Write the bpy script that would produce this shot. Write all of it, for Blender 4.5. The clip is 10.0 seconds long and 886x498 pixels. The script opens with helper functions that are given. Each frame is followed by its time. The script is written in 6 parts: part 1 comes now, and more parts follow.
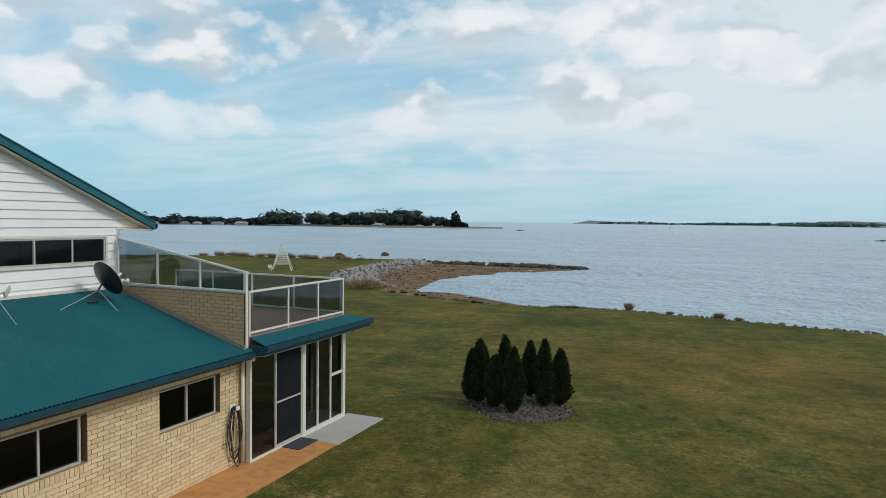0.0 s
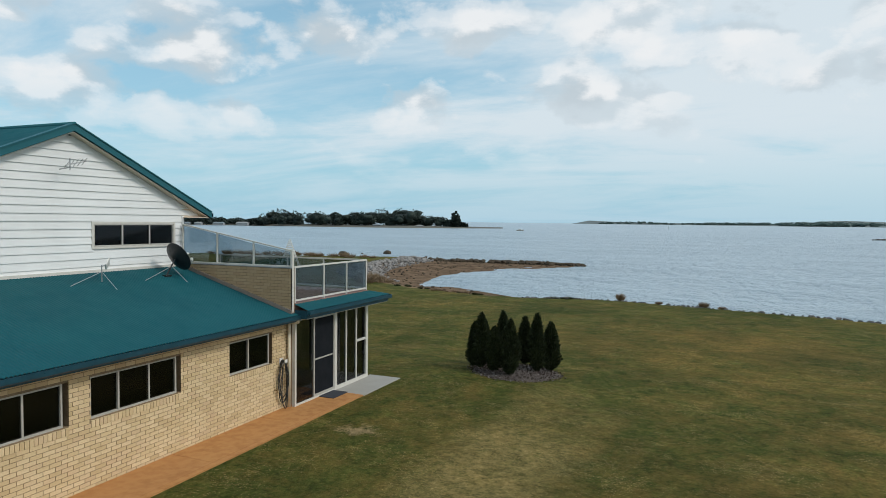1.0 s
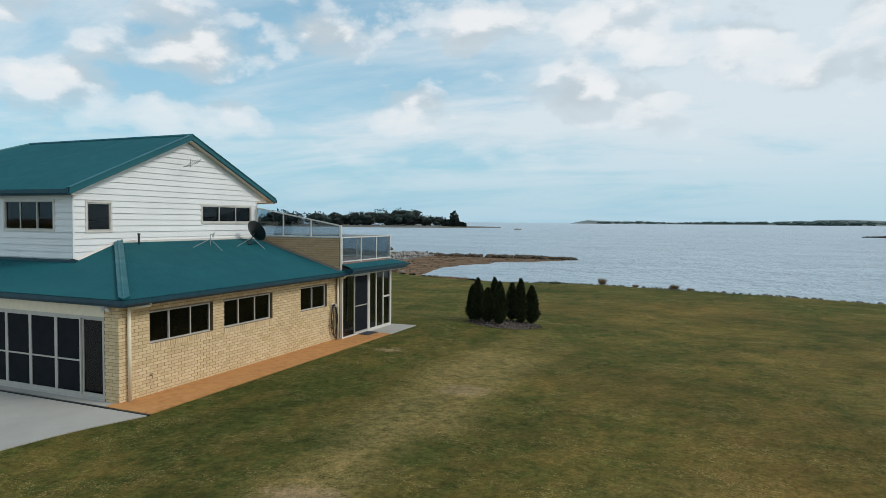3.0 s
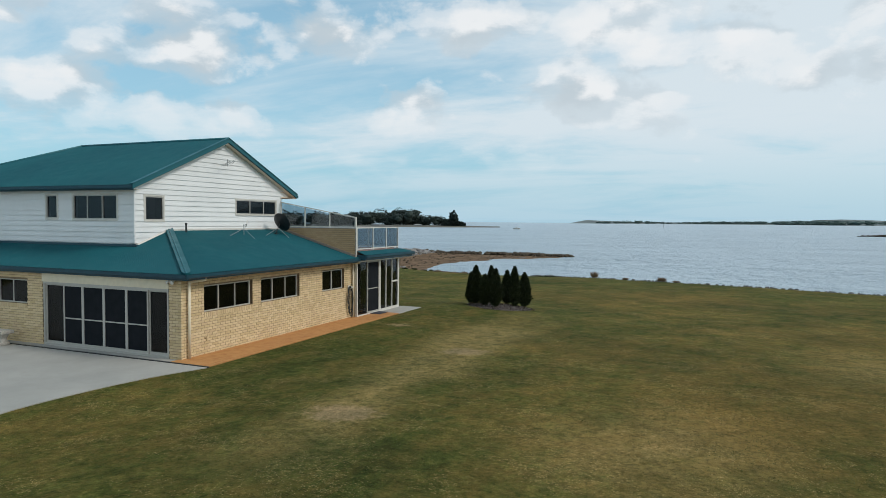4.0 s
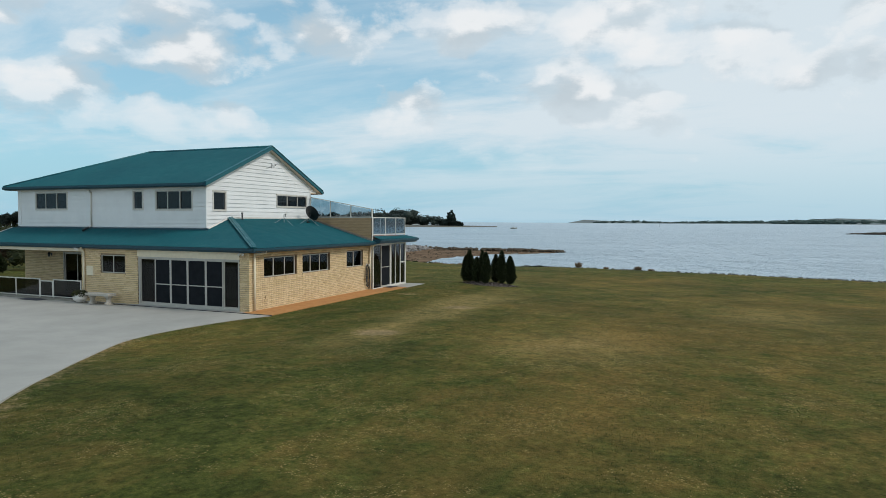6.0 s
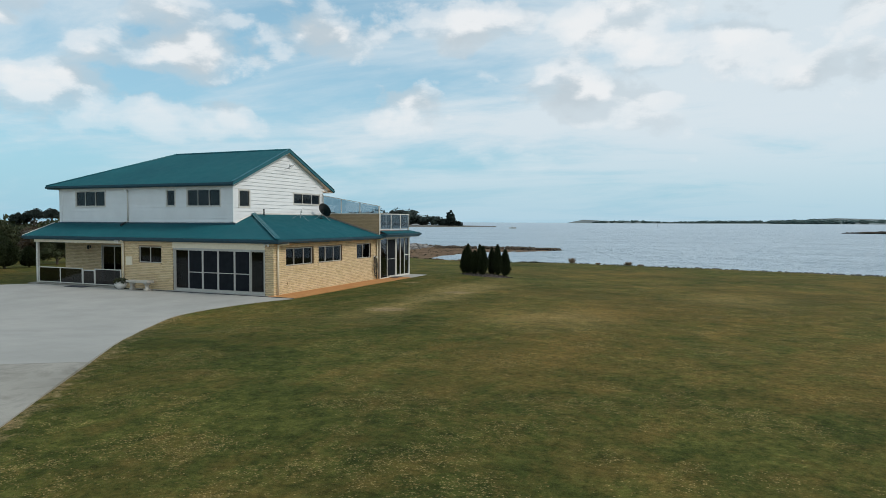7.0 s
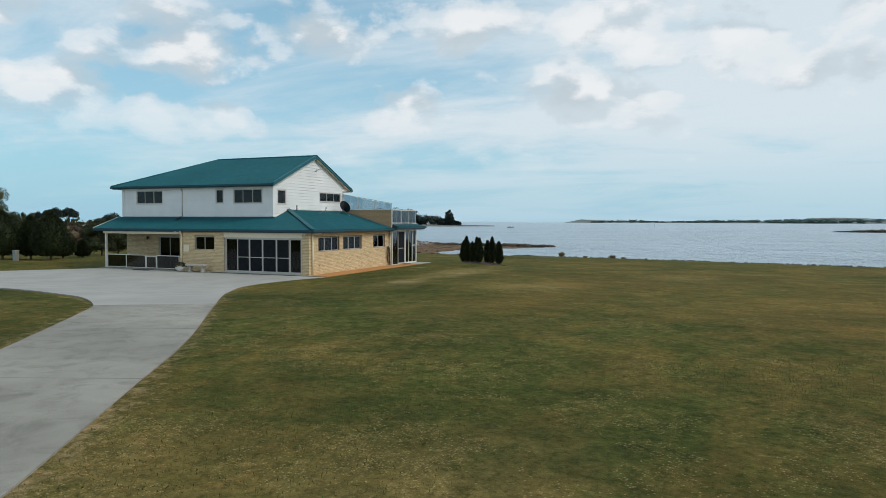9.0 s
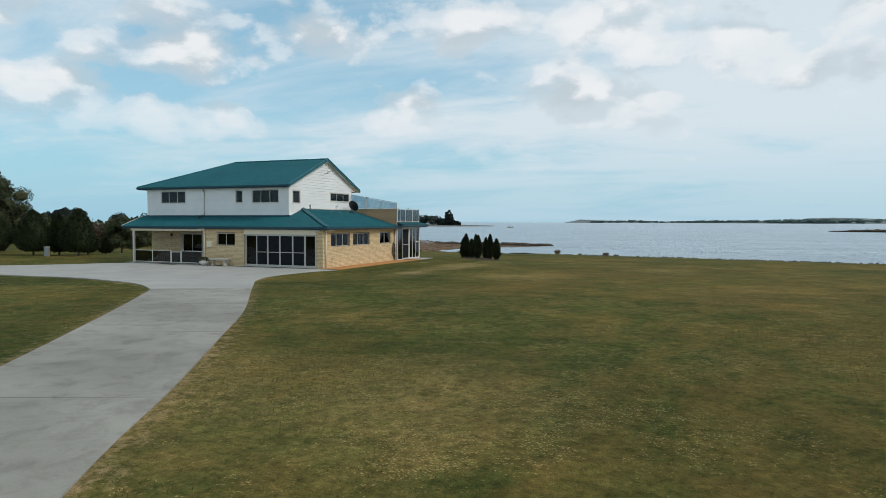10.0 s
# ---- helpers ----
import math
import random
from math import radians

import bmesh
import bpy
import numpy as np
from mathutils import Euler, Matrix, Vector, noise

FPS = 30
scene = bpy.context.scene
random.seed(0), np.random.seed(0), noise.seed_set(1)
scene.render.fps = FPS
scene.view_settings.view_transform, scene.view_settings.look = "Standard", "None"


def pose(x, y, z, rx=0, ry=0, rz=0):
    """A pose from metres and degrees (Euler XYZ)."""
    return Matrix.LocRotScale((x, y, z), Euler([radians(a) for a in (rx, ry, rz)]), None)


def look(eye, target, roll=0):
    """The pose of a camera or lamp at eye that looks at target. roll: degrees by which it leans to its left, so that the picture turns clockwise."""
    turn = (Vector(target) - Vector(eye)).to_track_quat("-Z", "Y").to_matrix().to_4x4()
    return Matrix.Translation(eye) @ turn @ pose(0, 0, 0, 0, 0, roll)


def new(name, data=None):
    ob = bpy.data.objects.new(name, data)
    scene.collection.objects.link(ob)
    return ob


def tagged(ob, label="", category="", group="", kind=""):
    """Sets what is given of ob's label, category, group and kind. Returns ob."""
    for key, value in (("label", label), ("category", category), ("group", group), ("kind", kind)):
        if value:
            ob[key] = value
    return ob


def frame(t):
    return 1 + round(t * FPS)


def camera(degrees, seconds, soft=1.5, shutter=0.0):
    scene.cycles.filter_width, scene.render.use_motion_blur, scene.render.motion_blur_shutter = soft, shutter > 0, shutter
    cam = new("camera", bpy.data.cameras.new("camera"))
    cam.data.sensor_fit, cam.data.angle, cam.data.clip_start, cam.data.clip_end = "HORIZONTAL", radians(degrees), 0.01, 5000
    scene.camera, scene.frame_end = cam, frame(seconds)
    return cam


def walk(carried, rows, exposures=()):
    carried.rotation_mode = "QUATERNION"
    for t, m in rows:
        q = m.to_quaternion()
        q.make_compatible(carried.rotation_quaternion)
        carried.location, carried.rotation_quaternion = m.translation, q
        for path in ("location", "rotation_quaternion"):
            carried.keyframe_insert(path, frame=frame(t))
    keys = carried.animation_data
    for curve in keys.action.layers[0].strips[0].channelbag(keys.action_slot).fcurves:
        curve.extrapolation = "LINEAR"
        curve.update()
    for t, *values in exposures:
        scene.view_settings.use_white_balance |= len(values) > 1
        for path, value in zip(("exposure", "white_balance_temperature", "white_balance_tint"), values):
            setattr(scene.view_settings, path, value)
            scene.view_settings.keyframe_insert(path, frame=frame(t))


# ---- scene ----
# camera: eye, yaw, pitch and lean; a drone gliding backwards and down
cam = camera(68.0, 10.0, soft=0.6)
PATH = [
    (0, 10.141, -1.884, 5.614, 23.047, -2.488, 0.738),
    (0.5, 10.727, -3.567, 5.438, 23.057, -2.465, 0.689),
    (1, 11.264, -5.150, 5.280, 23.041, -2.458, 0.667),
    (1.5, 11.851, -6.716, 5.065, 23.015, -2.436, 0.637),
    (2, 12.481, -8.430, 4.935, 22.965, -2.420, 0.590),
    (2.5, 13.138, -10.112, 4.777, 22.948, -2.424, 0.511),
    (3.25, 14.074, -12.600, 4.524, 22.891, -2.438, 0.487),
    (4, 15.022, -15.087, 4.283, 22.843, -2.442, 0.464),
    (4.5, 15.689, -16.676, 4.138, 22.785, -2.438, 0.339),
    (5, 16.355, -18.314, 4.009, 22.720, -2.424, 0.346),
    (5.5, 17.033, -19.945, 3.890, 22.689, -2.414, 0.307),
    (6.25, 18.030, -22.468, 3.690, 22.641, -2.413, 0.262),
    (7, 19.025, -25.001, 3.506, 22.602, -2.401, 0.237),
    (7.5, 19.619, -26.673, 3.398, 22.569, -2.402, 0.240),
    (8, 20.260, -28.320, 3.328, 22.553, -2.394, 0.229),
    (8.5, 20.865, -30.026, 3.241, 22.493, -2.396, 0.140),
    (9, 21.525, -31.721, 3.149, 22.472, -2.415, 0.181),
    (9.5, 22.187, -33.422, 3.076, 22.444, -2.423, 0.156),
    (10, 22.801, -35.160, 3.001, 22.441, -2.401, 0.168),
]
walk(cam, [(t, pose(x, y, z, 90 + pitch, 0, yaw) @ pose(0, 0, 0, 0, 0, lean)) for t, x, y, z, yaw, pitch, lean in PATH])

# ---- daylight: a bright, broken cloud cover with a veiled sun ----
world = bpy.data.worlds.new("world")
scene.world = world
world.use_nodes = True
wn, wl = world.node_tree.nodes, world.node_tree.links
wn.clear()
SUN_ELEV, SUN_AZ = radians(42), radians(80)


def wnode(kind, **inputs):
    n = wn.new(kind)
    for k, v in inputs.items():
        n.inputs[k].default_value = v
    return n


def wmath(op, a, b=None):
    n = wn.new("ShaderNodeMath")
    n.operation = op
    for i, v in enumerate((a, b)):
        if v is None:
            continue
        if isinstance(v, (int, float)):
            n.inputs[i].default_value = v
        else:
            wl.new(v, n.inputs[i])
    return n.outputs[0]


def wmix(fac, a, b):
    n = wn.new("ShaderNodeMix")
    n.data_type = "RGBA"
    for i, v in ((0, fac), (6, a), (7, b)):
        if isinstance(v, (int, float, tuple)):
            n.inputs[i].default_value = v
        else:
            wl.new(v, n.inputs[i])
    return n.outputs[2]


def wramp(v, stops):
    n = wn.new("ShaderNodeValToRGB")
    wl.new(v, n.inputs[0])
    for e, (p, c) in zip(n.color_ramp.elements, (stops[0], stops[-1])):
        e.position, e.color = p, (c, c, c, 1)
    for p, c in stops[1:-1]:
        n.color_ramp.elements.new(p).color = (c, c, c, 1)
    n.color_ramp.interpolation = "EASE"
    return n.outputs[0]


coord = wn.new("ShaderNodeTexCoord")
sep = wn.new("ShaderNodeSeparateXYZ")
wl.new(coord.outputs["Generated"], sep.inputs[0])
up = wmath("MAXIMUM", sep.outputs[2], 0.0)


def layer(lift):
    """The sky's dome laid flat; a greater lift flattens it less."""
    d = wmath("ADD", up, lift)
    flat = wn.new("ShaderNodeCombineXYZ")
    wl.new(wmath("DIVIDE", sep.outputs[0], d), flat.inputs[0])
    wl.new(wmath("DIVIDE", sep.outputs[1], d), flat.inputs[1])
    wl.new(up, flat.inputs[2])
    return flat.outputs[0]


high_layer = layer(0.16)
dome = coord.outputs["Generated"]


def wnoise(source, scale, detail, rough, shift, stretch=(1, 1, 1), warp=0.0):
    m = wn.new("ShaderNodeMapping")
    m.inputs["Location"].default_value = shift
    m.inputs["Scale"].default_value = stretch
    m.inputs["Rotation"].default_value = (0, 0, radians(-23))
    wl.new(source, m.inputs[0])
    n = wnode("ShaderNodeTexNoise", Scale=scale, Detail=detail, Roughness=rough, Distortion=warp)
    wl.new(m.outputs[0], n.inputs["Vector"])
    return n.outputs[0]


sky = wn.new("ShaderNodeTexSky")
sky.sky_type, sky.sun_disc = "NISHITA", False
sky.sun_elevation, sky.sun_rotation = SUN_ELEV, SUN_AZ
sky.air_density, sky.dust_density, sky.ozone_density = 1.0, 0.6, 2.5
n = wn.new("ShaderNodeMix")
n.data_type, n.blend_type = "RGBA", "MULTIPLY"
n.inputs[0].default_value = 1.0
wl.new(sky.outputs[0], n.inputs[6])
n.inputs[7].default_value = (0.115, 0.150, 0.135, 1)
blue = n.outputs[2]
# thin high veil, then heaped cloud with lit tops and grey bellies
veil_n = wnoise(high_layer, 0.75, 8, 0.62, (3.1, 1.7, 0.0), (0.8, 1.5, 1), 0.4)
# the cover thins to a bright haze on the sun's side
sunward = wmath("ADD", wmath("MULTIPLY", sep.outputs[0], math.sin(SUN_AZ)), wmath("MULTIPLY", sep.outputs[1], math.cos(SUN_AZ)))
veil_n = wmath("ADD", veil_n, wmath("MULTIPLY", wmath("ADD", sunward, 0.34), 0.26))
clear = wmix(wramp(up, [(0.0, 0.9), (0.16, 0.6), (0.4, 0.35)]), blue, (0.31, 0.56, 0.73, 1))
clear = wmix(wmath("MULTIPLY", wramp(veil_n, [(0.36, 0.08), (0.66, 0.95)]), wramp(up, [(0.0, 0.35), (0.15, 1.0)])), clear, (0.69, 0.775, 0.83, 1))


def billows(scale, dz):
    m = wn.new("ShaderNodeMapping")
    m.inputs["Location"].default_value, m.inputs["Scale"].default_value = (0.4, 0.9, dz), (1, 1, 1.7)
    wl.new(dome, m.inputs[0])
    v = wn.new("ShaderNodeTexVoronoi")
    v.feature = "SMOOTH_F1"
    v.inputs["Scale"].default_value, v.inputs["Smoothness"].default_value = scale, 0.55
    v.inputs["Detail"].default_value = 2.0
    wl.new(m.outputs[0], v.inputs["Vector"])
    return v.outputs["Distance"]


def heaps(dz):
    big = wnoise(dome, 3.2, 3, 0.5, (5.2, 3.9, dz), (1, 1, 1.9), 0.2)
    small = wnoise(dome, 10.0, 10, 0.66, (2.2, 6.1, dz), (1, 1, 1.9), 0.25)
    lumps = wmath("MULTIPLY", wmath("SUBTRACT", 0.75, billows(9.0, dz)), 0.28)
    return wmath("ADD", wmath("ADD", wmath("MULTIPLY", big, 0.62), wmath("MULTIPLY", small, 0.33)), lumps)


heap, heap_up = heaps(0.0), heaps(0.06)
# the larger cloud banks: bearing, height, half width, half height in degrees
azimuth = wmath("ARCTAN2", sep.outputs[0], sep.outputs[1])
height = wmath("ARCSINE", sep.outputs[2])
azimuth = wmath("ADD", azimuth, wmath("MULTIPLY", wmath("SUBTRACT", wnoise(dome, 7.0, 6, 0.6, (1.3, 4.4, 0.7)), 0.5), 0.16))
height = wmath("ADD", height, wmath("MULTIPLY", wmath("SUBTRACT", wnoise(dome, 8.0, 6, 0.6, (7.3, 2.4, 3.7)), 0.5), 0.10))
BANKS = [(-52.0, 10.6, 6.0, 3.4), (-45.5, 8.4, 5.0, 2.2), (-43.0, 13.0, 5.5, 3.6), (-40.0, 9.4, 3.0, 2.0), (-33.0, 14.8, 5.0, 2.8), (-25.6, 10.2, 3.4, 1.7), (-11.0, 10.0, 6.0, 2.2),
         (-20.0, 16.5, 6.0, 2.6), (-9.0, 16.0, 6.0, 2.6), (2.0, 14.6, 6.0, 3.0), (8.4, 11.2, 4.5, 2.0), (-56.5, 15.5, 4.0, 2.0), (12.0, 16.0, 5.0, 3.0)]
banks = None
for bank_az, bank_el, wide, high in BANKS:
    da = wmath("DIVIDE", wmath("SUBTRACT", azimuth, radians(bank_az)), radians(wide))
    de = wmath("DIVIDE", wmath("SUBTRACT", height, radians(bank_el)), radians(high))
    lobe = wmath("EXPONENT", wmath("MULTIPLY", wmath("ADD", wmath("MULTIPLY", da, da), wmath("MULTIPLY", de, de)), -1.0))
    banks = lobe if banks is None else wmath("MAXIMUM", banks, lobe)
cover_n = wmath("ADD", wmath("SUBTRACT", heap, 0.115), wmath("MULTIPLY", banks, 0.28))
cover = wmath("MULTIPLY", wramp(cover_n, [(0.38, 0.0), (0.47, 0.55), (0.60, 0.95)]), wramp(up, [(0.05, 0.0), (0.11, 0.6), (0.20, 1.0)]))
relief = wmath("ADD", wmath("MULTIPLY", wmath("SUBTRACT", heap, heap_up), 6.5), 0.54)
cloud = wmix(wramp(relief, [(0.15, 0.0), (0.95, 1.0)]), (0.53, 0.61, 0.665, 1), (0.85, 0.87, 0.885, 1))
bg = wnode("ShaderNodeBackground", Strength=1.0)
wl.new(wmix(cover, clear, cloud), bg.inputs[0])
wout = wn.new("ShaderNodeOutputWorld")
wl.new(bg.outputs[0], wout.inputs[0])

sun = new("sun", bpy.data.lights.new("sun", "SUN"))
sun.data.energy, sun.data.angle, sun.data.color = 1.6, radians(14), (1.0, 0.94, 0.85)
sun.matrix_basis = look((math.sin(SUN_AZ) * math.cos(SUN_ELEV) * 80, math.cos(SUN_AZ) * math.cos(SUN_ELEV) * 80, math.sin(SUN_ELEV) * 80), (0, 0, 0))
scene.view_settings.exposure = 0.0

# ---- materials ----
class Mat:
    """A small builder of node materials in object or world space."""

    def __init__(self, name, rough=0.6, metal=0.0, spec=0.5, generated=False):
        self.m = bpy.data.materials.new(name)
        self.m.use_nodes = True
        self.t = self.m.node_tree
        self.b = self.t.nodes["Principled BSDF"]
        self.b.inputs["Roughness"].default_value = rough
        self.b.inputs["Metallic"].default_value = metal
        self.b.inputs["Specular IOR Level"].default_value = spec
        g = self.t.nodes.new("ShaderNodeNewGeometry")
        self.pos, self.island = g.outputs["Position"], g.outputs["Random Per Island"]
        self.height = None

    def link(self, a, b):
        self.t.links.new(a, b)

    def put(self, socket, v):
        if isinstance(v, (int, float)):
            socket.default_value = v
        elif isinstance(v, tuple):
            socket.default_value = (*v, 1) if len(v) == 3 and socket.type == "RGBA" else v
        else:
            self.link(v, socket)

    def at(self, stretch=(1, 1, 1), turn=0.0, shift=(0, 0, 0)):
        n = self.t.nodes.new("ShaderNodeMapping")
        n.inputs["Scale"].default_value, n.inputs["Rotation"].default_value = stretch, (0, 0, radians(turn))
        n.inputs["Location"].default_value = shift
        self.link(self.pos, n.inputs[0])
        return n.outputs[0]

    def noise(self, scale, detail=4, rough=0.55, vec=None, warp=0.0):
        n = self.t.nodes.new("ShaderNodeTexNoise")
        n.inputs["Scale"].default_value, n.inputs["Detail"].default_value = scale, detail
        n.inputs["Roughness"].default_value, n.inputs["Distortion"].default_value = rough, warp
        self.link(vec or self.pos, n.inputs["Vector"])
        return n.outputs[0]

    def cells(self, scale, vec=None):
        n = self.t.nodes.new("ShaderNodeTexVoronoi")
        n.inputs["Scale"].default_value = scale
        self.link(vec or self.pos, n.inputs["Vector"])
        return n.outputs

    def ramp(self, v, *stops):
        n = self.t.nodes.new("ShaderNodeValToRGB")
        self.link(v, n.inputs[0])
        el = n.color_ramp.elements
        while len(el) < len(stops):
            el.new(0.5)
        for e, (p, c) in zip(el, stops):
            e.position, e.color = p, (*c, 1) if isinstance(c, tuple) else (c, c, c, 1)
        return n.outputs[0]

    def mix(self, fac, a, b, how="MIX"):
        n = self.t.nodes.new("ShaderNodeMix")
        n.data_type, n.blend_type = "RGBA", how
        self.put(n.inputs[0], fac), self.put(n.inputs[6], a), self.put(n.inputs[7], b)
        return n.outputs[2]

    def math(self, op, a, b=0.0):
        n = self.t.nodes.new("ShaderNodeMath")
        n.operation = op
        self.put(n.inputs[0], a), self.put(n.inputs[1], b)
        return n.outputs[0]

    def each(self):
        return self.t.nodes.new("ShaderNodeObjectInfo").outputs["Random"]

    def attr(self, name):
        n = self.t.nodes.new("ShaderNodeAttribute")
        n.attribute_name = name
        return n.outputs["Fac"]

    def color(self, v):
        self.put(self.b.inputs["Base Color"], v)
        return self

    def rough(self, v):
        self.put(self.b.inputs["Roughness"], v)
        return self

    def bump(self, v, strength=0.3, distance=0.01):
        n = self.t.nodes.new("ShaderNodeBump")
        n.inputs["Strength"].default_value, n.inputs["Distance"].default_value = strength, distance
        self.link(v, n.inputs["Height"])
        if self.height is not None:
            self.link(self.height, n.inputs["Normal"])
        self.height = n.outputs[0]
        self.link(self.height, self.b.inputs["Normal"])
        return self


def plain(name, col, rough=0.5, metal=0.0, vary=0.12, scale=6.0, grain=0.1):
    """Paint, plastic or metal with faint soiling and grain."""
    m = Mat(name, rough, metal)
    n = m.noise(scale, 5)
    m.color(m.mix(m.ramp(n, (0.3, 0.0), (0.7, 1.0)), tuple(c * (1 - vary) for c in col), tuple(min(1, c * (1 + vary)) for c in col)))
    m.rough(m.ramp(m.noise(scale * 3, 3), (0.3, max(0.02, rough - 0.08)), (0.7, min(1, rough + 0.08))))
    if grain:
        m.bump(m.noise(160, 2), grain, 0.001)
    return m.m


def brick_mat(name, per, deep=1.0):
    m = Mat(name, 0.85, spec=0.25)
    r = m.each() if per == "object" else m.island
    base = m.ramp(r, (0.0, (0.56, 0.42, 0.235)), (0.35, (0.67, 0.52, 0.305)), (0.7, (0.74, 0.59, 0.37)), (1.0, (0.60, 0.44, 0.27)))
    base = m.mix(m.ramp(m.noise(45, 4), (0.35, 0.0), (0.75, 0.40)), base, (0.50, 0.36, 0.20))
    base = m.mix(m.ramp(m.noise(0.7, 4), (0.35, 0.0), (0.8, 0.20)), base, (0.50, 0.38, 0.23))
    if deep < 1:
        base = m.mix(0.55, base, (0.30, 0.175, 0.10))
    m.color(base).bump(m.noise(70, 4), 0.5, 0.004)
    return m.m


TANBRICK = brick_mat("tan_parapet_brickwork", "island", 0.62)
BRICK, BRICKS = brick_mat("cream_brick", "object"), brick_mat("cream_brickwork", "island")
m = Mat("mortar", 0.95, spec=0.1)
m.color(m.ramp(m.noise(12, 5), (0.3, (0.20, 0.145, 0.09)), (0.7, (0.28, 0.21, 0.135)))).bump(m.noise(90, 3), 0.4, 0.004)
MORTAR = m.m

m = Mat("painted_weatherboard", 0.5, spec=0.35)
c = m.mix(m.ramp(m.noise(1.3, 5), (0.35, 0.0), (0.75, 1.0)), (0.76, 0.775, 0.775), (0.69, 0.705, 0.705))
c = m.mix(m.math("MULTIPLY", m.each(), 0.10), c, (0.56, 0.58, 0.58))
m.color(c).bump(m.noise(1.0, 4, vec=m.at((30, 30, 3))), 0.06, 0.002)
WHITE = m.m


def steel_roof(name, a, b, rough):
    m = Mat(name, rough, spec=0.22)
    n = m.noise(0.45, 5, 0.6)
    c = m.mix(m.ramp(n, (0.3, 0.0), (0.72, 1.0)), a, b)
    c = m.mix(m.ramp(m.noise(5, 5, 0.65), (0.52, 0.0), (0.8, 0.25)), c, (0.022, 0.12, 0.13))
    m.color(c).rough(m.ramp(m.noise(2.3, 4), (0.3, rough - 0.08), (0.7, rough + 0.1)))
    return m.m


ROOF = steel_roof("teal_steel_sheet", (0.006, 0.078, 0.098), (0.009, 0.098, 0.116), 0.5)
CAPPING = steel_roof("teal_capping", (0.014, 0.105, 0.130), (0.024, 0.13, 0.155), 0.42)
GUTTER = plain("dark_teal_gutter", (0.010, 0.055, 0.082), 0.35, vary=0.2, grain=0)
FLASHING = plain("grey_flashing", (0.27, 0.22, 0.19), 0.5, 0.2)
CREAM = plain("cream_paint", (0.72, 0.64, 0.48), 0.45, vary=0.06)
OFFWHITE = plain("offwhite_trim", (0.61, 0.59, 0.54), 0.4, vary=0.06)
ALU = plain("pale_aluminium_frame", (0.46, 0.44, 0.40), 0.38, 0.1, vary=0.06, grain=0.02)
SOFFIT = plain("soffit_board", (0.66, 0.56, 0.44), 0.7, vary=0.06)
STEEL = plain("galvanised_steel", (0.42, 0.43, 0.44), 0.4, 0.8)
DARK = plain("black_plastic", (0.012, 0.014, 0.016), 0.42, vary=0.2)
RUBBER = plain("dark_rubber_hose", (0.02, 0.022, 0.02), 0.5, vary=0.3)
MATTING = plain("charcoal_coir", (0.03, 0.033, 0.045), 0.95, vary=0.3, scale=40, grain=0.6)
# plaster colour darkened in place of the indoor shade behind the panes
ROOM = plain("dimmed_room_plaster", (0.13, 0.122, 0.11), 0.8)
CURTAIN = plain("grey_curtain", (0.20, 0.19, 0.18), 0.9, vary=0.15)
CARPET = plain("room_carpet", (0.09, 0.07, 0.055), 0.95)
m = Mat("insect_screen", 0.7, spec=0.1)
m.color(m.ramp(m.noise(3, 4), (0.3, (0.008, 0.010, 0.013)), (0.7, (0.014, 0.016, 0.020))))
MESH = m.m
BRASS = plain("old_brass", (0.25, 0.17, 0.07), 0.45, 0.8)
POTWHITE = plain("white_glazed_pot", (0.66, 0.65, 0.62), 0.5)
STONE = plain("weathered_cast_stone", (0.42, 0.39, 0.34), 0.9, vary=0.2, scale=14, grain=0.5)


def glass(name, tint, head_on=0.045, gloss=0.03):
    """A pane: what is behind it, tinted, under a reflection that grows towards grazing."""
    mat = bpy.data.materials.new(name)
    mat.use_nodes = True
    t = mat.node_tree
    t.nodes.clear()
    out, mixer, clear, shine, weight, power, scale = (t.nodes.new("ShaderNode" + k) for k in ("OutputMaterial", "MixShader", "BsdfTransparent", "BsdfGlossy", "LayerWeight", "Math", "Math"))
    power.operation, scale.operation = "POWER", "MULTIPLY_ADD"
    power.inputs[1].default_value = 5.0
    scale.inputs[1].default_value, scale.inputs[2].default_value = 1 - head_on, head_on
    clear.inputs[0].default_value = (*tint, 1)
    shine.inputs["Roughness"].default_value = gloss
    shine.inputs[0].default_value = (0.9, 0.93, 0.95, 1)
    for a, b in ((weight.outputs["Facing"], power.inputs[0]), (power.outputs[0], scale.inputs[0]), (scale.outputs[0], mixer.inputs[0]), (clear.outputs[0], mixer.inputs[1]),
                 (shine.outputs[0], mixer.inputs[2]), (mixer.outputs[0], out.inputs[0])):
        t.links.new(a, b)
    return mat


PANE = glass("tinted_window_glass", (0.36, 0.365, 0.38), 0.034)
DUSK = glass("dark_fence_glass", (0.24, 0.245, 0.26), 0.05)
SMOKE = glass("smoked_balustrade_glass", (0.62, 0.68, 0.71), 0.06)

m = Mat("broom_finished_concrete", 0.85, spec=0.25)
c = m.mix(m.ramp(m.noise(0.35, 6, 0.62), (0.35, 0.0), (0.7, 1.0)), (0.235, 0.222, 0.19), (0.36, 0.34, 0.296))
c = m.mix(m.ramp(m.noise(1.6, 6, 0.7, warp=0.6), (0.48, 0.0), (0.72, 0.62)), c, (0.125, 0.116, 0.096))
c = m.mix(m.ramp(m.noise(60, 3), (0.4, 0.0), (0.8, 0.3)), c, (0.15, 0.142, 0.125))
m.color(c).bump(m.noise(55, 4), 0.3, 0.004)
CONCRETE = m.m
m = Mat("pale_fresh_concrete", 0.8, spec=0.3)
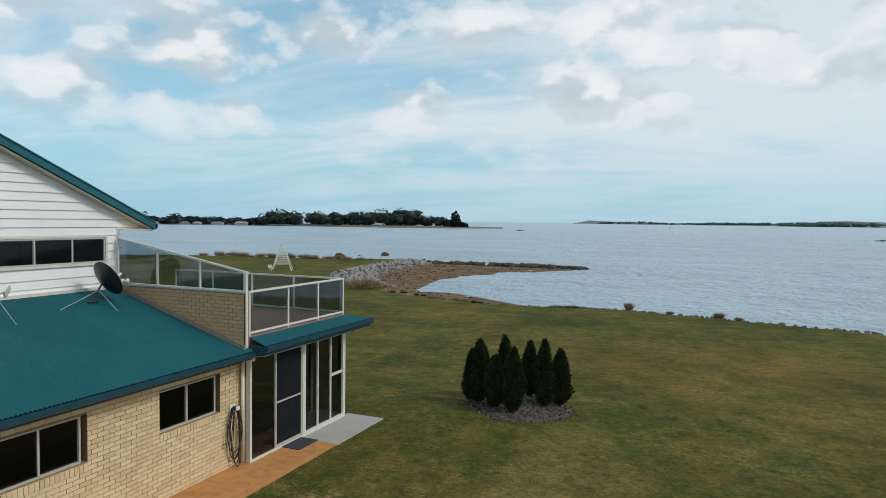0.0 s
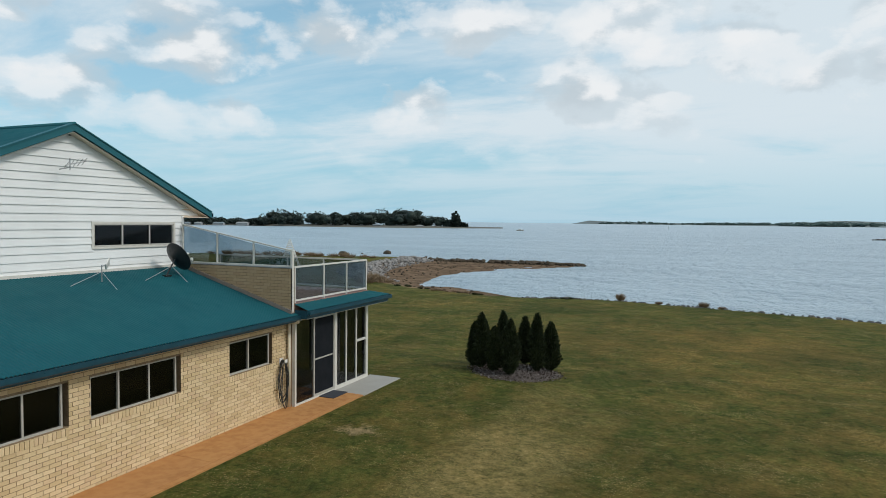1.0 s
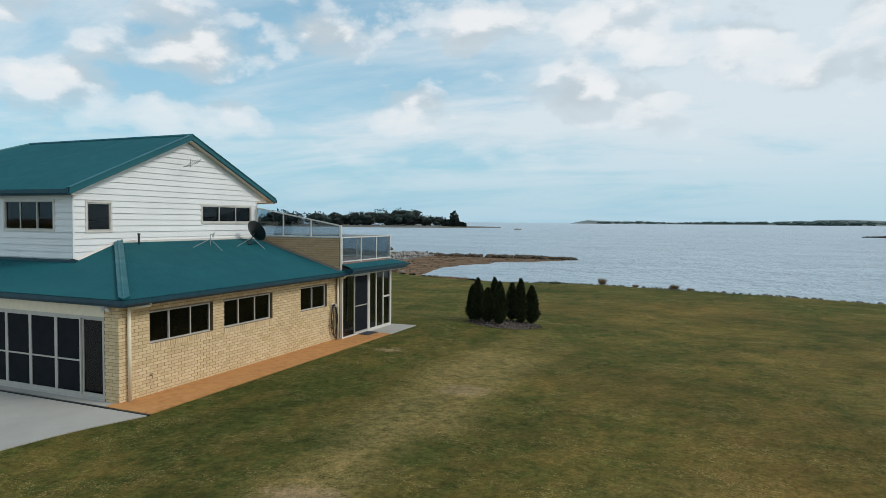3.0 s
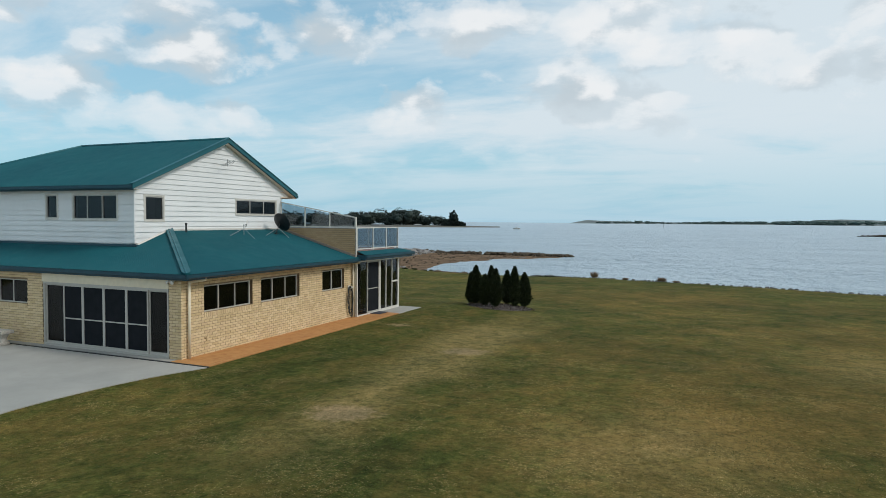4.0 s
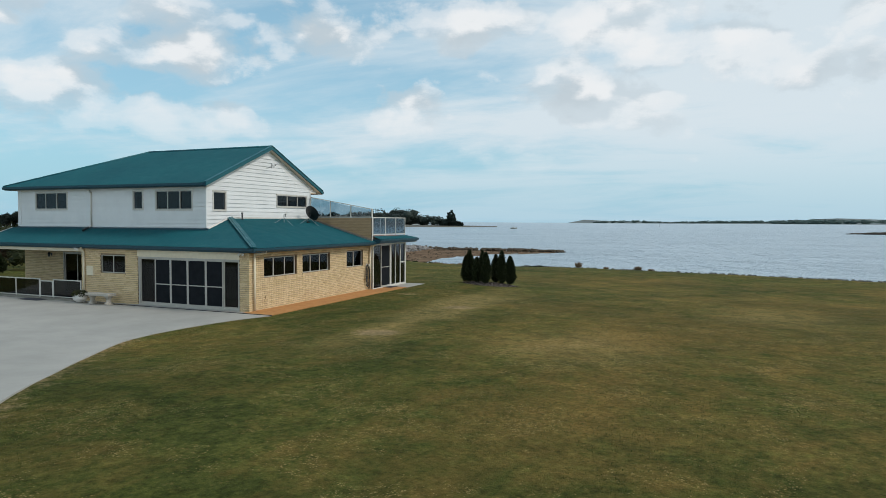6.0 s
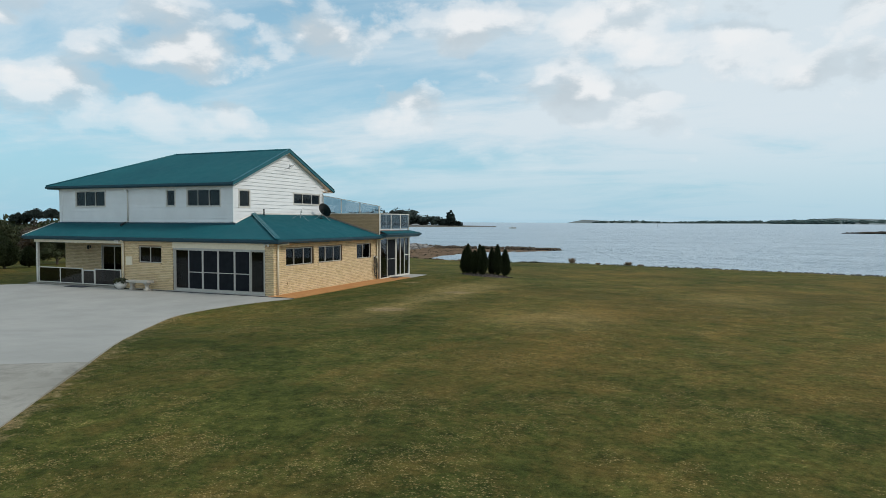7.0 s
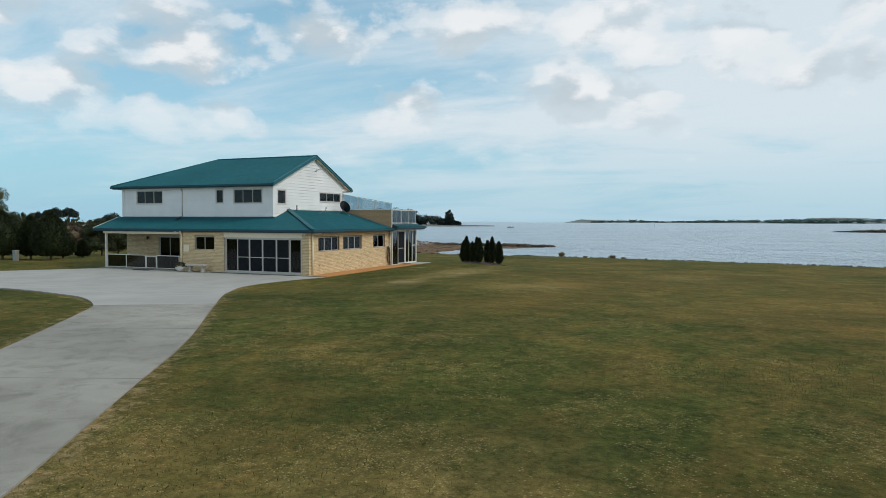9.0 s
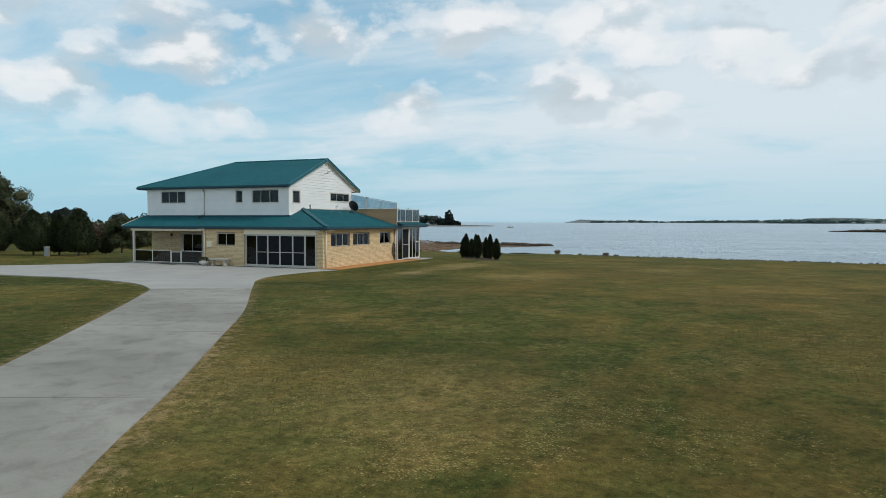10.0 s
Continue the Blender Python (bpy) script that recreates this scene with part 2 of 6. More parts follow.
c = m.mix(m.ramp(m.noise(0.5, 6, 0.6), (0.35, 0.0), (0.7, 1.0)), (0.31, 0.305, 0.28), (0.385, 0.372, 0.342))
c = m.mix(m.ramp(m.noise(2.1, 6, 0.7), (0.56, 0.0), (0.8, 0.4)), c, (0.26, 0.25, 0.23))
m.color(c).bump(m.noise(70, 4), 0.2, 0.003)
APRON = m.m
m = Mat("terracotta_stained_paving", 0.75, spec=0.3)
c = m.mix(m.ramp(m.noise(1.5, 6, 0.65), (0.3, 0.0), (0.72, 1.0)), (0.34, 0.145, 0.045), (0.50, 0.245, 0.085))
c = m.mix(m.ramp(m.noise(9, 5, 0.7), (0.5, 0.0), (0.8, 0.45)), c, (0.30, 0.15, 0.06))
c = m.mix(m.ramp(m.noise(4.5, 3, 0.5, vec=m.at((1, 1, 1))), (0.42, 0.0), (0.58, 0.5)), c, (0.52, 0.27, 0.10))
m.color(m.mix(m.math("MULTIPLY", m.each(), 0.25), c, (0.42, 0.20, 0.08))).bump(m.noise(60, 4), 0.3, 0.003)
PAVING = m.m

# lawn with dry patches and clover; sand and weed below the bank
m = Mat("lawn_and_foreshore", 0.95, spec=0.06)
G1, G2, DRY, STRAW = (0.038, 0.054, 0.012), (0.120, 0.132, 0.033), (0.225, 0.145, 0.045), (0.42, 0.32, 0.145)
g = m.mix(m.ramp(m.noise(2.6, 10, 0.85), (0.40, 0.0), (0.60, 1.0)), G1, G2)
patch = m.math("ADD", m.math("MULTIPLY", m.noise(0.10, 5, 0.6, warp=0.6), 0.45), m.math("MULTIPLY", m.noise(1.1, 8, 0.78, warp=0.3), 0.55))
g = m.mix(m.ramp(m.math("ADD", patch, m.math("MULTIPLY", m.attr("brown"), 0.10)), (0.49, 0.0), (0.67, 0.72)), g, DRY)
bands = m.noise(1.0, 8, 0.75, vec=m.at((0.55, 0.30, 1), turn=-20), warp=0.6)
g = m.mix(m.ramp(bands, (0.48, 0.0), (0.64, 0.45)), g, DRY)
g = m.mix(m.ramp(m.noise(0.5, 9, 0.76), (0.50, 0.0), (0.68, 0.50)), g, (0.042, 0.060, 0.014))
g = m.mix(m.math("MULTIPLY", m.attr("dry"), m.ramp(m.noise(3.0, 8, 0.8), (0.36, 0.05), (0.60, 0.82))), g, (0.36, 0.27, 0.11))
# straw and clover specks cell by cell, thicker where the turf is dry
thick = m.math("ADD", m.math("MULTIPLY", m.math("SUBTRACT", m.noise(0.6, 8, 0.75), 0.54), 2.6), m.math("MULTIPLY", m.attr("dry"), 0.22))
thick = m.math("ADD", thick, m.math("MULTIPLY", m.math("SUBTRACT", m.noise(3.5, 4, 0.7), 0.5), 0.7))


def specks(g, scale, cut, col, amount):
    cell = m.cells(scale)
    sep = m.t.nodes.new("ShaderNodeSeparateColor")
    m.link(cell["Color"], sep.inputs[0])
    pick = m.ramp(m.math("ADD", sep.outputs[0], thick), (cut, 0.0), (cut + 0.10, amount))
    dot = m.ramp(m.math("MULTIPLY", cell["Distance"], 1.0), (0.30, 1.0), (0.55, 0.15))
    return m.mix(m.math("MULTIPLY", pick, dot), g, col)


g = m.mix(m.ramp(m.noise(11, 6, 0.85), (0.38, 0.55), (0.50, 0.0)), g, (0.028, 0.038, 0.009))
g = specks(g, 22, 0.76, (0.20, 0.145, 0.05), 0.6)
g = specks(g, 40, 0.86, STRAW, 0.75)
g = specks(g, 52, 1.04, (0.52, 0.45, 0.29), 0.6)
g = m.mix(m.ramp(m.math("ADD", m.attr("bare"), m.math("MULTIPLY", m.math("SUBTRACT", m.noise(3.5, 7, 0.78), 0.5), 1.5)), (0.22, 0.0), (0.55, 0.85)), g, m.ramp(m.noise(18, 6, 0.75), (0.3, (0.22, 0.155, 0.08)), (0.7, (0.44, 0.335, 0.19))))
# thin and lush stretches, then clumps
g = m.mix(1.0, g, m.ramp(m.noise(0.13, 5, 0.62, warp=0.8), (0.36, (0.62, 0.65, 0.64)), (0.60, (0.97, 0.91, 0.90))), "MULTIPLY")
g = m.mix(1.0, g, m.ramp(m.noise(0.75, 7, 0.74, warp=0.5), (0.36, (0.84, 0.87, 0.85)), (0.58, (1.14, 1.12, 1.10))), "MULTIPLY")
g = m.mix(1.0, g, m.ramp(m.noise(7.0, 5, 0.8), (0.36, (0.74, 0.76, 0.74)), (0.60, (1.22, 1.20, 1.18))), "MULTIPLY")
s = m.mix(m.ramp(m.noise(0.5, 6, 0.65), (0.35, 0.0), (0.7, 1.0)), (0.10, 0.064, 0.039), (0.225, 0.152, 0.096))
s = m.mix(m.ramp(m.noise(6, 5, 0.7), (0.5, 0.0), (0.75, 0.7)), s, (0.055, 0.036, 0.022))
shore = m.math("ADD", m.math("MULTIPLY", m.attr("grass"), 0.75), 1.1)
s = m.mix(m.ramp(m.math("ADD", shore, m.math("MULTIPLY", m.math("SUBTRACT", m.noise(0.8, 5, 0.65), 0.5), 0.9)), (0.25, 0.0), (0.85, 0.8)), s, m.ramp(m.noise(4, 6, 0.7), (0.35, (0.19, 0.125, 0.07)), (0.7, (0.30, 0.205, 0.12))))
edge = m.math("ADD", m.attr("grass"), m.math("MULTIPLY", m.math("SUBTRACT", m.noise(1.1, 5, 0.7), 0.5), 1.6))
m.color(m.mix(m.ramp(edge, (0.4, 0.0), (0.6, 1.0)), s, g)).bump(m.noise(30, 5, 0.75), 0.7, 0.045)
LAWN = m.m

m = Mat("sky_toned_rippled_sea", 0.34, spec=0.5)
m.b.inputs["IOR"].default_value = 1.33
# body colour raised to stand in for bright sky reflected by the waves
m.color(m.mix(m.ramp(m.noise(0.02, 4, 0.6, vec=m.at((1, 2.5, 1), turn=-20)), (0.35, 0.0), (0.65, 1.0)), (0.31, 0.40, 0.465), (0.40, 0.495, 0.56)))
m.bump(m.noise(0.07, 5, 0.65, vec=m.at((1, 1.1, 1), turn=-35)), 1.0, 2.6)
m.bump(m.noise(0.36, 5, 0.7, vec=m.at((1, 0.7, 1), turn=-30)), 1.0, 1.5)
m.bump(m.noise(1.5, 5, 0.65, vec=m.at((1, 0.8, 1), turn=-25)), 1.0, 0.35)
SEA = m.m


def leaf_mat(name, a, b, c, scale=1.2):
    m = Mat(name, 0.65, spec=0.2)
    col = m.ramp(m.island, (0.0, a), (0.55, b), (1.0, c))
    col = m.mix(m.ramp(m.noise(scale, 4), (0.35, 0.45), (0.65, 0.0)), col, a)
    m.color(col)
    return m.m


CYPRESS = leaf_mat("cypress_leaf", (0.013, 0.020, 0.009), (0.026, 0.038, 0.014), (0.052, 0.062, 0.023))
CONIFER = leaf_mat("conifer_leaf", (0.013, 0.021, 0.009), (0.024, 0.037, 0.014), (0.044, 0.056, 0.021))
SHRUB = leaf_mat("shrub_leaf", (0.022, 0.030, 0.013), (0.045, 0.056, 0.024), (0.085, 0.088, 0.040))
REDSHRUB = leaf_mat("rusty_shrub_leaf", (0.036, 0.026, 0.017), (0.066, 0.046, 0.03), (0.10, 0.078, 0.046))
# far foliage: the haze of distance is mixed into both leaf colours
FARLEAF = leaf_mat("hazed_pine_leaf", (0.015, 0.024, 0.021), (0.027, 0.040, 0.033), (0.045, 0.060, 0.048), 0.05)
COASTLEAF = leaf_mat("hazed_wood_leaf", (0.055, 0.092, 0.085), (0.072, 0.112, 0.10), (0.09, 0.13, 0.11), 0.02)
DRYGRASS = leaf_mat("dry_tussock_blade", (0.16, 0.105, 0.062), (0.27, 0.19, 0.115), (0.38, 0.285, 0.185), 3)
BLADE = leaf_mat("lawn_blade", (0.036, 0.058, 0.012), (0.078, 0.098, 0.025), (0.21, 0.168, 0.07), 0.4)
BARK = plain("grey_brown_bark", (0.10, 0.075, 0.055), 0.9, vary=0.3, scale=12, grain=0.8)


def rock_mat(name, a, b, weed):
    m = Mat(name, 0.9, spec=0.2)
    c = m.mix(m.each(), a, b)
    c = m.mix(m.island, c, b)
    c = m.mix(m.ramp(m.noise(5, 6, 0.7), (0.45, 0.0), (0.75, 0.6)), c, weed)
    m.color(c).bump(m.noise(14, 5, 0.7), 0.7, 0.03)
    return m.m


PALEROCK = rock_mat("pale_quarried_rock", (0.15, 0.142, 0.135), (0.28, 0.265, 0.25), (0.08, 0.07, 0.06))
WEEDROCK = rock_mat("weed_covered_rock", (0.035, 0.028, 0.022), (0.085, 0.066, 0.046), (0.030, 0.022, 0.014))
SHOREROCK = rock_mat("shore_rock", (0.06, 0.058, 0.056), (0.20, 0.195, 0.19), (0.07, 0.06, 0.05))
MULCH = plain("bark_mulch", (0.085, 0.065, 0.055), 0.95, vary=0.5, scale=30, grain=0.8)
m = Mat("mulch_chip", 0.9, spec=0.15)
m.color(m.ramp(m.island, (0.0, (0.03, 0.022, 0.018)), (0.6, (0.08, 0.064, 0.058)), (1.0, (0.26, 0.235, 0.225))))
CHIP = m.m
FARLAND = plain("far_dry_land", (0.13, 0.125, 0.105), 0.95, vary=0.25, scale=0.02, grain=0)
# haze over the distant coast is put into its land colour
COASTLAND = plain("hazed_coast_land", (0.125, 0.155, 0.155), 0.95, vary=0.25, scale=0.006, grain=0)
FARWALL = plain("far_house_wall", (0.27, 0.28, 0.28), 0.8, grain=0)
FARROOF = plain("far_house_roof", (0.17, 0.20, 0.22), 0.6, grain=0)

# ---- builders ----
def thing(name, label, category, at=(0, 0, 0), group="", kind=""):
    ob = new(name)
    ob.location = at
    return tagged(ob, label, category, group, kind)


def mesh_of(name, bm, material, smooth=False):
    me = bpy.data.meshes.new(name)
    bmesh.ops.recalc_face_normals(bm, faces=bm.faces)
    bm.to_mesh(me)
    bm.free()
    for m in material if isinstance(material, (list, tuple)) else (material,):
        me.materials.append(m)
    if smooth:
        me.polygons.foreach_set("use_smooth", [True] * len(me.polygons))
    return me


def world_of(ob):
    if ob is None:
        return Matrix.Identity(4)
    return world_of(ob.parent) @ ob.matrix_parent_inverse @ ob.matrix_basis if ob.parent else ob.matrix_basis.copy()


def part(name, bm, material, parent, label="", smooth=False, kind=""):
    ob = new(name, bm if isinstance(bm, bpy.types.Mesh) else mesh_of(name, bm, material, smooth))
    if parent is not None:
        ob.parent = parent
        ob.matrix_parent_inverse = world_of(parent).inverted()
    return tagged(ob, label, "", "", kind)


def solid(name, bm, material, label, category, kind="", group="", smooth=False):
    return tagged(new(name, mesh_of(name, bm, material, smooth)), label, category, group, kind)


def raw(name, verts, faces, material, smooth=False):
    me = bpy.data.meshes.new(name)
    me.from_pydata([tuple(v) for v in verts], [], faces)
    me.materials.append(material)
    if smooth:
        me.polygons.foreach_set("use_smooth", [True] * len(me.polygons))
    return me


HEX = ((0, 3, 2, 1), (4, 5, 6, 7), (0, 1, 5, 4), (1, 2, 6, 5), (2, 3, 7, 6), (3, 0, 4, 7))


def hexa(bm, corners):
    v = [bm.verts.new(c) for c in corners]
    for f in HEX:
        bm.faces.new([v[i] for i in f])
    return v


def box(bm, x0, x1, y0, y1, z0, z1):
    return hexa(bm, [(x0, y0, z0), (x1, y0, z0), (x1, y1, z0), (x0, y1, z0), (x0, y0, z1), (x1, y0, z1), (x1, y1, z1), (x0, y1, z1)])


def bevel(bm, width, segments=2):
    bmesh.ops.bevel(bm, geom=bm.edges[:], offset=width, segments=segments, affect="EDGES", profile=0.6)


def tube(bm, a, b, r, r2=None, n=10, caps=True):
    a, b = Vector(a), Vector(b)
    q = (b - a).to_track_quat("Z", "Y").to_matrix()
    rings = []
    for p, rr in ((a, r), (b, r if r2 is None else r2)):
        rings.append([bm.verts.new(p + q @ Vector((rr * math.cos(k * math.tau / n), rr * math.sin(k * math.tau / n), 0))) for k in range(n)])
    for k in range(n):
        bm.faces.new((rings[0][k], rings[0][(k + 1) % n], rings[1][(k + 1) % n], rings[1][k]))
    if caps:
        bm.faces.new(rings[0][::-1]), bm.faces.new(rings[1])


def path_tube(bm, pts, r, n=8):
    for a, b in zip(pts, pts[1:]):
        tube(bm, a, b, r, n=n)


def lathe(bm, profile, n=24, at=(0, 0, 0)):
    rings = [[bm.verts.new((at[0] + r * math.cos(k * math.tau / n), at[1] + r * math.sin(k * math.tau / n), at[2] + z)) for k in range(n)] for r, z in profile]
    for a, b in zip(rings, rings[1:]):
        for k in range(n):
            bm.faces.new((a[k], a[(k + 1) % n], b[(k + 1) % n], b[k]))
    bm.faces.new(rings[0][::-1]), bm.faces.new(rings[-1])


class Face:
    """A wall's own axes: u along it, d outwards, z up."""

    def __init__(self, axis, at):
        self.axis, self.at = axis, at

    def __call__(self, u, d, z):
        return (self.at + d, u, z) if self.axis == "x" else (u, self.at - d, z)

    def box(self, bm, u0, u1, d0, d1, z0, z1):
        return hexa(bm, [self(u0, d0, z0), self(u1, d0, z0), self(u1, d1, z0), self(u0, d1, z0), self(u0, d0, z1), self(u1, d0, z1), self(u1, d1, z1), self(u0, d1, z1)])


def spans(u0, u1, cuts):
    """What is left of u0..u1 once the cuts are taken out."""
    left, u = [], u0
    for a, b in sorted(cuts):
        if a > u:
            left.append((u, min(a, u1)))
        u = max(u, b)
    if u < u1:
        left.append((u, u1))
    return [(a, b) for a, b in left if b - a > 1e-4]


def wall_with_holes(bm, F, u0, u1, z0, z1, d0, d1, holes):
    zs = sorted({z0, z1, *(min(max(h[k], z0), z1) for h in holes for k in (2, 3))})
    for a, b in zip(zs, zs[1:]):
        cuts = [(h[0], h[1]) for h in holes if h[2] < b - 1e-4 and h[3] > a + 1e-4]
        for p, q in spans(u0, u1, cuts):
            F.box(bm, p, q, d0, d1, a, b)


COURSE, LONG, JOINT = 0.086, 0.240, 0.012


def lay_bricks(F, u0, u1, z0, z1, holes, wall, near=None, proud=0.010, top=None, joined=None):
    """Stretcher bond over a backing wall. near: the stretch whose bricks are parts; the rest is one joined part."""
    shared = {}
    rest_v, rest_f = [], []
    rng = random.Random(7)

    def add(a, b, z, zt):
        out = proud + rng.uniform(-0.0015, 0.0015)
        if near and near[0] <= (a + b) / 2 <= near[1]:
            key = (round(b - a, 2), round(zt - z, 3))
            if key not in shared:
                bm = bmesh.new()
                F.box(bm, a, b, -0.02, proud, z, zt)
                c = Vector(F((a + b) / 2, 0, z))
                bmesh.ops.translate(bm, verts=bm.verts, vec=-c)
                shared[key] = mesh_of("brick", bm, BRICK)
            ob = new("brick", shared[key])
            ob.parent = wall
            ob.matrix_parent_inverse = world_of(wall).inverted()
            ob.location = Vector(F((a + b) / 2, rng.uniform(-0.0015, 0.0015), z))
            return
        k = len(rest_v)
        rest_v.extend([F(a, -0.02, z), F(b, -0.02, z), F(b, out, z), F(a, out, z), F(a, -0.02, zt), F(b, -0.02, zt), F(b, out, zt), F(a, out, zt)])
        rest_f.extend([tuple(k + i for i in f) for f in HEX])

    rows = int((z1 - z0) / COURSE + 0.5)
    for i in range(rows):
        z, zt = z0 + i * COURSE, min(z0 + (i + 1) * COURSE - JOINT, z1)
        cuts = [(h[0], h[1]) for h in holes if h[2] < zt - 0.01 and h[3] > z + 0.01]
        for p, q in spans(u0, u1, cuts):
            if top:
                p, q = top(p, q, z, zt)
                if q - p < 0.05:
                    continue
            u = math.floor((p - u0) / LONG - 1) * LONG + u0 + (LONG / 2 if i % 2 else 0)
            while u < q:
                a, b = max(u, p), min(u + LONG - JOINT, q)
                if b - a > 0.03:
                    add(a, b, z, zt)
                u += LONG
    if rest_v:
        ob = part("brickwork", raw("brickwork", rest_v, rest_f, joined or BRICKS), None, wall, kind="stuff")
        bm = bmesh.new()
        bm.from_mesh(ob.data)
        bmesh.ops.recalc_face_normals(bm, faces=bm.faces)
        bm.to_mesh(ob.data)
        bm.free()


def sill_bricks(F, u0, u1, z0, z1, wall):
    n = int((u1 - u0) / 0.086)
    w = (u1 - u0) / n
    vs, fs = [], []
    for k in range(n):
        a, b = u0 + k * w + 0.005, u0 + (k + 1) * w - 0.005
        j = len(vs)
        vs += [F(a, -0.10, z0), F(b, -0.10, z0), F(b, 0.022, z0 - 0.01), F(a, 0.022, z0 - 0.01), F(a, -0.10, z1), F(b, -0.10, z1), F(b, 0.022, z1 - 0.022), F(a, 0.022, z1 - 0.022)]
        fs += [tuple(j + i for i in f) for f in HEX]
    part("sill_bricks", raw("sill_bricks", vs, fs, BRICKS), None, wall, "sloping brick-on-edge window sill", kind="stuff")


def pane_of(F, name, u0, u1, z0, z1, d, parent, material):
    bm = bmesh.new()
    F.box(bm, u0, u1, d - 0.003, d + 0.003, z0, z1)
    ob = part(name, bm, material, parent)
    ob.visible_shadow = False
    return ob


def window(F, u0, u1, z0, z1, mullions, house, d=-0.06, bar=0.038, label="aluminium-framed sliding window with dark tinted glass"):
    """A frame with its uprights, and a pane for each light."""
    w = new("window")
    w.parent = house
    w.matrix_parent_inverse = Matrix.Translation(HOUSE_AT).inverted()
    tagged(w, label)
    bm = bmesh.new()
    F.box(bm, u0, u1, d - 0.04, d + 0.03, z0, z0 + bar)
    F.box(bm, u0, u1, d - 0.04, d + 0.03, z1 - bar, z1)
    F.box(bm, u0, u0 + bar, d - 0.04, d + 0.03, z0 + bar, z1 - bar)
    F.box(bm, u1 - bar, u1, d - 0.04, d + 0.03, z0 + bar, z1 - bar)
    part("window_frame", bm, ALU, w)
    edges = [u0 + bar / 2, *mullions, u1 - bar / 2]
    for u in mullions:
        bm = bmesh.new()
        F.box(bm, u - bar / 2, u + bar / 2, d - 0.035, d + 0.034, z0 + bar, z1 - bar)
        part("mullion", bm, ALU, w)
    for k, (a, b) in enumerate(zip(edges, edges[1:])):
        pane_of(F, "pane", a + bar / 2, b - bar / 2, z0 + bar, z1 - bar, d + (0.012 if k % 2 else -0.012), w, PANE)
    return w


def boards(F, z0, z1, height, limits, holes, wall):
    """Lapped weatherboards, each cut at the openings and along the rake."""
    k, z = 0, z0
    while z < z1 - 0.03:
        zt = min(z + height, z1)
        lo, hi = limits(z), limits(zt)
        cuts = [(h[0], h[1]) for h in holes if h[2] < zt - 0.015 and h[3] > z + 0.015]
        for a, b in spans(lo[0], lo[1], cuts):
            a2 = max(a, hi[0]) if abs(a - lo[0]) < 1e-4 else a
            b2 = min(b, hi[1]) if abs(b - lo[1]) < 1e-4 else b
            if b2 - a2 < 0.02:
                a2, b2 = (a2 + b2) / 2 - 0.01, (a2 + b2) / 2 + 0.01
            bm = bmesh.new()
            hexa(bm, [F(a, 0.0, z), F(b, 0.0, z), F(b, 0.036, z), F(a, 0.036, z), F(a2, 0.0, zt), F(b2, 0.0, zt), F(b2, 0.010, zt), F(a2, 0.010, zt)])
            part("weatherboard", bm, WHITE, wall)
        z += height


def corrugated(name, origin, along, length, up_dir, end, parent, material, start=None, pitch=0.076, amp=0.015, label=""):
    """Corrugated sheet: u along the eave, s up the slope (in plan metres times the given rise). end(u), start(u): where each rib stops."""
    along, up_dir, o = Vector(along), Vector(up_dir), Vector(origin)
    nrm = along.cross(up_dir).normalized()
    if nrm.z < 0:
        nrm = -nrm
    step = pitch / 4
    n = int(length / step)
    vs, fs = [], []
    for i in range(n + 1):
        u = min(i * step, length)
        h = amp * math.sin(math.tau * u / pitch)
        s0, s1 = (start(u) if start else 0.0), max(end(u), 0.0)
        s1 = max(s1, s0)
        for s in (s0, s1):
            vs.append(o + along * u + up_dir * s + nrm * h)
        if i:
            k = 2 * i
            fs.append((k - 2, k, k + 1, k - 1))
    return part(name, raw(name, vs, fs, material, smooth=True), None, parent, label)


def strip(bm, a, b, width_dir, thick_dir):
    """A bar from a to b with the given width and thickness vectors."""
    a, b, w, t = Vector(a), Vector(b), Vector(width_dir), Vector(thick_dir)
    hexa(bm, [a - w, a + w, a + w + t, a - w + t, b - w, b + w, b + w + t, b - w + t])


# ---- ground, shore and sea ----
SEA_Z = -2.5
PROFILE = ((-80, -25, -10, 0, 10, 18, 52, 60), (0.75, 0.6, 0.4, 0.2, -0.1, -0.4, -1.35, -1.5))
LAND = [(400, 30), (120, 36.8), (60, 38.8), (39, 41.0), (30, 42.6), (24, 45.1), (18, 47.9), (10, 50.2), (3, 51.9), (-1, 51.5), (-4.5, 50), (-8, 50.3), (-11.5, 51.6), (-17, 53.5), (-23, 58),
        (-31, 66), (-36, 76), (-39, 88), (-40, 99), (-44, 104), (-60, 98), (-78, 95), (-120, 80), (-260, 70), (-420, 20), (-420, -400), (400, -400)]
WET = [(400, 34), (120, 41.5), (60, 43.5), (39, 45.4), (30, 47), (24, 49.3), (18, 52.3), (10, 54), (3, 55.6), (-3.2, 58), (-7.9, 59.5), (-12.7, 63.2), (-18, 66.2), (-21.5, 65.2), (-24.4, 74.5),
       (-25.4, 80.5), (-23.4, 90.7), (-17.5, 101), (-11.7, 111), (-20, 113.5), (-38, 112), (-48, 108), (-62, 102), (-80, 98), (-122, 84), (-262, 74), (-424, 24), (-424, -404), (404, -404)]


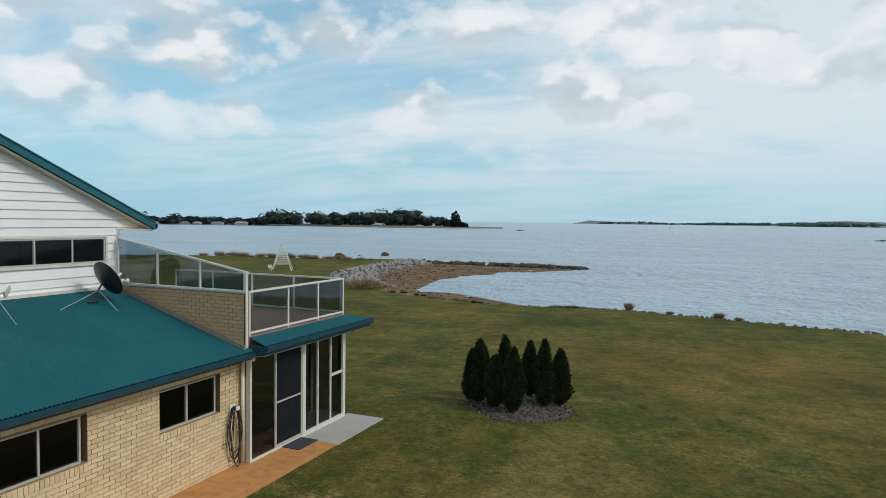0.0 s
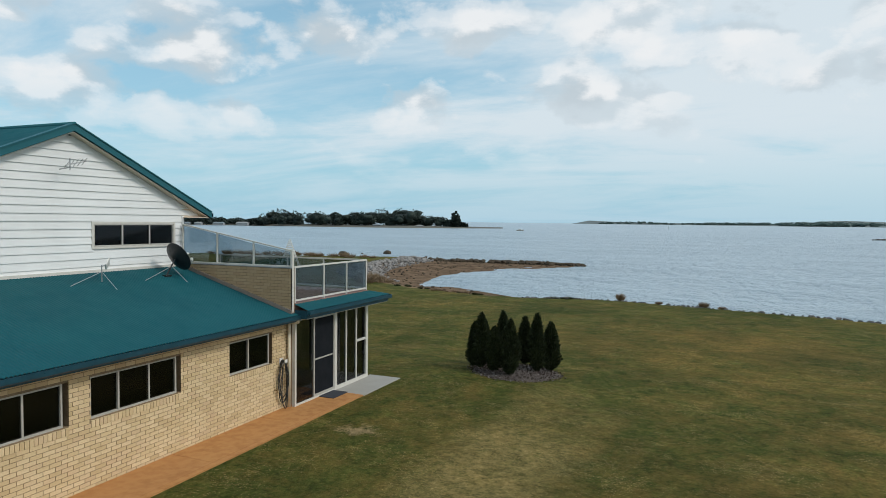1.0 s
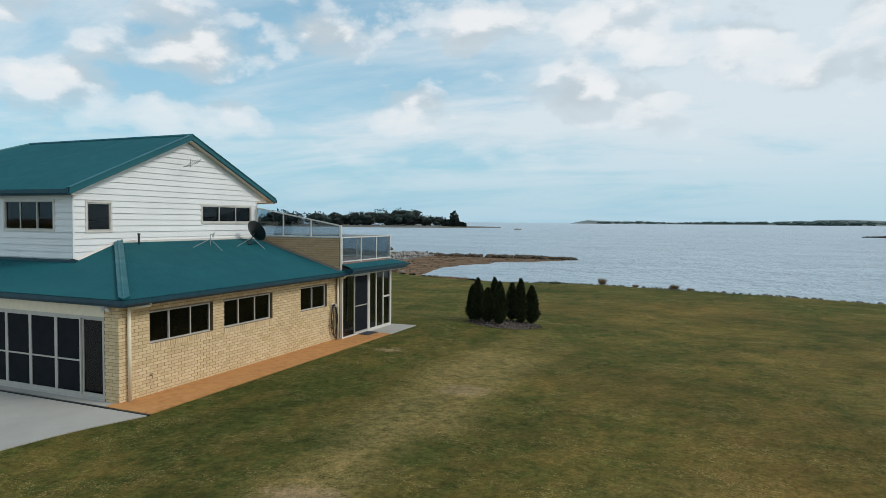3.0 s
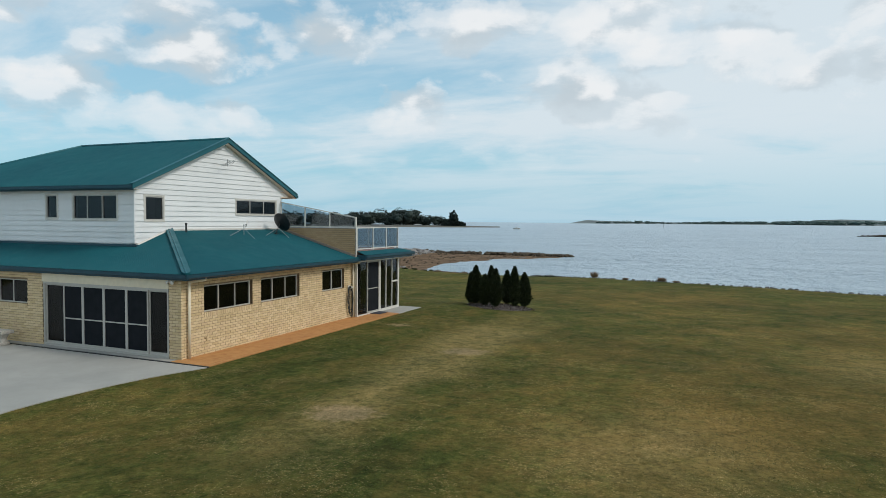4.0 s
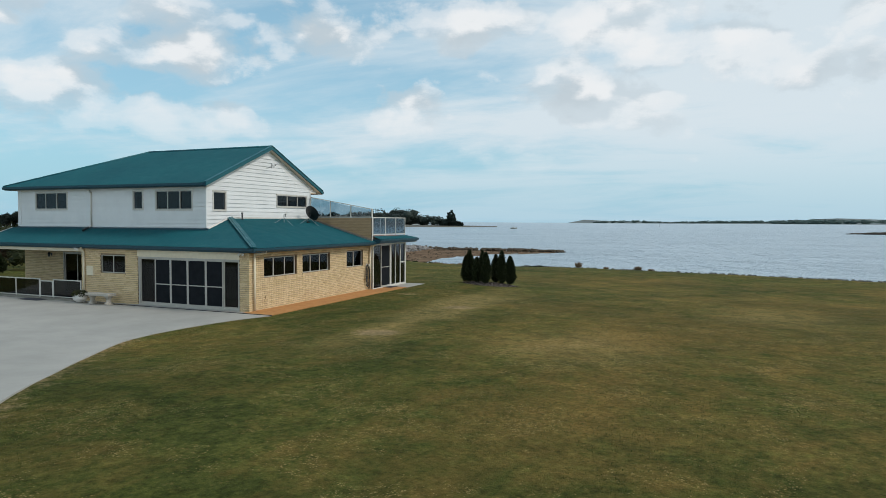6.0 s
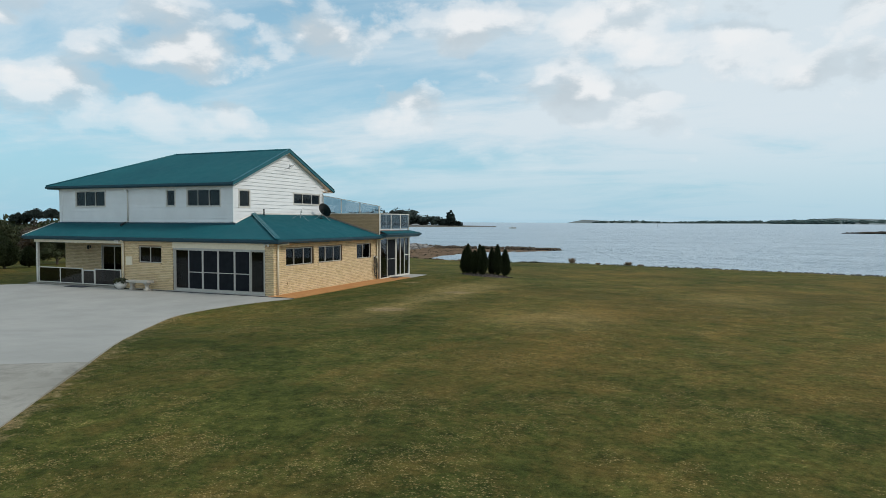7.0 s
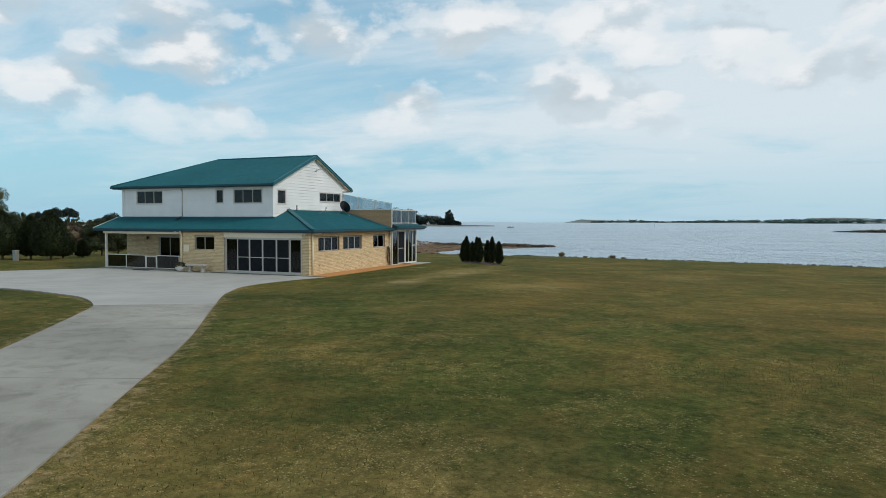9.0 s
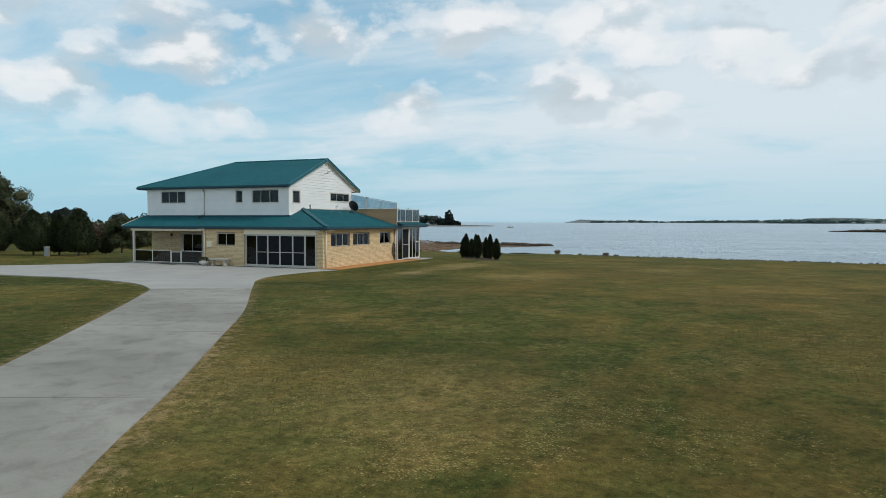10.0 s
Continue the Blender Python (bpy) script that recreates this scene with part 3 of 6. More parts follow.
DRIVE_R = [(1.5, -0.42), (0.95, -2.0), (0.65, -4.0), (0.65, -5.8), (1.05, -7.3), (2.4, -9.6), (4.55, -12.2), (7.55, -16.2), (10.65, -20.3), (13.05, -23.9), (15.72, -28.1), (17.6, -31.2), (21.0, -36.2), (27, -45), (37, -60)]
DRIVE_L = [(-15.5, -0.42), (-18.0, -3.6), (-20.6, -6.8), (-25.0, -12.2), (-27.0, -16.0), (-7.8, -14.9), (-4.0, -14.5), (-0.4, -15.1), (1.6, -15.7), (3.6, -17.0), (4.6, -18.1), (7.4, -21.7), (9.95, -25.1), (12.05, -28.05), (16.6, -34.5), (22.5, -43), (32.5, -58)]


def smooth_line(pts, n):
    out = []
    for i in range(len(pts) - 1):
        p = [Vector(pts[max(0, min(len(pts) - 1, i + k))]) for k in (-1, 0, 1, 2)]
        for j in range(n):
            t = j / n
            out.append(0.5 * ((2 * p[1]) + (p[2] - p[0]) * t + (2 * p[0] - 5 * p[1] + 4 * p[2] - p[3]) * t * t + (3 * p[1] - p[0] - 3 * p[2] + p[3]) * t ** 3))
    return out + [Vector(pts[-1])]


def polygon_distance(px, py, poly):
    """Distance to the outline, positive inside."""
    best = np.full(px.shape, 1e9)
    inside = np.zeros(px.shape, bool)
    for (x0, y0), (x1, y1) in zip(poly, poly[1:] + poly[:1]):
        dx, dy = x1 - x0, y1 - y0
        t = np.clip(((px - x0) * dx + (py - y0) * dy) / (dx * dx + dy * dy), 0, 1)
        best = np.minimum(best, np.hypot(px - x0 - t * dx, py - y0 - t * dy))
        if abs(dy) > 1e-9:
            inside ^= ((y0 > py) != (y1 > py)) & (px < (x1 - x0) * (py - y0) / dy + x0)
    return np.where(inside, best, -best)


def lawn_height(x, y):
    dx = np.maximum(np.maximum(-19 - x, x - 1.6), 0)
    dy = np.maximum(np.maximum(-8 - y, y - 15.5), 0)
    b = np.clip(np.hypot(dx, dy) / 7, 0, 1)
    return np.interp(y, *PROFILE) * b * b * (3 - 2 * b) - 0.012


def ground_height(x, y):
    x, y = np.asarray(x, float), np.asarray(y, float)
    a, b = polygon_distance(x, y, LAND), polygon_distance(x, y, WET)
    top = np.maximum(lawn_height(x, y), -1.5)
    f = np.clip(-a / np.maximum(-a + np.maximum(b, 0), 1e-6), 0, 1)
    bank = np.minimum(top, -1.45) * (1 - f) ** 1.5 + (SEA_Z + 0.02) * (1 - (1 - f) ** 1.5)
    z = np.where(a >= 0, top, bank)
    return np.where(b >= 0, z, SEA_Z - np.minimum(-b * 0.12, 4.0)), a


def ground_z(x, y):
    return float(ground_height(np.array([x]), np.array([y]))[0][0])


def graded(lo, hi, step, far):
    mid = list(np.arange(lo, hi + 0.01, step))
    out, s = [], step
    a = []
    v = lo
    while v > -far:
        s *= 1.35
        v -= s
        a.append(v)
    s, v = step, hi
    while v < far:
        s *= 1.35
        v += s
        out.append(v)
    return np.array(a[::-1] + mid + out)


gx, gy = graded(-62, 44, 0.5, 4600), graded(-46, 118, 0.5, 4600)
GX, GY = np.meshgrid(gx, gy)
GZ, inland = ground_height(GX.ravel(), GY.ravel())
swell = np.array([noise.noise((x * 0.16, y * 0.16, 3.3)) * 0.05 + noise.noise((x * 0.7, y * 0.7, 8.1)) * 0.012 for x, y in zip(GX.ravel(), GY.ravel())])
far_off = np.clip(np.hypot(np.maximum(np.maximum(-19 - GX, GX - 2.2), 0), np.maximum(np.maximum(-10 - GY, GY - 15.5), 0)).ravel() / 4, 0, 1)
GZ = GZ + swell * far_off * np.where(inland > -3, 1, 0.2)
cols = len(gx)
faces = [(r * cols + c, r * cols + c + 1, (r + 1) * cols + c + 1, (r + 1) * cols + c) for r in range(len(gy) - 1) for c in range(cols - 1)]
me = raw("ground", np.stack([GX.ravel(), GY.ravel(), GZ], 1), faces, LAWN, smooth=True)
me.attributes.new("grass", "FLOAT", "POINT").data.foreach_set("value", np.clip(inland * 0.5 + 0.5, -2, 3).astype(np.float32))
bare = np.zeros(len(GZ))
for bx, by, br in ((7.45, 4.7, 0.8), (2.9, 9.1, 0.5), (7.78, -3.3, 0.85)):
    bare = np.maximum(bare, 1 - np.hypot((GX.ravel() - bx) * 0.8, GY.ravel() - by) / (br * 1.15))
along = np.clip((GY.ravel() + 5) / 19, 0, 1)
track = 1 - np.abs(GX.ravel() - (7.9 - 1.9 * along)) / (1.1 + 0.6 * along)
wander = np.array([noise.noise((x * 0.33, y * 0.33, 5.5)) for x, y in zip(GX.ravel(), GY.ravel())])
dry = 1.15 * np.clip(track + 0.9 * wander + 0.08, 0, 1) * np.clip((GY.ravel() + 8) / 5, 0, 1) * np.clip((18 - GY.ravel()) / 5, 0, 1)
for bx, by, br in ((15.5, -29, 4.0), (19, -27, 3.0), (20, 8, 4), (14, -3, 3)):
    dry = np.maximum(dry, 0.8 * np.clip(1 - np.hypot(GX.ravel() - bx, (GY.ravel() - by) * 0.8) / br, 0, 1))
brown = np.zeros(len(GZ))
for bx, by, br in ((20, 8, 21), (15, -9, 5), (24, -8, 7), (29, -18, 8), (9, 30, 12), (30, 30, 14)):
    brown = np.maximum(brown, np.clip(1.3 * (1 - np.hypot(GX.ravel() - bx, GY.ravel() - by) / br), 0, 1))
me.attributes.new("brown", "FLOAT", "POINT").data.foreach_set("value", brown.astype(np.float32))
me.attributes.new("dry", "FLOAT", "POINT").data.foreach_set("value", dry.astype(np.float32))
edge_of_drive = polygon_distance(GX.ravel(), GY.ravel(), [tuple(p) for p in smooth_line(DRIVE_R, 5)] + [tuple(p) for p in smooth_line(DRIVE_L, 4)][::-1])
bare = np.maximum(bare, np.where(GY.ravel() < -6, 0.42 * np.clip(1 - (-edge_of_drive - 0.1) / 0.45, 0, 1), 0))
me.attributes.new("bare", "FLOAT", "POINT").data.foreach_set("value", np.clip(bare, 0, 1).astype(np.float32))
tagged(new("ground", me), "mown green and brown lawn falling to a sandy foreshore", "lawn", kind="structure")

sx, sy = graded(-46, 66, 0.62, 4900), graded(46, 140, 0.62, 4900)
sy = sy[sy > 20]
SX, SY = np.meshgrid(sx, sy)
calm = np.clip(1 - (np.hypot(np.maximum(np.abs(SX - 10) - 46, 0), np.maximum(SY - 125, 0))) / 14, 0, 1)
shelter = np.clip(0.30 + np.hypot(SX + 24, SY - 78) / 45, 0.3, 1.0)
waves = np.array([noise.noise((x * 0.20 + y * 0.14, y * 0.34 - x * 0.10, 2.2)) * 0.10 + noise.noise((x * 0.75 + y * 0.3, y * 0.85 - x * 0.3, 7.7)) * 0.075 if c > 0 else 0.0 for x, y, c in zip(SX.ravel(), SY.ravel(), calm.ravel())])
SZ = SEA_Z + waves * calm.ravel() * shelter.ravel()
bm = bmesh.new()
grid = [bm.verts.new(v) for v in zip(SX.ravel(), SY.ravel(), SZ)]
cols = len(sx)
for r in range(len(sy) - 1):
    for k in range(cols - 1):
        i = r * cols + k
        bm.faces.new((grid[i], grid[i + 1], grid[i + cols + 1], grid[i + cols]))
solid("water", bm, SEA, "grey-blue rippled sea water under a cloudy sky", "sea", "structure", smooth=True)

# driveway and forecourt: slabs that follow the ground, with sawn joints
def slab(name, outline, material, lift, parent=None, label="", cell=0.6):
    """A thin slab on the ground inside an outline."""
    bm = bmesh.new()
    face = bm.faces.new([bm.verts.new((p[0], p[1], 0)) for p in outline])
    lo = [min(p[k] for p in outline) for k in (0, 1)]
    hi = [max(p[k] for p in outline) for k in (0, 1)]
    for k in (0, 1):
        v = lo[k] + cell
        while v < hi[k]:
            no = (1, 0, 0) if k == 0 else (0, 1, 0)
            co = (v, 0, 0) if k == 0 else (0, v, 0)
            bmesh.ops.bisect_plane(bm, geom=bm.verts[:] + bm.edges[:] + bm.faces[:], plane_co=co, plane_no=no)
            v += cell
    xs, ys = np.array([v.co.x for v in bm.verts]), np.array([v.co.y for v in bm.verts])
    for v, z in zip(bm.verts, lawn_height(xs, ys)):
        v.co.z = z + lift
    edge = [e for e in bm.edges if e.is_boundary]
    made = bmesh.ops.extrude_edge_only(bm, edges=edge)
    for v in made["geom"]:
        if isinstance(v, bmesh.types.BMVert):
            v.co.z -= 0.16
    return mesh_of(name, bm, material)


def cut_line(p, q, poly):
    """The part of a convex-ish outline on the left of p -> q."""
    out = []
    side = lambda r: (q[0] - p[0]) * (r[1] - p[1]) - (q[1] - p[1]) * (r[0] - p[0])
    for a, b in zip(poly, poly[1:] + poly[:1]):
        sa, sb = side(a), side(b)
        if sa >= 0:
            out.append((a[0], a[1]))
        if sa * sb < 0:
            t = sa / (sa - sb)
            out.append((a[0] + (b[0] - a[0]) * t, a[1] + (b[1] - a[1]) * t))
    return out


outline = [tuple(p) for p in smooth_line(DRIVE_R, 5)] + [tuple(p) for p in smooth_line(DRIVE_L, 4)][::-1]
drive = thing("driveway", "curving grey concrete driveway with sawn joints", "driveway", kind="structure")
# joints across the drive, from the forecourt outwards
JOINTS = [(-3.0, 3.4, -17.3, 6.5, -15.2), (0, 6.6, -20.9, 10.2, -19.3), (0, 9.9, -25.2, 13.4, -23.7), (0, 13.1, -29.75, 16.4, -28.3), (0, 16.5, -34.4, 20.0, -32.9), (0, 19.8, -39, 23.3, -37.6)]
rest = outline
for k, (_, x0, y0, x1, y1) in enumerate(JOINTS):
    w = Vector((x1 - x0, y1 - y0)).normalized()
    side = Vector((-w.y, w.x)) * 0.011
    near_part = cut_line((x0 + side.x, y0 + side.y), (x1 + side.x, y1 + side.y), rest)
    rest = cut_line((x1 - side.x, y1 - side.y), (x0 - side.x, y0 - side.y), rest)
    part("slab", slab("slab", near_part, APRON if k == 0 else CONCRETE, 0.024, cell=0.9 if k == 0 else 0.6), None, drive, "pale newer concrete forecourt" if k == 0 else "")
part("slab", slab("slab", rest, CONCRETE, 0.024), None, drive)
bm = bmesh.new()
box(bm, -9.5, 1.52, -0.43, -0.36, -0.1, 0.032)
solid("strip_drain", bm, DARK, "dark drain strip between forecourt and house", "drain", "structure")

# ---- the house ----
HOUSE_AT = (-8.0, 7.0, 0.0)
house = thing("house", "two-storey cream brick and white weatherboard house with teal steel roofs", "house", HOUSE_AT)
SIDE, FRONT, RECESS = Face("x", 0.12), Face("y", 0.0), Face("y", 1.9)
GABLE, UFRONT, SUN = Face("x", -3.66), Face("y", 1.74), Face("x", 0.38)
WALL_TOP, SLAB = 2.52, 0.0

side_holes = [(0.95, 3.28, 1.36, 2.19), (3.74, 6.04, 1.36, 2.19), (7.62, 9.30, 1.37, 2.20)]
front_holes = [(-8.22, -6.72, 1.36, 2.17), (-5.95, -0.36, 0.0, 2.50)]
recess_holes = [(-13.15, -11.2, 0.02, 2.12)]


def brick_wall(F, u0, u1, holes, label, near=None, back=-0.24):
    bm = bmesh.new()
    wall_with_holes(bm, F, u0, u1, -0.25, WALL_TOP, back, 0.0, holes)
    w = part("wall", bm, MORTAR, house, label)
    return w


wall_side = brick_wall(SIDE, 0.0, 10.12, side_holes, "cream brick side wall in stretcher bond")
wall_front = brick_wall(FRONT, -9.45, -0.10, front_holes, "cream brick front wall")
wall_recess = brick_wall(RECESS, -16.05, -9.45, recess_holes, "cream brick wall under the veranda")
# walls that close the house behind
def block(name, dims, material, label=""):
    bm = bmesh.new()
    box(bm, *dims)
    return part(name, bm, material, house, label)


for dims in ((-16.05, -15.81, 2.14, 13.86, -0.25, WALL_TOP), (-16.05, -3.0, 13.86, 14.1, -0.25, WALL_TOP), (-9.45, -9.21, 0.24, 1.9, -0.25, WALL_TOP)):
    block("wall", dims, MORTAR)

# windows and their sills
window(SIDE, 0.95, 3.18, 1.36, 2.19, [1.64, 2.42], house)
window(SIDE, 3.74, 5.94, 1.36, 2.19, [4.41, 5.18], house)
window(SIDE, 7.62, 9.20, 1.37, 2.20, [8.37], house)
window(FRONT, -8.22, -6.72, 1.36, 2.17, [-7.47], house)
for F, w, spots in ((SIDE, wall_side, side_holes), (FRONT, wall_front, front_holes[:1])):
    for a, b, z, _ in spots:
        sill_bricks(F, a, b, z - 0.15, z - 0.004, w)


def screen_panel(F, u0, u1, z0, z1, d, parent, rail=0.98, screen=True):
    """A sliding leaf: stiles, rails, a middle rail and its pane or insect screen."""
    leaf = new("sliding_leaf")
    leaf.parent = parent
    leaf.matrix_parent_inverse = Matrix.Translation(HOUSE_AT).inverted()
    s = 0.05
    bm = bmesh.new()
    for a, b, c, e in ((u0, u0 + s, z0, z1), (u1 - s, u1, z0, z1), (u0 + s, u1 - s, z0, z0 + s + 0.02), (u0 + s, u1 - s, z1 - s, z1)):
        F.box(bm, a, b, d - 0.02, d + 0.02, c, e)
    if screen:
        F.box(bm, u0 + s, u1 - s, d - 0.018, d + 0.018, rail - 0.02, rail + 0.02)
    part("leaf_frame", bm, ALU, leaf)
    pane_of(F, "insect_screen" if screen else "pane", u0 + s, u1 - s, z0 + s, z1 - s, d - 0.004, leaf, MESH if screen else PANE)
    return leaf


# former garage opening: six glazed leaves under a cream header
opening = new("sliding_door")
opening.parent, opening.matrix_parent_inverse = house, Matrix.Translation(HOUSE_AT).inverted()
tagged(opening, "six-panel aluminium sliding door with dark screens in a former garage opening")
bm = bmesh.new()
FRONT.box(bm, -5.93, -0.38, -0.12, 0.0, 0.03, 0.09)
FRONT.box(bm, -5.93, -0.38, -0.12, 0.0, 2.08, 2.14)
FRONT.box(bm, -5.93, -5.87, -0.12, 0.0, 0.09, 2.08)
FRONT.box(bm, -0.44, -0.38, -0.12, 0.0, 0.09, 2.08)
part("door_frame", bm, ALU, opening)
edges = [-5.87, -4.99, -4.09, -3.14, -2.15, -1.23, -0.44]
for k, (a, b) in enumerate(zip(edges, edges[1:])):
    screen_panel(FRONT, a, b, 0.09, 2.08, -0.035 if k in (1, 2, 3, 4) else -0.08, opening, 0.97, k in (1, 2, 3, 4))
bm = bmesh.new()
FRONT.box(bm, -5.98, -0.36, -0.14, 0.012, 2.143, 2.515)
part("header_panel", bm, CREAM, house, "cream painted header panel")
bm = bmesh.new()
FRONT.box(bm, -5.95, -0.36, -0.2, 0.03, -0.02, 0.028)
part("threshold", bm, ALU, house)
block("footing", (-9.47, 0.0, -0.36, 0.0, -0.2, 0.018), APRON)

# veranda: floor, beam, post, sliding entry, glazed fence
bm = bmesh.new()
box(bm, -16.1, -9.47, -0.35, 1.88, -0.2, 0.045)
part("veranda_floor", bm, CONCRETE, house, "worn concrete veranda floor")
for dims in ((-15.98, -9.30, -0.06, 0.10, 2.29, 2.52), (-15.98, -15.82, 0.10, 1.88, 2.29, 2.52),):
    block("veranda_beam", dims, CREAM)
bm = bmesh.new()
box(bm, -15.85, -15.72, -0.05, 0.08, 0.045, 2.29)
bevel(bm, 0.008)
part("veranda_post", bm, OFFWHITE, house, "white veranda post")
bm = bmesh.new()
box(bm, -16.6, -9.2, -0.12, 1.88, 2.53, 2.56)
part("veranda_ceiling", bm, SOFFIT, house)
entry = new("sliding_door")
entry.parent, entry.matrix_parent_inverse = house, Matrix.Translation(HOUSE_AT).inverted()
tagged(entry, "aluminium sliding entry door under the veranda")
bm = bmesh.new()
RECESS.box(bm, -13.15, -11.2, -0.12, 0.01, 2.06, 2.12)
RECESS.box(bm, -13.15, -13.09, -0.12, 0.01, 0.05, 2.06)
RECESS.box(bm, -11.26, -11.2, -0.12, 0.01, 0.05, 2.06)
part("door_frame", bm, ALU, entry)
screen_panel(RECESS, -13.09, -12.15, 0.05, 2.06, -0.06, entry, screen=False)
screen_panel(RECESS, -12.18, -11.26, 0.05, 2.06, -0.02, entry, screen=False)

# brick sunroom end: glazed wall under the deck
bm = bmesh.new()
for a, b in ((9.98, 10.05), (12.02, 12.16), (13.94, 14.08)):
    SUN.box(bm, a, b, -0.1, 0.0, 0.0, 2.50)
SUN.box(bm, 10.05, 12.02, -0.1, 0.0, 2.42, 2.50)
SUN.box(bm, 12.16, 13.94, -0.1, 0.0, 2.42, 2.50)
SUN.box(bm, 10.05, 12.02, -0.1, 0.0, 0.0, 0.07)
SUN.box(bm, 12.16, 13.94, -0.1, 0.0, 0.0, 0.12)
SUN.box(bm, 12.705, 12.755, -0.08, -0.01, 0.12, 2.42)
SUN.box(bm, 13.325, 13.375, -0.08, -0.01, 0.12, 2.42)
SUN.box(bm, 13.38, 13.94, -0.08, -0.01, 1.30, 1.37)
part("sunroom_frame", bm, OFFWHITE, house, "white aluminium sunroom framing")
for a, b, c, e in ((12.16, 12.70, 0.12, 2.42), (12.76, 13.32, 0.12, 2.42), (13.38, 13.94, 0.12, 1.30), (13.38, 13.94, 1.37, 2.42), (10.05, 10.95, 0.07, 2.42)):
    pane_of(SUN, "pane", a, b, c, e, -0.05, house, PANE)
screen_panel(SUN, 10.92, 12.02, 0.07, 2.42, -0.03, house, 1.17)
END = Face("y", 14.08)
bm = bmesh.new()
for a in (-3.0, -1.9, -0.8, 0.2):
    box(bm, a, a + 0.08, 13.98, 14.08, 0.0, 2.5)
box(bm, -3.0, 0.28, 13.98, 14.08, 2.42, 2.5)
part("sunroom_frame", bm, OFFWHITE, house)
for dims in ((0.0, 0.18, 10.0, 10.12, -0.2, 2.5),):
    block("wall", dims, MORTAR)

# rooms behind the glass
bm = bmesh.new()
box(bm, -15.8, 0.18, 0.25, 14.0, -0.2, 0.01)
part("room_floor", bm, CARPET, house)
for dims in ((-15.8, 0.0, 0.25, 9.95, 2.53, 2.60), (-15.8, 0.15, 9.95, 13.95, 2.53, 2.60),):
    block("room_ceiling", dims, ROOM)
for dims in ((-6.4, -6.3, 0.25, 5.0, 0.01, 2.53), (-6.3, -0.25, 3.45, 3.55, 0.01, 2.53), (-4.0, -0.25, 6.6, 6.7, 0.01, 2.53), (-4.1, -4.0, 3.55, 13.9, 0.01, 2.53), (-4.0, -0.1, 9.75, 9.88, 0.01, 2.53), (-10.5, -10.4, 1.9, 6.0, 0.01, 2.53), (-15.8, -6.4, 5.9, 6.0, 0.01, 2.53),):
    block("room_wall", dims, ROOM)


def curtain(F, u0, u1, z0, z1, d):
    bm = bmesh.new()
    n = max(8, int((u1 - u0) / 0.03))
    rows = [[bm.verts.new(F(u0 + (u1 - u0) * k / n, d + 0.03 * math.sin(k * 1.9), z)) for k in range(n + 1)] for z in (z0, z1)]
    for k in range(n):
        bm.faces.new((rows[0][k], rows[0][k + 1], rows[1][k + 1], rows[1][k]))
    bmesh.ops.solidify(bm, geom=bm.faces[:], thickness=0.006)
    part("curtain", bm, CURTAIN, house, smooth=True)


curtain(FRONT, -5.85, -5.1, 0.05, 2.12, -0.35)
curtain(SUN, 12.2, 12.5, 0.05, 2.3, -0.4)
curtain(RECESS, -12.7, -12.3, 0.05, 2.1, -0.4)

# upper storey: studs and sheeting behind lapped boards
RIDGE_Y, RIDGE_Z, EAVE_Z, RISE = 6.19, 7.53, 5.44, 0.440
UTOP = 5.33
gable_holes = [(2.17, 2.99, 4.23, 5.08), (6.88, 9.56, 4.50, 5.10)]
uf_holes = [(-14.86, -12.58, 4.28, 5.12), (-8.06, -7.48, 4.27, 5.12), (-6.64, -4.46, 4.25, 5.12)]
bm = bmesh.new()
wall_with_holes(bm, GABLE, 1.74, 9.92, 3.0, UTOP, -0.15, 0.0, gable_holes)
for lo, hi in ((UTOP, 7.2),):
    f = [GABLE(u, d, z) for d in (-0.15, 0.0) for u, z in ((1.74, lo), (10.5, lo), (RIDGE_Y, 7.25))]
    v = [bm.verts.new(c) for c in f]
    for q in ((0, 1, 2), (5, 4, 3), (0, 3, 4, 1), (1, 4, 5, 2), (2, 5, 3, 0)):
        bm.faces.new([v[i] for i in q])
upper_gable = part("upper_wall", bm, WHITE, house, "white weatherboard gable wall")
bm = bmesh.new()
wall_with_holes(bm, UFRONT, -16.18, -3.66, 3.0, UTOP, -0.15, 0.0, uf_holes)
upper_front = part("upper_wall", bm, WHITE, house, "white weatherboard front wall")
for dims in ((-16.18, -15.9, 1.89, 9.92, 2.6, UTOP), (-16.18, -3.66, 9.77, 9.92, 2.6, UTOP),):
    block("upper_wall", dims, WHITE)
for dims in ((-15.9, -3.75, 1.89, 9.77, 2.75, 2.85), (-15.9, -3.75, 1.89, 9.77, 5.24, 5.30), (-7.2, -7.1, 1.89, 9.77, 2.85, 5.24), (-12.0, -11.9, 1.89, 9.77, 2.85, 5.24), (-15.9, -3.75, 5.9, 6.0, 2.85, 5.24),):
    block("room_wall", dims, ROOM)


def gable_limits(z):
    lo = max(1.74, RIDGE_Y - (7.37 - z) / RISE)
    if z < UTOP:
        return (1.74, 9.92)
    return (lo, min(10.55, RIDGE_Y + (7.37 - z) / RISE))


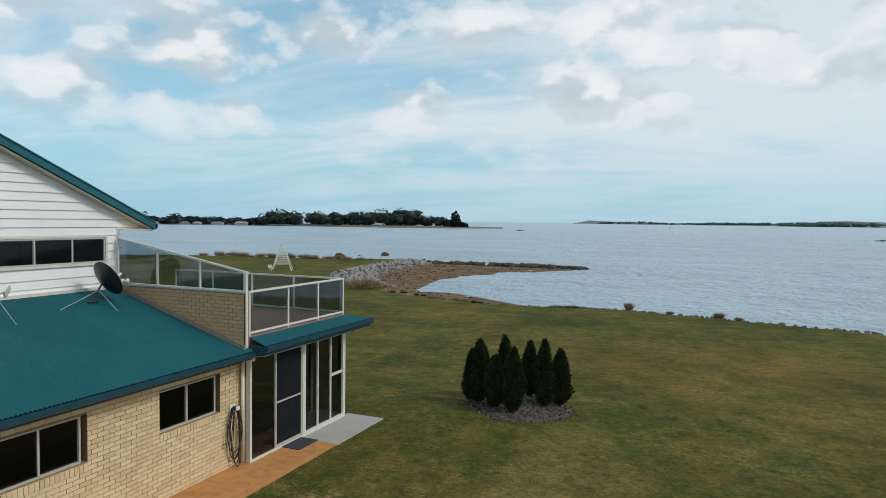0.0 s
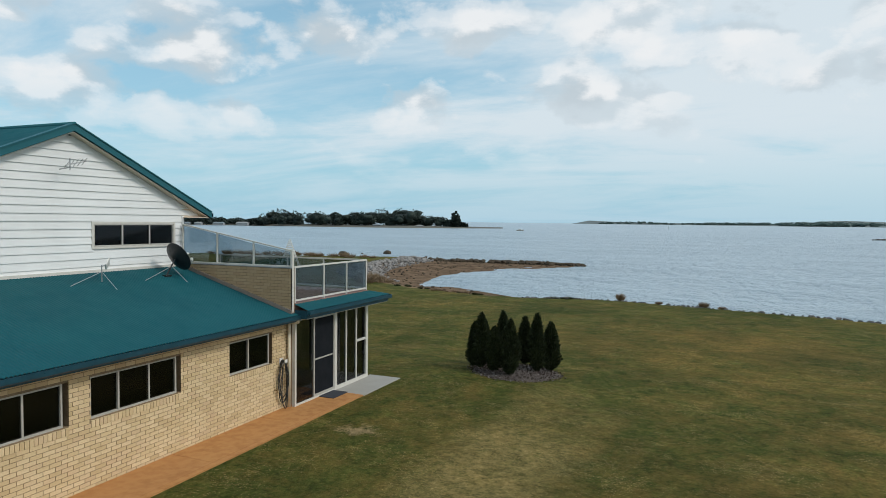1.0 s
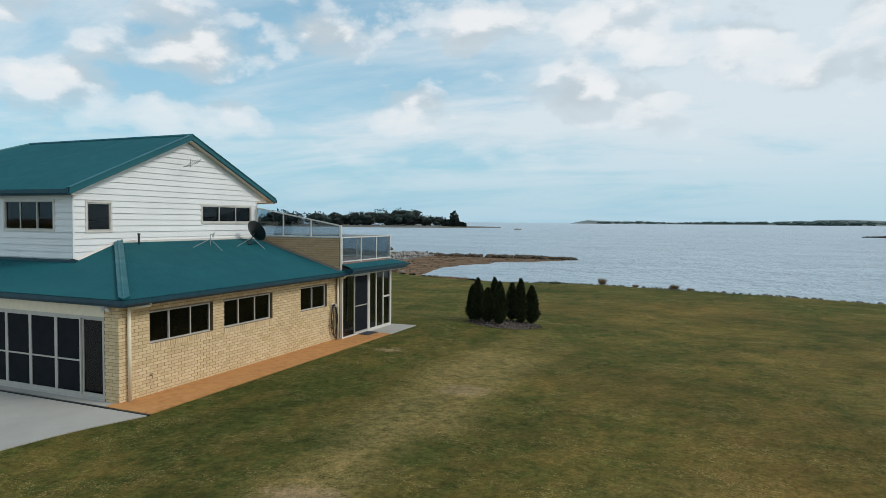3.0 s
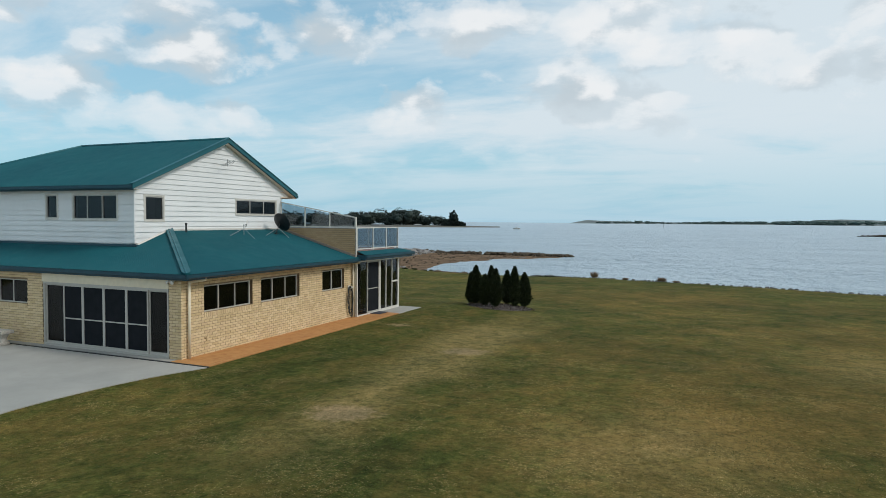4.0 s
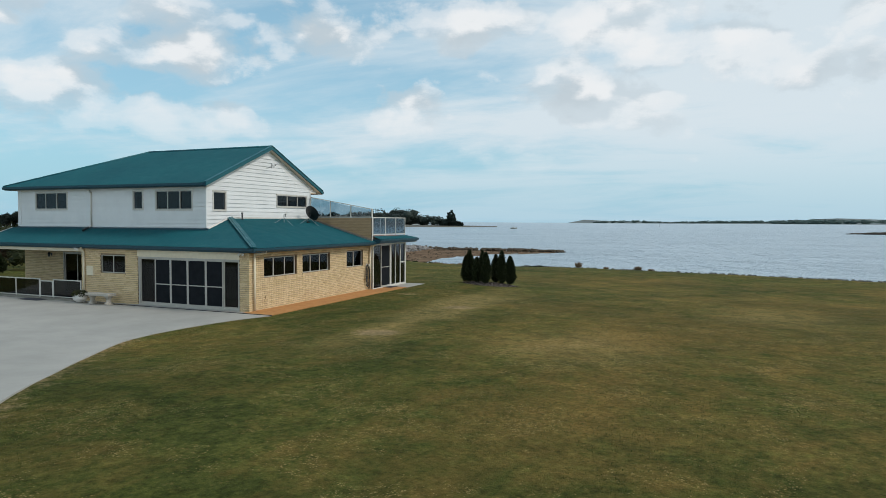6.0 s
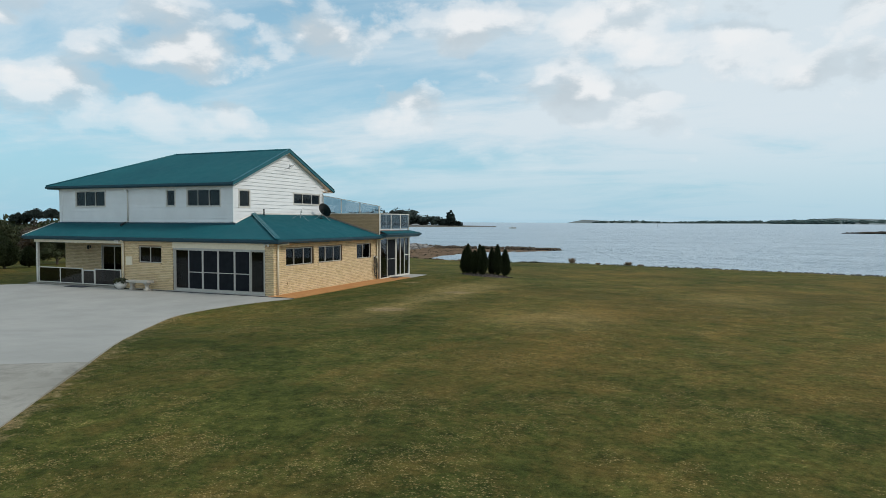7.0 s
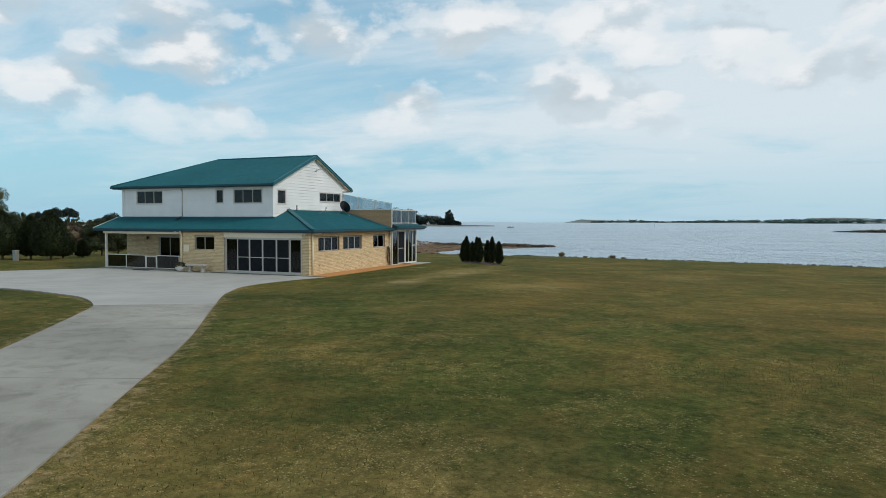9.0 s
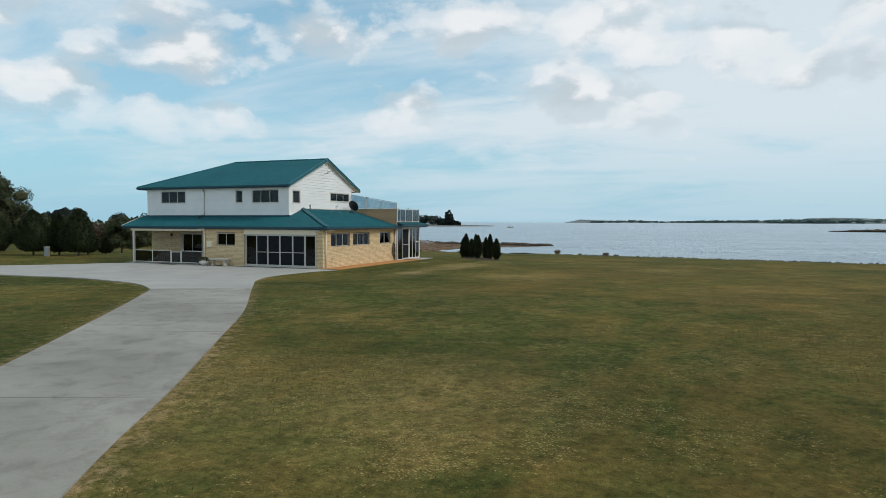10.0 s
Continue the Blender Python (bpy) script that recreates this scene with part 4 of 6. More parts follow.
boards(GABLE, 3.42, 7.28, 0.193, gable_limits, gable_holes, upper_gable)
boards(UFRONT, 3.42, 5.30, 0.193, lambda z: (-16.18, -3.66), uf_holes, upper_front)
window(GABLE, 2.17, 2.99, 4.23, 5.08, [], house, d=0.0, label="square aluminium window with dark glass")
window(GABLE, 6.88, 9.56, 4.50, 5.10, [7.77, 8.68], house, d=0.0, label="long three-light highlight window with dark glass")
window(UFRONT, -14.86, -12.58, 4.28, 5.12, [-14.12, -13.34], house, d=0.0)
window(UFRONT, -8.06, -7.48, 4.27, 5.12, [], house, d=0.0, label="narrow aluminium window with dark glass")
window(UFRONT, -6.64, -4.46, 4.25, 5.12, [-5.92, -5.18], house, d=0.0)
# boards at the corners and round the openings
for dims in ((-3.68, -3.62, 1.69, 1.75, 3.42, UTOP), (-3.68, -3.62, 9.88, 9.96, 3.6, UTOP), (-16.21, -16.0, 1.69, 1.75, 3.42, UTOP),):
    block("corner_trim", dims, WHITE)
for F, holes in ((GABLE, gable_holes), (UFRONT, uf_holes)):
    for a, b, z, zt in holes:
        bm = bmesh.new()
        t = 0.055
        F.box(bm, a - t, b + t, 0.0, 0.045, z - t, z - 0.002)
        F.box(bm, a - t, b + t, 0.0, 0.045, zt + 0.002, zt + t)
        F.box(bm, a - t, a - 0.002, 0.0, 0.045, z - 0.002, zt + 0.002)
        F.box(bm, b + 0.002, b + t, 0.0, 0.045, z - 0.002, zt + 0.002)
        part("window_trim", bm, OFFWHITE, house)

# ---- roofs ----
# lower roof: front slope and side slope meet at a hip
FE, SE, LZ, FR, SR = -0.21, 0.54, 2.63, 0.356, 0.295     # eave lines, eave height, rises
LEFT = -16.72
corrugated("roof", (LEFT, FE, LZ), (1, 0, 0), SE - LEFT, (0, 1, FR), lambda u: min(1.97, (SE - LEFT - u) * SR / FR) if LEFT + u < -3.66 else (SE - LEFT - u) * SR / FR,
           house, ROOF, label="teal corrugated steel skirt roof")
corrugated("roof", (SE, FE, LZ), (0, 1, 0), 10.28, (-1, 0, SR), lambda u: min(4.20, u * FR / SR), house, ROOF, label="teal corrugated steel side roof")


def low_z(x, y):
    return min(LZ + (y - FE) * FR, LZ + (SE - x) * SR)


hip_top = (-3.64, FE + 4.18 * SR / FR, LZ + 4.18 * SR)
bm = bmesh.new()
a, b = Vector((SE, FE, LZ + 0.012)), Vector(hip_top) + Vector((0, 0, 0.012))
for w, dz in ((Vector((-0.02, 0.20, 0.0)), 0), (Vector((-0.20, 0.02, 0.0)), 0)):
    zz = Vector((w.x, w.y, FR * w.y if abs(w.y) > abs(w.x) else -SR * w.x))
    hexa(bm, [a, a + zz, a + zz + Vector((0, 0, .012)), a + Vector((0, 0, .03)), b, b + zz, b + zz + Vector((0, 0, .012)), b + Vector((0, 0, .03))])
tube(bm, a + Vector((0, 0, 0.02)), b + Vector((0, 0, 0.02)), 0.035, n=8)
part("hip_capping", bm, CAPPING, house, "lighter teal hip capping")
# apron flashing where the lower roof meets the upper walls
bm = bmesh.new()
zf = low_z(-10, 1.72)
box(bm, -16.3, -3.5, 1.66, 1.742, zf - 0.01, zf + 0.07)
part("flashing", bm, GUTTER, house)
bm = bmesh.new()
hexa(bm, [(-3.66, 1.68, low_z(-3.58, 1.68) - .02), (-3.56, 1.68, low_z(-3.58, 1.68) - .02), (-3.56, hip_top[1], hip_top[2] - .02), (-3.66, hip_top[1], hip_top[2] - .02),
          (-3.66, 1.68, low_z(-3.58, 1.68) + .06), (-3.62, 1.68, low_z(-3.58, 1.68) + .06), (-3.62, hip_top[1], hip_top[2] + .06), (-3.66, hip_top[1], hip_top[2] + .06)])
box(bm, -3.66, -3.55, hip_top[1], 9.84, hip_top[2] - .02, hip_top[2] + .05)
part("flashing", bm, OFFWHITE, house)


def gutter(a, b, out, parent, end_caps=True):
    """An open quad gutter along a -> b on a fascia; out points away from the wall."""
    a, b, out = Vector(a), Vector(b), Vector(out)
    bm = bmesh.new()
    prof = [(0.0, 0.0), (0.0, -0.13), (0.085, -0.13), (0.11, -0.10), (0.115, 0.0), (0.103, 0.0), (0.098, -0.095), (0.08, -0.12), (0.012, -0.12), (0.012, 0.0)]
    rows = [[bm.verts.new(p + out * x + Vector((0, 0, z))) for x, z in prof] for p in (a, b)]
    n = len(prof)
    for k in range(n):
        bm.faces.new((rows[0][k], rows[0][(k + 1) % n], rows[1][(k + 1) % n], rows[1][k]))
    bm.faces.new(rows[0][::-1]), bm.faces.new(rows[1])
    return part("gutter", bm, GUTTER, parent)


gutter((LEFT, FE + 0.05, LZ - 0.01), (SE + 0.06, FE + 0.05, LZ - 0.01), (0, -1, 0), house)
gutter((SE - 0.05, FE - 0.06, LZ - 0.01), (SE - 0.05, 9.98, LZ - 0.01), (1, 0, 0), house)
for dims in ((LEFT + .02, SE - 0.05, FE + 0.05, FE + 0.07, LZ - 0.19, LZ - 0.015), (SE - 0.07, SE - 0.05, FE + 0.07, 9.98, LZ - 0.19, LZ - 0.015),):
    block("fascia", dims, GUTTER)
for dims in ((-9.2, SE - 0.07, FE + 0.07, 0.0, LZ - 0.16, LZ - 0.14), (0.14, SE - 0.07, 0.0, 9.98, LZ - 0.16, LZ - 0.14),):
    block("soffit", dims, SOFFIT)
# verge at the far end of the skirt roof
bm = bmesh.new()
strip(bm, (LEFT, FE, LZ - 0.12), (LEFT, 1.74, LZ - 0.12 + 1.95 * FR), (0.02, 0, 0), (0, 0, 0.16))
part("barge_board", bm, OFFWHITE, house)

# upper roof: gable towards the lawn, hip at the far end
GX_, HX_, UE, BE = -3.38, -16.94, 1.42, 10.86
run, hip_run = RIDGE_Y - UE, 5.2
rise = (RIDGE_Z - EAVE_Z) / run
corrugated("roof", (HX_, UE, EAVE_Z), (1, 0, 0), GX_ - HX_, (0, 1, rise), lambda u: min(run, u * run / hip_run), house, ROOF, label="teal corrugated steel upper roof")
corrugated("roof", (HX_, BE, EAVE_Z), (1, 0, 0), GX_ - HX_, (0, -1, rise * run / (BE - RIDGE_Y)), lambda u: min(BE - RIDGE_Y, u * (BE - RIDGE_Y) / hip_run), house, ROOF)
corrugated("roof", (HX_, UE, EAVE_Z), (0, 1, 0), BE - UE, (1, 0, (RIDGE_Z - EAVE_Z) / hip_run), lambda u: hip_run * min(u / run, (BE - UE - u) / (BE - RIDGE_Y)), house, ROOF)
bm = bmesh.new()
for p, q in (((HX_ + hip_run, RIDGE_Y, RIDGE_Z), (GX_, RIDGE_Y, RIDGE_Z)), ((HX_, UE, EAVE_Z), (HX_ + hip_run, RIDGE_Y, RIDGE_Z)), ((HX_, BE, EAVE_Z), (HX_ + hip_run, RIDGE_Y, RIDGE_Z))):
    tube(bm, Vector(p) + Vector((0, 0, 0.012)), Vector(q) + Vector((0, 0, 0.012)), 0.055, n=10)
part("ridge_capping", bm, CAPPING, house, smooth=True)
for s, e in ((UE, 1), (BE, -1)):
    bm = bmesh.new()
    strip(bm, (GX_ - 0.02, s, EAVE_Z - 0.15), (GX_ - 0.02, RIDGE_Y + 0.001 * e, RIDGE_Z - 0.15), (0.022, 0, 0), (0, 0, 0.19))
    strip(bm, (GX_ - 0.06, s, EAVE_Z + 0.02), (GX_ - 0.06, RIDGE_Y + 0.001 * e, RIDGE_Z + 0.02), (0.085, 0, 0), (0, 0, 0.03))
    part("barge_capping", bm, CAPPING, house, "teal barge capping")
    bm = bmesh.new()
    strip(bm, (GX_ - 0.16, s + 0.05 * e, EAVE_Z - 0.17), (GX_ - 0.16, RIDGE_Y + 0.001 * e, RIDGE_Z - 0.19), (0.12, 0, 0), (0, 0, 0.02))
    # rear rake gets the warmer colour, standing in for brown bounced light
    part("soffit", bm, SOFFIT if e < 0 else OFFWHITE, house)
bm = bmesh.new()
hexa(bm, [(-3.70, 9.90, EAVE_Z - 0.15), (-3.645, 9.90, EAVE_Z - 0.15), (-3.645, BE - 0.08, EAVE_Z - 0.15), (-3.70, BE - 0.08, EAVE_Z - 0.15),
          (-3.70, 9.90, EAVE_Z + 0.30), (-3.645, 9.90, EAVE_Z + 0.30), (-3.645, BE - 0.08, EAVE_Z - 0.12), (-3.70, BE - 0.08, EAVE_Z - 0.12)])
part("eave_return", bm, SOFFIT, house)
gutter((HX_, UE + 0.04, EAVE_Z - 0.01), (GX_, UE + 0.04, EAVE_Z - 0.01), (0, -1, 0), house)
gutter((HX_ + 0.04, UE, EAVE_Z - 0.01), (HX_ + 0.04, BE, EAVE_Z - 0.01), (-1, 0, 0), house)
gutter((HX_, BE - 0.04, EAVE_Z - 0.01), (GX_, BE - 0.04, EAVE_Z - 0.01), (0, 1, 0), house)
for dims in ((HX_ + .04, GX_ - .02, UE + 0.04, UE + 0.06, EAVE_Z - 0.18, EAVE_Z - 0.012), (HX_ + .04, GX_ - .02, BE - 0.06, BE - 0.04, EAVE_Z - 0.18, EAVE_Z - 0.012), (HX_ + .04, HX_ + .06, UE + 0.06, BE - 0.06, EAVE_Z - 0.18, EAVE_Z - 0.012),):
    block("fascia", dims, GUTTER)
for dims in ((HX_ + .06, GX_ - .06, UE + .06, 1.74, EAVE_Z - 0.16, EAVE_Z - 0.14), (HX_ + .06, GX_ - .06, 9.92, BE - .06, EAVE_Z - 0.16, EAVE_Z - 0.14), (HX_ + .06, -16.18, 1.74, 9.92, EAVE_Z - 0.16, EAVE_Z - 0.14),):
    block("soffit", dims, SOFFIT)

# sunroom roof strip and deck
DX, DY, DZ = 0.40, 14.0, 2.94
corrugated("roof", (0.84, 9.95, 2.76), (0, 1, 0), 4.80, (-0.44, 0, 0.155), lambda u: 1.0 if u < 4.1 else max(0.0, 1 - (u - 4.1) / 0.7), house, ROOF, label="teal steel roof strip over the sunroom")
corrugated("roof", (0.84, 14.75, 2.76), (-1, 0, 0), 5.0, (0, -0.72, 0.155), lambda u: min(1.0, u / 0.44), house, ROOF)
gutter((0.80, 9.93, 2.75), (0.80, 14.78, 2.75), (1, 0, 0), house)
gutter((0.84, 14.71, 2.75), (-4.0, 14.71, 2.75), (0, 1, 0), house)
for dims in ((0.77, 0.80, 9.95, 14.71, 2.53, 2.745), (-4.0, 0.77, 14.68, 14.71, 2.53, 2.745), (0.40, 0.77, 9.93, 9.95, 2.53, 2.76),):
    block("fascia", dims, GUTTER)
for dims in ((0.38, 0.77, 9.98, 14.68, 2.51, 2.53), (-4.0, 0.18, 14.08, 14.68, 2.51, 2.53),):
    block("soffit", dims, SOFFIT)
bm = bmesh.new()
box(bm, -16.0, DX, 9.93, DY, 2.62, DZ)
m = Mat("reddish_deck_membrane", 0.8)
m.color(m.ramp(m.noise(2.2, 5), (0.3, (0.22, 0.125, 0.10)), (0.7, (0.30, 0.18, 0.145))))
part("deck_floor", bm, m.m, house, "reddish-brown roof deck")
# brick parapet along the deck, cut to the slope of the roof
PARAPET = Face("y", 9.80)
bm = bmesh.new()
hexa(bm, [(-3.66, 9.80, low_z(-3.66, 9)), (DX, 9.80, low_z(DX, 9) - .02), (DX, 9.92, low_z(DX, 9) - .02), (-3.66, 9.92, low_z(-3.66, 9)),
          (-3.66, 9.80, 3.92), (DX, 9.80, 3.92), (DX, 9.92, 3.92), (-3.66, 9.92, 3.92)])
parapet = part("parapet", bm, MORTAR, house, "cream brick parapet of the roof deck")
bm = bmesh.new()
box(bm, -3.56, DX, 9.775, 9.935, 3.922, 3.945)
part("parapet_capping", bm, STEEL, house)
bm = bmesh.new()
strip(bm, (-3.5, 9.77, low_z(-3.5, 9) + .0), (0.42, 9.77, low_z(0.42, 9) + .0), (0, 0.03, 0), (0, 0, 0.10))
part("flashing", bm, FLASHING, house, "weathered flashing along the parapet")

# downpipes
def downpipe(points, r, label):
    bm = bmesh.new()
    path_tube(bm, points, r, 12)
    for p in points[1:-1]:
        bmesh.ops.create_icosphere(bm, subdivisions=1, radius=r * 1.05, matrix=Matrix.Translation(p))
    return part("downpipe", bm, OFFWHITE if "white" in label else CREAM, house, label, smooth=True)


downpipe([(0.46, 0.66, 2.50), (0.46, 0.66, 2.42), (0.21, 0.24, 2.36), (0.21, 0.24, 0.02)], 0.045, "cream round downpipe")
downpipe([(0.52, 9.93, 2.50), (0.52, 9.93, 2.43), (0.21, 9.94, 2.40), (0.21, 9.94, 0.02)], 0.045, "cream round downpipe")
downpipe([(-9.25, -0.20, 2.49), (-9.25, -0.20, 2.45), (-9.25, -0.06, 2.36), (-9.25, -0.06, 0.04)], 0.045, "cream round downpipe")
downpipe([(-10.85, 1.50, 5.29), (-10.85, 1.50, 5.22), (-10.85, 1.68, 5.10), (-10.85, 1.68, 3.45), (-10.85, 1.5, 3.38)], 0.04, "white upper downpipe")
bm = bmesh.new()
tube(bm, (-10.85, 1.52, 3.38), (-10.85, 1.20, 3.23), 0.05)
part("spreader", bm, DARK, house)
bm = bmesh.new()
tube(bm, (-3.35, 3.8, low_z(-3.35, 3.8) - .02), (-3.35, 3.8, low_z(-3.35, 3.8) + 0.33), 0.035)
tube(bm, (-3.35, 3.8, low_z(-3.35, 3.8) + .30), (-3.35, 3.8, low_z(-3.35, 3.8) + 0.36), 0.045)
part("vent_pipe", bm, DARK, house, "dark roof vent pipe")
bm = bmesh.new()
FRONT.box(bm, -9.04, -8.63, 0.0, 0.10, 1.21, 1.64)
bevel(bm, 0.01)
part("meter_box", bm, CREAM, house, "cream electricity meter box")
bm = bmesh.new()
tube(bm, (0.14, 0.94, 0.54), (0.23, 0.94, 0.54), 0.013)
tube(bm, (0.215, 0.94, 0.57), (0.215, 0.94, 0.46), 0.012)
tube(bm, (0.215, 0.90, 0.585), (0.215, 0.98, 0.585), 0.010)
part("garden_tap", bm, BRASS, house, "brass garden tap")

# ---- deck balustrades ----
def rail_post(bm, x, y, z0, z1, w=0.045):
    box(bm, x - w / 2, x + w / 2, y - w / 2, y + w / 2, z0, z1)


glass_screen = thing("glass_screen", "sloping smoked-glass wind screen with pale posts on a brick parapet", "balustrade", (-1.6, 9.86, 3.945))
px = [-3.56, -2.26, -0.95, 0.38]
tops = [5.09, 4.85, 4.61, 4.40]
for k, (x, z) in enumerate(zip(px, tops)):
    bm = bmesh.new()
    if k == 3:
        box(bm, x - 0.03, x + 0.035, 9.80, 9.88, 2.70, z)
    else:
        rail_post(bm, x, 9.86, 3.945, z)
    part("post", bm, OFFWHITE, glass_screen, "tall cream corner post" if k == 3 else "")
for (x0, z0), (x1, z1) in zip(zip(px, tops), list(zip(px, tops))[1:]):
    bm = bmesh.new()
    hexa(bm, [(x0 + .025, 9.857, 4.0), (x1 - .025, 9.857, 4.0), (x1 - .025, 9.863, 4.0), (x0 + .025, 9.863, 4.0),
              (x0 + .025, 9.857, z0 - .03), (x1 - .025, 9.857, z1 - .03), (x1 - .025, 9.863, z1 - .03), (x0 + .025, 9.863, z0 - .03)])
    g = part("glass_panel", bm, SMOKE, glass_screen)
    g.visible_shadow = False
bm = bmesh.new()
strip(bm, (px[0], 9.86, tops[0] - .03), (px[3] + .05, 9.86, tops[3] - .03), (0, 0.028, 0), (0, 0, 0.04))
part("top_rail", bm, OFFWHITE, glass_screen)
bm = bmesh.new()
box(bm, px[0], px[3], 9.835, 9.885, 3.95, 3.99)
part("bottom_rail", bm, OFFWHITE, glass_screen)


def balustrade(points, z0, z1, label, at):
    b = thing("balustrade", label, "balustrade", at, group="deck balustrades")
    for k, (x, y) in enumerate(points):
        bm = bmesh.new()
        rail_post(bm, x, y, z0, z1 - 0.03)
        part("post", bm, OFFWHITE, b)
    for (x0, y0), (x1, y1) in zip(points, points[1:]):
        d = Vector((x1 - x0, y1 - y0, 0)).normalized()
        n = Vector((-d.y, d.x, 0))
        a, c = Vector((x0, y0, 0)) + d * 0.026, Vector((x1, y1, 0)) - d * 0.026
        bm = bmesh.new()
        strip(bm, a + Vector((0, 0, z0 + 0.10)), c + Vector((0, 0, z0 + 0.10)), n * 0.003, Vector((0, 0, z1 - z0 - 0.14)))
        g = part("glass_panel", bm, SMOKE, b)
        g.visible_shadow = False
        bm = bmesh.new()
        strip(bm, a + Vector((0, 0, z0 + 0.05)), c + Vector((0, 0, z0 + 0.05)), n * 0.02, Vector((0, 0, 0.045)))
        part("bottom_rail", bm, OFFWHITE, b)
    (x0, y0), (x1, y1) = points[0], points[-1]
    d = Vector((x1 - x0, y1 - y0, 0)).normalized()
    n = Vector((-d.y, d.x, 0))
    bm = bmesh.new()
    strip(bm, Vector((x0, y0, z1 - 0.035)) - d * 0.02, Vector((x1, y1, z1 - 0.035)) + d * 0.02, n * 0.03, Vector((0, 0, 0.045)))
    part("top_rail", bm, OFFWHITE, b)
    return b


balustrade([(0.36, 9.98), (0.36, 11.42), (0.36, 12.71), (0.36, 13.95)], DZ, 3.96, "pale aluminium balustrade with smoked glass along the deck", (0.26, 12, DZ))
balustrade([(0.30, 13.95), (-1.3, 13.95), (-2.8, 13.95), (-4.3, 13.95), (-5.8, 13.95)], DZ, 3.96, "pale aluminium balustrade with smoked glass at the deck's end", (-2.8, 13.95, DZ))

# bricks last: the stretch by the middle windows as single pieces
lay_bricks(SIDE, 0.0, 10.12, 0.0, WALL_TOP, [(a, b, z - 0.15, zt) for a, b, z, zt in side_holes], wall_side, near=(5.2, 7.9))
lay_bricks(FRONT, -9.45, 0.13, 0.0, WALL_TOP, [(front_holes[0][0], front_holes[0][1], front_holes[0][2] - 0.15, front_holes[0][3]), front_holes[1]], wall_front)
lay_bricks(RECESS, -16.05, -9.45, 0.05, WALL_TOP, recess_holes, wall_recess)


def above_roof(p, q, z, zt):
    """Start of the course that clears the sloping roof."""
    x = SE - (z - LZ - 0.04) / SR
    return max(p, x), q


lay_bricks(PARAPET, -3.66, DX - 0.03, 2.545, 3.92, [], parapet, top=above_roof, joined=TANBRICK)

# ---- round the house ----
path = thing("garden_path", "terracotta-stained path along the brick wall", "path", (0.7, 6, 0), kind="structure")
for y0, y1 in ((-0.36, 2.7), (2.706, 5.75), (5.756, 8.8), (8.806, 11.92)):
    bm = bmesh.new()
    box(bm, 0.02, 1.30, y0, y1, -0.15, 0.026)
    part("slab", bm, PAVING, path)
    bm = bmesh.new()
    box(bm, 1.306, 1.45, y0, y1, -0.15, 0.022)
    part("edging", bm, PAVING, path)
bm = bmesh.new()
box(bm, 0.30, 1.47, 11.93, 14.36, -0.3, 0.012)
bevel(bm, 0.012)
solid("concrete_pad", bm, APRON, "pale concrete pad beside the sunroom", "pad", "structure")
bm = bmesh.new()
box(bm, 0.36, 0.89, 11.16, 11.96, 0.0265, 0.045)
bevel(bm, 0.006)
solid("doormat", bm, MATTING, "dark charcoal doormat before the sunroom door", "doormat")
bm = bmesh.new()
box(bm, -12.5, -11.2, -0.95, -0.42, 0.024, 0.04)
bevel(bm, 0.005)
solid("doormat", bm, MATTING, "dark doormat before the veranda gate", "doormat")

# satellite dish on the side roof
def roof_at(x, y):
    return Vector((x, y, low_z(x, y) + 0.004))


dish = thing("satellite_dish", "black perforated satellite dish on a steel roof tripod", "satellite dish", tuple(roof_at(-2.9, 8.6)))
aim = Vector((0.06, 0.82, 0.45)).normalized()
q = aim.to_track_quat("Z", "Y").to_matrix().to_4x4()
centre = Vector((-2.9, 8.92, 4.13))
bm = bmesh.new()
R_, n_ = 0.44, 28
for sgn in (1, -1):
    rings = []
    for k in range(7):
        r = R_ * k / 6
        rings.append([bm.verts.new((r * math.cos(a * math.tau / n_) * 0.94, r * math.sin(a * math.tau / n_), 0.11 * (k / 6) ** 2 - (0.012 if sgn < 0 else 0))) for a in range(n_)] if k else [bm.verts.new((0, 0, -0.012 if sgn < 0 else 0))])
    for a in range(n_):
        bm.faces.new((rings[0][0], rings[1][a], rings[1][(a + 1) % n_]))
        for k in range(1, 6):
            bm.faces.new((rings[k][a], rings[k + 1][a], rings[k + 1][(a + 1) % n_], rings[k][(a + 1) % n_]))
bmesh.ops.transform(bm, matrix=Matrix.Translation(centre) @ q, verts=bm.verts)
part("reflector", bm, DARK, dish, "black dish", smooth=True)
feed = centre + aim * 0.42 + Vector((0, 0, -0.1))
bm = bmesh.new()
tube(bm, centre + q.to_3x3() @ Vector((0, -0.40, 0.09)), feed, 0.012)
part("feed_arm", bm, STEEL, dish)
bm = bmesh.new()
tube(bm, feed - aim * 0.05, feed + aim * 0.07, 0.032)
part("receiver", bm, POTWHITE, dish)
bm = bmesh.new()
foot = roof_at(-2.95, 8.62)
tube(bm, foot, centre - aim * 0.04, 0.022)
box(bm, foot.x - .1, foot.x + .1, foot.y - .1, foot.y + .1, foot.z - .02, foot.z + .02)
part("mast", bm, DARK, dish)
for p in ((-2.75, 7.70), (-2.35, 8.8)):
    bm = bmesh.new()
    tube(bm, roof_at(*p), foot.lerp(centre, 0.55), 0.011)
    part("stay", bm, STEEL, dish)

